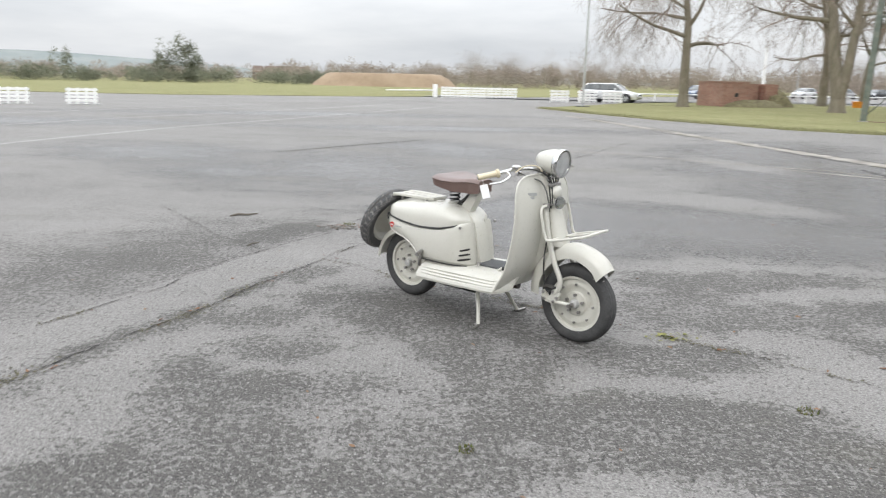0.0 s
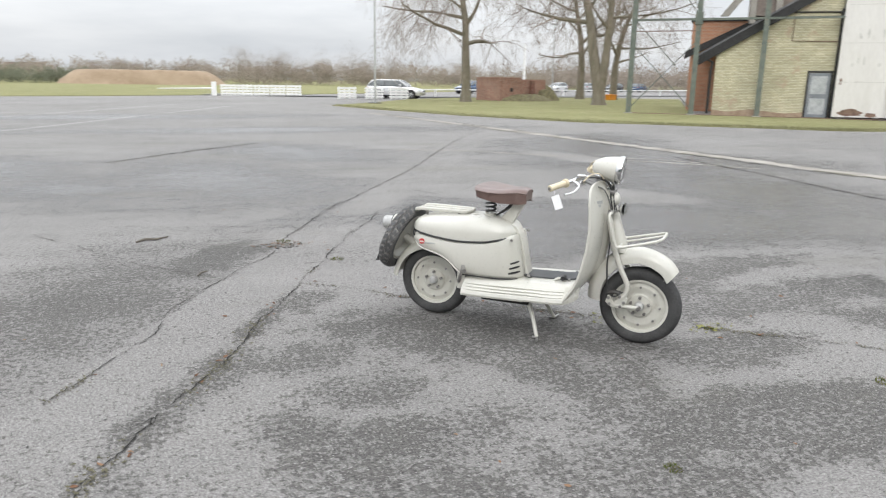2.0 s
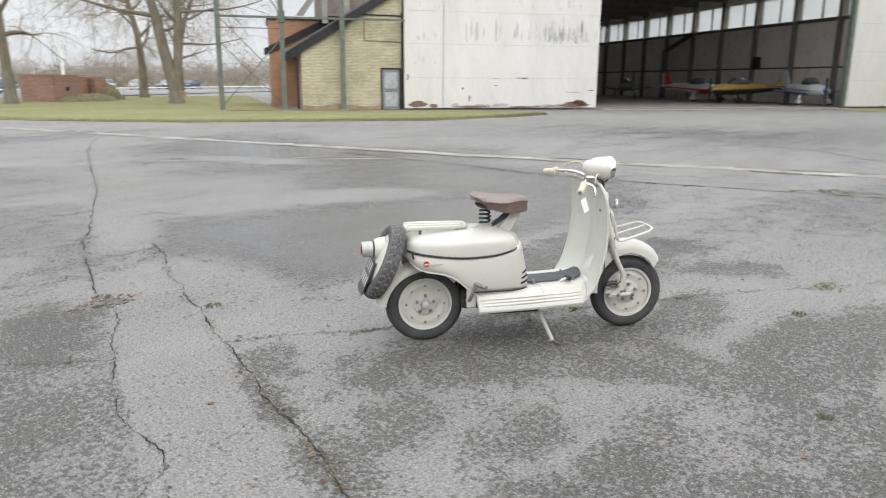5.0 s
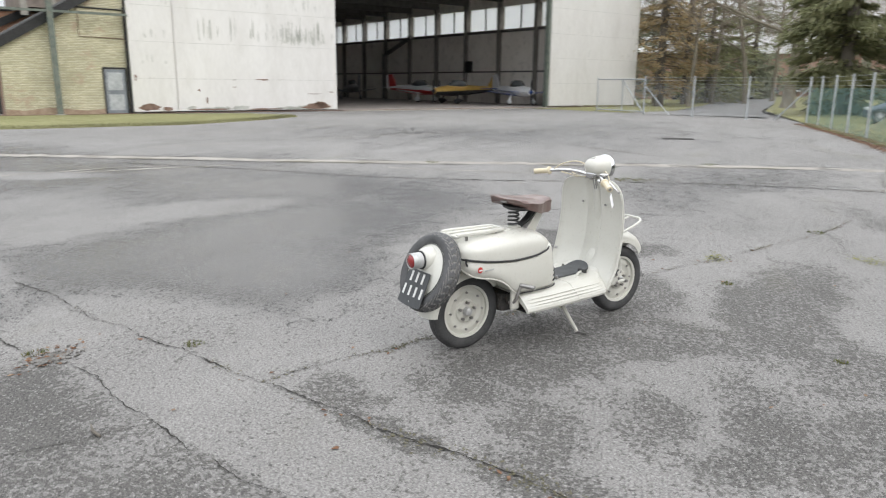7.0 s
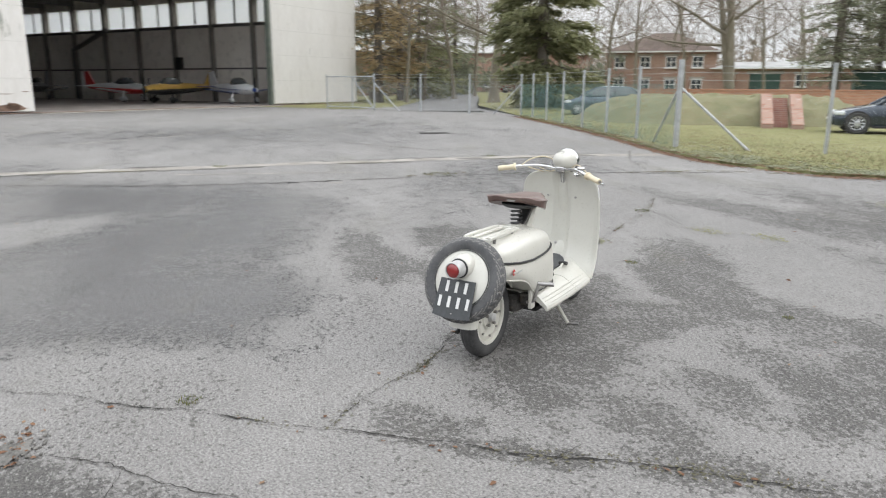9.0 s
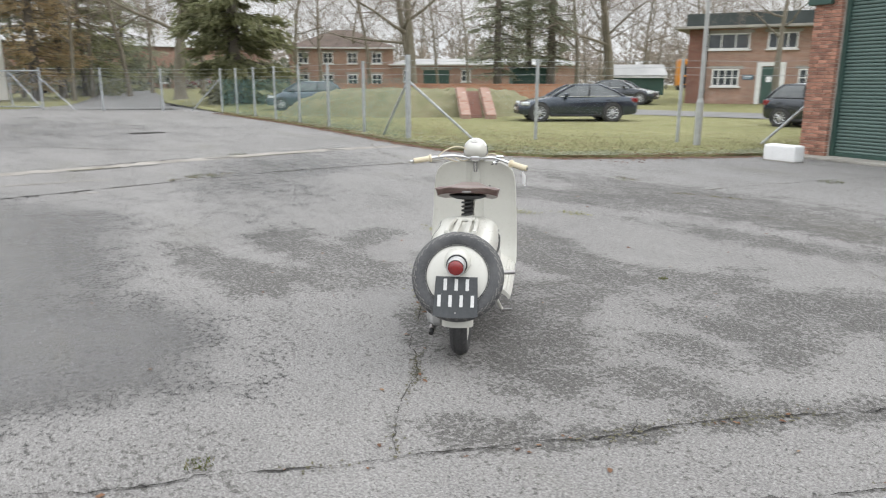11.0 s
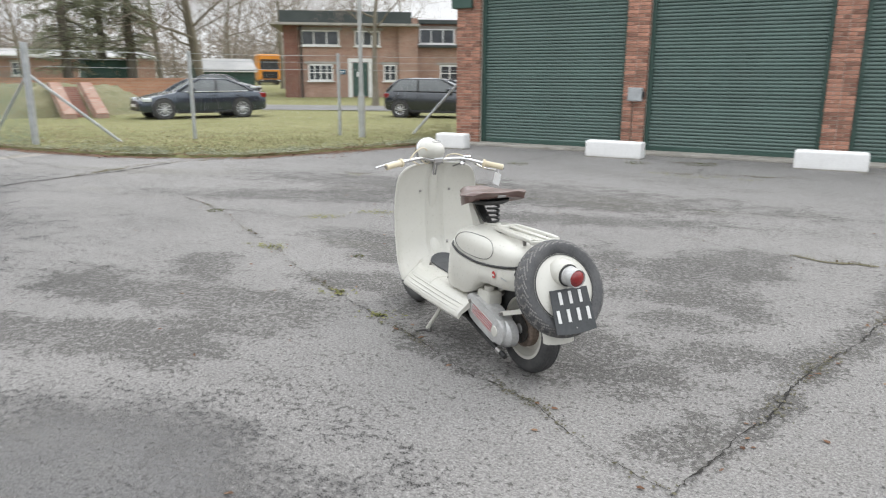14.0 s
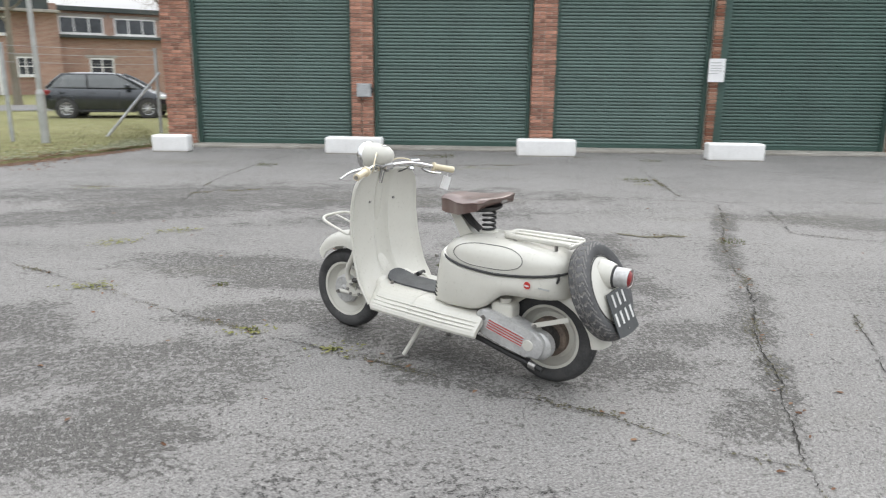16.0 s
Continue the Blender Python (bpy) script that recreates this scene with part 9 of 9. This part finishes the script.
bm = bmesh.new()
zs = list(np.linspace(0.285, 0.86, 26)) + [0.885, 0.905, 0.922, 0.938, 0.950, 0.960, 0.966, 0.970]
vv = np.linspace(-1, 1, 45)
front, backs = [], []
for z in zs:
    hw = shield_half(z)
    fr, bk = [], []
    for v in vv:
        y = v * hw
        s = shield_s(z, y)
        bk.append(bm.verts.new((s, y, z)))
        fr.append(bm.verts.new((s + 0.010, y * 1.006, z + 0.001)))
    front.append(fr)
    backs.append(bk)
nz, nv = len(zs), len(vv)
for G in (front, backs):
    for i in range(nz - 1):
        for j in range(nv - 1):
            bm.faces.new((G[i][j], G[i][j + 1], G[i + 1][j + 1], G[i + 1][j]))
for i in range(nz - 1):
    for j in (0, nv - 1):
        bm.faces.new((front[i][j], front[i + 1][j], backs[i + 1][j], backs[i][j]))
for j in range(nv - 1):
    for i in (0, nz - 1):
        bm.faces.new((front[i][j], front[i][j + 1], backs[i][j + 1], backs[i][j]))
edge = [tuple(r[0].co) for r in front] + [tuple(v.co) for v in front[-1][1:-1]] + [tuple(r[-1].co) for r in front[::-1]]
shield = part("leg_shield", bm, cream, scooter, "tall curved cream leg shield", smooth=True)
part("shield_bead", tube(bmesh.new(), edge[::1], 0.0062, 6), cream, shield, smooth=True)
for y, z in ((0.10, 0.80), (-0.10, 0.80)):
    part("shield_bolt", rod(bmesh.new(), (shield_s(z, y) - 0.008, y, z), (shield_s(z, y) + 0.004, y, z), 0.008, sides=8), steel, shield)
emblem = part("shield_emblem", boxed(-0.03, 0.03, -0.004, 0.0, -0.006, 0.012, bevel=0.002), lamp_grey, shield, "small faded grey front emblem", m=Matrix.Translation((shield_s(0.86, -0.15) + 0.012, -0.15, 0.862)) @ Matrix.Rotation(radians(68), 4, "Z"))
part("emblem_bar", boxed(-0.016, 0.016, -0.004, 0.0, -0.026, -0.010, bevel=0.002), lamp_grey, emblem)

# steering column, fork and front fittings
part("column_cover", loft(bmesh.new(), [[(s + 0.0 + rx * math.cos(a), ry * math.sin(a), z) for a in np.linspace(0, 2 * math.pi, 20, endpoint=False)] for s, z, rx, ry in ((0.500, 0.56, 0.050, 0.070), (0.488, 0.62, 0.048, 0.068), (0.462, 0.72, 0.040, 0.056), (0.436, 0.82, 0.034, 0.044), (0.420, 0.885, 0.028, 0.036), (0.410, 0.925, 0.022, 0.026))]), cream, scooter, "tapered cream steering column cover", smooth=True)
part("steering_stem", rod(bmesh.new(), (0.405, 0, 0.90), (0.372, 0, 1.01), 0.018, sides=14), chrome, scooter, smooth=True)
for y in (-0.028, 0.03, 0.012):
    part("control_cable", tube(bmesh.new(), smooth_path([(0.37, y * 2.0, 1.0), (0.425, y * 1.8, 0.96), (0.432, y * 1.4, 0.88), (0.455, y * 1.8, 0.78)], 6), 0.0042, 5), black_rubber, scooter, "thin control cable")
horn = part("horn_body", lathe(bmesh.new(), [(0.0, 0.0), (0.036, 0.0), (0.042, 0.012), (0.040, 0.030), (0.030, 0.042), (0.014, 0.048), (0.0, 0.048)], 28, "X", (0.432, 0.0, 0.868)), cream, scooter, "small round horn cover", smooth=True)
spot = part("front_reflector", lathe(bmesh.new(), [(0.0, 0.0), (0.030, 0.004), (0.037, 0.016), (0.037, 0.022), (0.0, 0.022)], 28, "X", (0, 0, 0)), chrome, scooter, "small round chrome lamp", m=Matrix.Translation((0.498, -0.055, 0.822)) @ Matrix.Rotation(radians(-20), 4, "Z"), smooth=True)
part("lens", lathe(bmesh.new(), [(0.0, 0.028), (0.02, 0.026), (0.033, 0.022), (0.0, 0.0221)], 24, "X", (0, 0, 0)), clear_glass, spot, smooth=True)
part("lamp_stalk", tube(bmesh.new(), [(0.445, -0.06, 0.80), (0.475, -0.06, 0.805), (0.498, -0.055, 0.815)], 0.007, 6), steel, scooter)

for sgn in (1, -1):
    leg = smooth_path([(0.436, sgn * 0.075, 0.79), (0.452, sgn * 0.082, 0.71), (0.478, sgn * 0.088, 0.60), (0.522, sgn * 0.092, 0.48), (0.562, sgn * 0.094, 0.40), (0.572, sgn * 0.094, 0.36), (0.560, sgn * 0.094, 0.315), (0.535, sgn * 0.094, 0.285)], 6)
    fork = part("fork_leg", tube(bmesh.new(), leg, 0.0155, 12), cream, scooter, "cream tubular fork leg", smooth=True)
    a, b = (-0.104, -0.084) if sgn < 0 else (0.084, 0.104)
    part("link_bracket", prism(bmesh.new(), [(0.500, 0.240), (0.506, 0.272), (0.528, 0.286), (0.522, 0.312), (0.548, 0.322), (0.580, 0.292), (0.570, 0.262), (0.552, 0.234), (0.522, 0.228)], a, b, "Y", 0.004), cream, fork)
    part("trailing_link", tube(bmesh.new(), [(0.500, sgn * 0.094, 0.248), (0.56, sgn * 0.094, 0.243), (0.641, sgn * 0.086, 0.240)], 0.0125, 10), cream, fork, smooth=True)
    bm = bmesh.new()
    prism_b = [(0.452, 0.262), (0.462, 0.300), (0.478, 0.304), (0.486, 0.280), (0.506, 0.262), (0.520, 0.232), (0.484, 0.234)]
    part("link_arm", prism(bmesh.new(), prism_b, a, b, "Y", 0.004), cream_worn, fork)
    for s, z in ((0.470, 0.290), (0.476, 0.252), (0.534, 0.302), (0.560, 0.270), (0.540, 0.244), (0.641, 0.240)):
        rod(bm, (s, sgn * 0.084, z), (s, sgn * 0.112, z), 0.0095, sides=8)
    part("pivot_bolts", bm, steel, fork)
    part("link_spring", tube(bmesh.new(), [(0.462, sgn * 0.086, 0.315), (0.50, sgn * 0.088, 0.325), (0.535, sgn * 0.088, 0.318)], 0.014, 8), dark_engine, fork, smooth=True)
    part("axle_nut", rod(bmesh.new(), (0.641, sgn * 0.062, 0.2375), (0.641, sgn * 0.10, 0.2375), 0.013, sides=8), steel, fork)
part("axle", rod(bmesh.new(), (0.641, -0.09, 0.2375), (0.641, 0.09, 0.2375), 0.010), steel, scooter)
part("brake_cable", tube(bmesh.new(), smooth_path([(0.45, -0.06, 0.62), (0.445, -0.08, 0.48), (0.46, -0.085, 0.34), (0.50, -0.108, 0.30), (0.55, -0.108, 0.335)], 6), 0.0045, 6), black_rubber, scooter)

# front carrier
half = [(0.455, 0.085, 0.80), (0.448, 0.125, 0.795), (0.453, 0.146, 0.765), (0.472, 0.148, 0.69), (0.490, 0.148, 0.628), (0.515, 0.148, 0.611), (0.60, 0.142, 0.630), (0.70, 0.126, 0.655), (0.738, 0.104, 0.668), (0.750, 0.070, 0.674), (0.752, 0.0, 0.676)]
f1 = smooth_path(half + [(s, -y, z) for s, y, z in half[-2::-1]], 6)
carrier = part("front_carrier", tube(bmesh.new(), f1, 0.0085, 8), cream, scooter, "cream tubular front carrier", smooth=True)
part("middle_bar", tube(bmesh.new(), [(0.505, 0, 0.612), (0.60, 0, 0.634), (0.748, 0, 0.673)], 0.006, 8), cream, carrier, smooth=True)
part("cross_tube", rod(bmesh.new(), (0.515, -0.147, 0.611), (0.515, 0.147, 0.611), 0.0075, sides=8), cream, carrier)
for y in (-0.085, 0.085):
    part("carrier_clamp", boxed(0.43, 0.462, y - 0.014, y + 0.014, 0.785, 0.812, bevel=0.004), steel, carrier)
part("carrier_stay", rod(bmesh.new(), (0.485, 0, 0.59), (0.515, 0, 0.611), 0.007), cream, carrier)

# headlamp
LAMP = Matrix.Translation((0.478, 0.006, 1.036)) @ Matrix.Rotation(radians(7), 4, "Y")
shell = part("headlamp", lathe(bmesh.new(), [(0.0, -0.172), (0.016, -0.170), (0.034, -0.160), (0.050, -0.138), (0.062, -0.108), (0.072, -0.070), (0.078, -0.030), (0.080, -0.006), (0.074, -0.004), (0.0, -0.02)], 48, "X"), cream, scooter, "cream teardrop headlamp", m=LAMP, smooth=True)
part("bezel", lathe(bmesh.new(), [(0.079, -0.026), (0.085, -0.018), (0.086, 0.0), (0.083, 0.008), (0.074, 0.010), (0.073, 0.002)], 48, "X", closed=True), chrome, shell, "bright chrome lamp rim", smooth=True)
part("reflector", lathe(bmesh.new(), [(0.074, 0.001), (0.06, -0.03), (0.035, -0.055), (0.0, -0.062), (0.0, -0.064), (0.036, -0.058), (0.062, -0.033), (0.076, -0.001)], 40, "X"), lamp_silver, shell, smooth=True)
part("lens", lathe(bmesh.new(), [(0.0, 0.020), (0.03, 0.018), (0.055, 0.012), (0.0735, 0.004), (0.0735, 0.001), (0.055, 0.009), (0.03, 0.0145), (0.0, 0.0165)], 40, "X"), fluted_glass, shell, "ribbed glass lens", smooth=True)
part("lamp_badge", tube(bmesh.new(), [(-0.13 - 0.012 * math.cos(a), 0.026 * math.sin(a), 0.0545 - 0.006 * math.cos(a)) for a in np.linspace(0, 2 * math.pi, 24, endpoint=False)], 0.0013, 5, True), gap_grey, shell)
part("lamp_mount", tube(bmesh.new(), [(0.415, -0.03, 0.93), (0.43, -0.02, 0.965)], 0.012, 8), chrome, scooter)

# handlebar
bar = smooth_path([(0.148, -0.342, 0.954), (0.188, -0.277, 0.968), (0.228, -0.217, 0.982), (0.275, -0.150, 1.000), (0.318, -0.085, 1.000), (0.345, -0.03, 0.994), (0.345, 0.03, 0.994), (0.332, 0.085, 1.004), (0.303, 0.150, 1.012), (0.272, 0.225, 1.008), (0.244, 0.300, 1.000), (0.214, 0.395, 0.985)], 6)
handlebar = part("handlebar", tube(bmesh.new(), bar, 0.0115, 10), chrome, scooter, "bright chrome handlebar", smooth=True)
part("bar_clamp", boxed(0.325, 0.375, -0.032, 0.032, 0.972, 1.012, bevel=0.01), chrome, handlebar)
part("stem_nut", rod(bmesh.new(), (0.350, 0, 0.962), (0.345, 0, 1.022), 0.014, sides=6), steel, handlebar)
for name, a, b in (("grip", Vector((0.146, -0.346, 0.953)), Vector((0.214, -0.238, 0.977))), ("grip", Vector((0.212, 0.400, 0.984)), Vector((0.249, 0.285, 1.001)))):
    g = bmesh.new()
    d = b - a
    tube(g, [a, a + d * 0.02, a + d * 0.5, a + d * 0.86, a + d * 0.9, a + d * 0.99, b], [0.014, 0.0185, 0.0175, 0.0185, 0.026, 0.026, 0.014], 16)
    part("grip", g, ivory, handlebar, "yellowed ivory rubber grip", smooth=True)
    part("grip_end", tube(bmesh.new(), [a - d * 0.03, a + d * 0.01], 0.010, 10), steel, handlebar)
# levers
for pts in ([(0.245, -0.205, 0.985), (0.282, -0.225, 0.965), (0.268, -0.285, 0.935), (0.232, -0.345, 0.925)], [(0.282, 0.225, 1.006), (0.322, 0.25, 1.0), (0.322, 0.33, 0.99), (0.290, 0.435, 0.972)]):
    part("lever", tube(bmesh.new(), smooth_path(pts, 6), [0.009] * 6 + [0.0075] * 6 + [0.006] * 7, 8), chrome, handlebar, "chrome lever", smooth=True)
part("light_switch", lathe(bmesh.new(), [(0, 0), (0.026, 0), (0.028, 0.010), (0.020, 0.018), (0, 0.019)], 24, "Z", (0.283, -0.168, 1.006)), chrome, handlebar, "round chrome switch", smooth=True)
part("bell", lathe(bmesh.new(), [(0, 0), (0.016, 0.001), (0.019, 0.012), (0.012, 0.024), (0, 0.026)], 20, "Z", (0.285, -0.135, 0.960)), chrome, handlebar, smooth=True)
for pts in ([(0.24, 0.24, 1.015), (0.27, 0.19, 1.055), (0.32, 0.12, 1.075), (0.37, 0.06, 1.05), (0.385, 0.04, 1.0)], [(0.30, -0.20, 0.985), (0.33, -0.15, 1.02), (0.37, -0.09, 1.02), (0.395, -0.04, 0.97)], [(0.30, 0.13, 1.0), (0.34, 0.08, 0.975), (0.37, 0.04, 0.985)]):
    part("cable", tube(bmesh.new(), smooth_path(pts, 6), 0.0038, 6), ivory, handlebar, "pale control cable", smooth=True)

for k, pts in enumerate(([(0.29, -0.16, 0.985), (0.345, -0.12, 0.955), (0.395, -0.075, 0.93), (0.43, -0.06, 0.86), (0.452, -0.06, 0.76)], [(0.27, 0.20, 1.0), (0.335, 0.14, 0.975), (0.40, 0.075, 0.94), (0.44, 0.055, 0.87), (0.46, 0.06, 0.77)],
                         [(0.305, -0.11, 1.0), (0.365, -0.085, 0.995), (0.42, -0.045, 0.96), (0.445, -0.035, 0.90), (0.462, -0.05, 0.80)], [(0.31, 0.10, 1.0), (0.375, 0.07, 1.005), (0.425, 0.03, 0.97), (0.447, 0.025, 0.90)], [(0.40, 0.0, 0.99), (0.435, -0.02, 0.955), (0.452, -0.015, 0.885), (0.468, -0.03, 0.80)])):
    part("cable", tube(bmesh.new(), smooth_path(pts, 6), 0.0042, 6), (gap_grey, ivory, black_rubber, steel, black_rubber)[k], handlebar, "looped control cable", smooth=True)
part("cable_clip", boxed(0.425, 0.452, -0.055, 0.05, 0.905, 0.925, bevel=0.006), steel, handlebar)

# price tag on the grip
tag = thing("hanging_tag", SCOOTER @ Matrix.Translation((0.165, -0.328, 0.940)) @ Matrix.Rotation(radians(-20), 4, "Y") @ Matrix.Rotation(radians(28), 4, "Z"), "blank white card tag hanging from the handlebar grip", "tag")
part("card", boxed(-0.023, 0.023, -0.001, 0.001, -0.108, -0.028, bevel=0.0008), white_card, tag)
part("string", tube(bmesh.new(), [(0, 0, -0.03), (0.003, 0.0, -0.01), (0.0, 0.004, 0.012)], 0.0012, 5), white_card, tag)
# engine and drive
part("engine_block", boxed(-0.47, -0.10, -0.095, 0.095, 0.205, 0.325, bevel=0.03), dark_engine, scooter, "oily dark engine under the body")
part("frame_tube", tube(bmesh.new(), [(-0.45, 0, 0.235), (0.0, 0, 0.222), (0.22, 0, 0.255)], 0.024, 10), dark_engine, scooter)
cap = []
for k in range(28):
    a = 2 * math.pi * k / 28
    c, s_ = math.cos(a), math.sin(a)
    cap.append((0.195 * math.copysign(abs(c) ** 0.55, c), 0.072 * math.copysign(abs(s_) ** 0.6, s_)))
CASE = Matrix.Translation((-0.545, 0.0, 0.268)) @ Matrix.Rotation(radians(-15.5), 4, "Y")
case = part("drive_case", prism(bmesh.new(), cap, 0.10, 0.188, "Y", 0.016), cast_alloy, scooter, "cast alloy transmission case with red flutes", m=CASE, smooth=True)
for k in range(4):
    part("red_flute", boxed(-0.085, 0.115, 0.187, 0.1895, -0.0250 + k * 0.0135, -0.0202 + k * 0.0135), red_paint, case)
for k in range(5):
    part("flute_ridge", boxed(-0.09, 0.12, 0.186, 0.192, -0.0315 + k * 0.0135, -0.0265 + k * 0.0135, bevel=0.001), cast_alloy, case)
part("case_cap", lathe(bmesh.new(), [(0, 0.192), (0.026, 0.192), (0.03, 0.186), (0.03, 0.18), (0, 0.18)], 28, "Y", (-0.115, 0, -0.004)), cream, case, smooth=True)
part("case_bolt", lathe(bmesh.new(), [(0, 0.194), (0.012, 0.194), (0.014, 0.186), (0, 0.186)], 12, "Y", (0.148, 0, 0.016)), steel, case)
part("case_end", lathe(bmesh.new(), [(0.0, 0.176), (0.05, 0.172), (0.07, 0.15), (0.072, 0.11), (0, 0.11)], 28, "Y", (-0.150, 0, -0.002)), cast_alloy, case, smooth=True)
part("inlet_housing", boxed(-0.55, -0.43, 0.075, 0.165, 0.325, 0.405, bevel=0.022, segs=3), cream, scooter, "pale inlet housing")
part("inlet_cap", rod(bmesh.new(), (-0.49, 0.12, 0.40), (-0.49, 0.12, 0.425), 0.03, sides=16), cream, scooter)
part("guard_strut", prism(bmesh.new(), [(-0.660, 0.312), (-0.652, 0.334), (-0.836, 0.402), (-0.842, 0.380)], 0.150, 0.155, "Y"), cream, scooter, "flat cream mudguard strut")
part("strut_bolt", rod(bmesh.new(), (-0.672, 0.12, 0.326), (-0.672, 0.172, 0.326), 0.010, sides=6), steel, scooter)
part("exhaust_pipe", tube(bmesh.new(), smooth_path([(-0.05, 0.06, 0.20), (-0.22, 0.13, 0.205), (-0.38, 0.16, 0.195), (-0.55, 0.165, 0.155), (-0.68, 0.165, 0.128), (-0.725, 0.165, 0.115)], 5), 0.0135, 10), sooty, scooter, "sooty black exhaust pipe", smooth=True)
part("exhaust_clamp", rod(bmesh.new(), (-0.655, 0.165, 0.133), (-0.69, 0.165, 0.125), 0.019, sides=10), steel, scooter)
part("belly_pan", boxed(-0.31, 0.0, -0.15, 0.15, 0.184, 0.214, bevel=0.008), sooty, scooter)
kick = part("kick_starter", tube(bmesh.new(), smooth_path([(-0.455, -0.15, 0.285), (-0.445, -0.19, 0.30), (-0.425, -0.20, 0.36), (-0.415, -0.205, 0.395)], 5), 0.0105, 8), steel, scooter, "steel kick-start lever", smooth=True)
part("kick_rubber", tube(bmesh.new(), [(-0.415, -0.200, 0.398), (-0.405, -0.225, 0.398), (-0.375, -0.285, 0.394)], 0.0135, 10), steel, kick, smooth=True)
part("panel_edge", boxed(-0.462, -0.405, -0.185, -0.16, 0.245, 0.40, bevel=0.01), cream, scooter)
part("carburettor", boxed(-0.44, -0.33, -0.165, -0.09, 0.255, 0.33, bevel=0.018), dark_engine, scooter)

# centre stand
stand = part("centre_stand", rod(bmesh.new(), (-0.005, -0.14, 0.205), (-0.005, 0.14, 0.205), 0.013, sides=10), steel, scooter, "splayed steel centre stand")
for sgn in (1, -1):
    part("stand_leg", tube(bmesh.new(), [(-0.005, sgn * 0.125, 0.205), (0.035, sgn * 0.16, 0.11), (0.075, sgn * 0.205, 0.012)], [0.015, 0.013, 0.012], 10), cream, stand, smooth=True)
    part("stand_foot", tube(bmesh.new(), [(0.048, sgn * 0.20, 0.008), (0.078, sgn * 0.207, 0.008), (0.092, sgn * 0.275, 0.009)], 0.008, 8), steel, stand)
part("stand_spring", tube(bmesh.new(), [(0.0, 0.08, 0.20), (-0.14, 0.09, 0.215)], 0.008, 8), steel, stand)
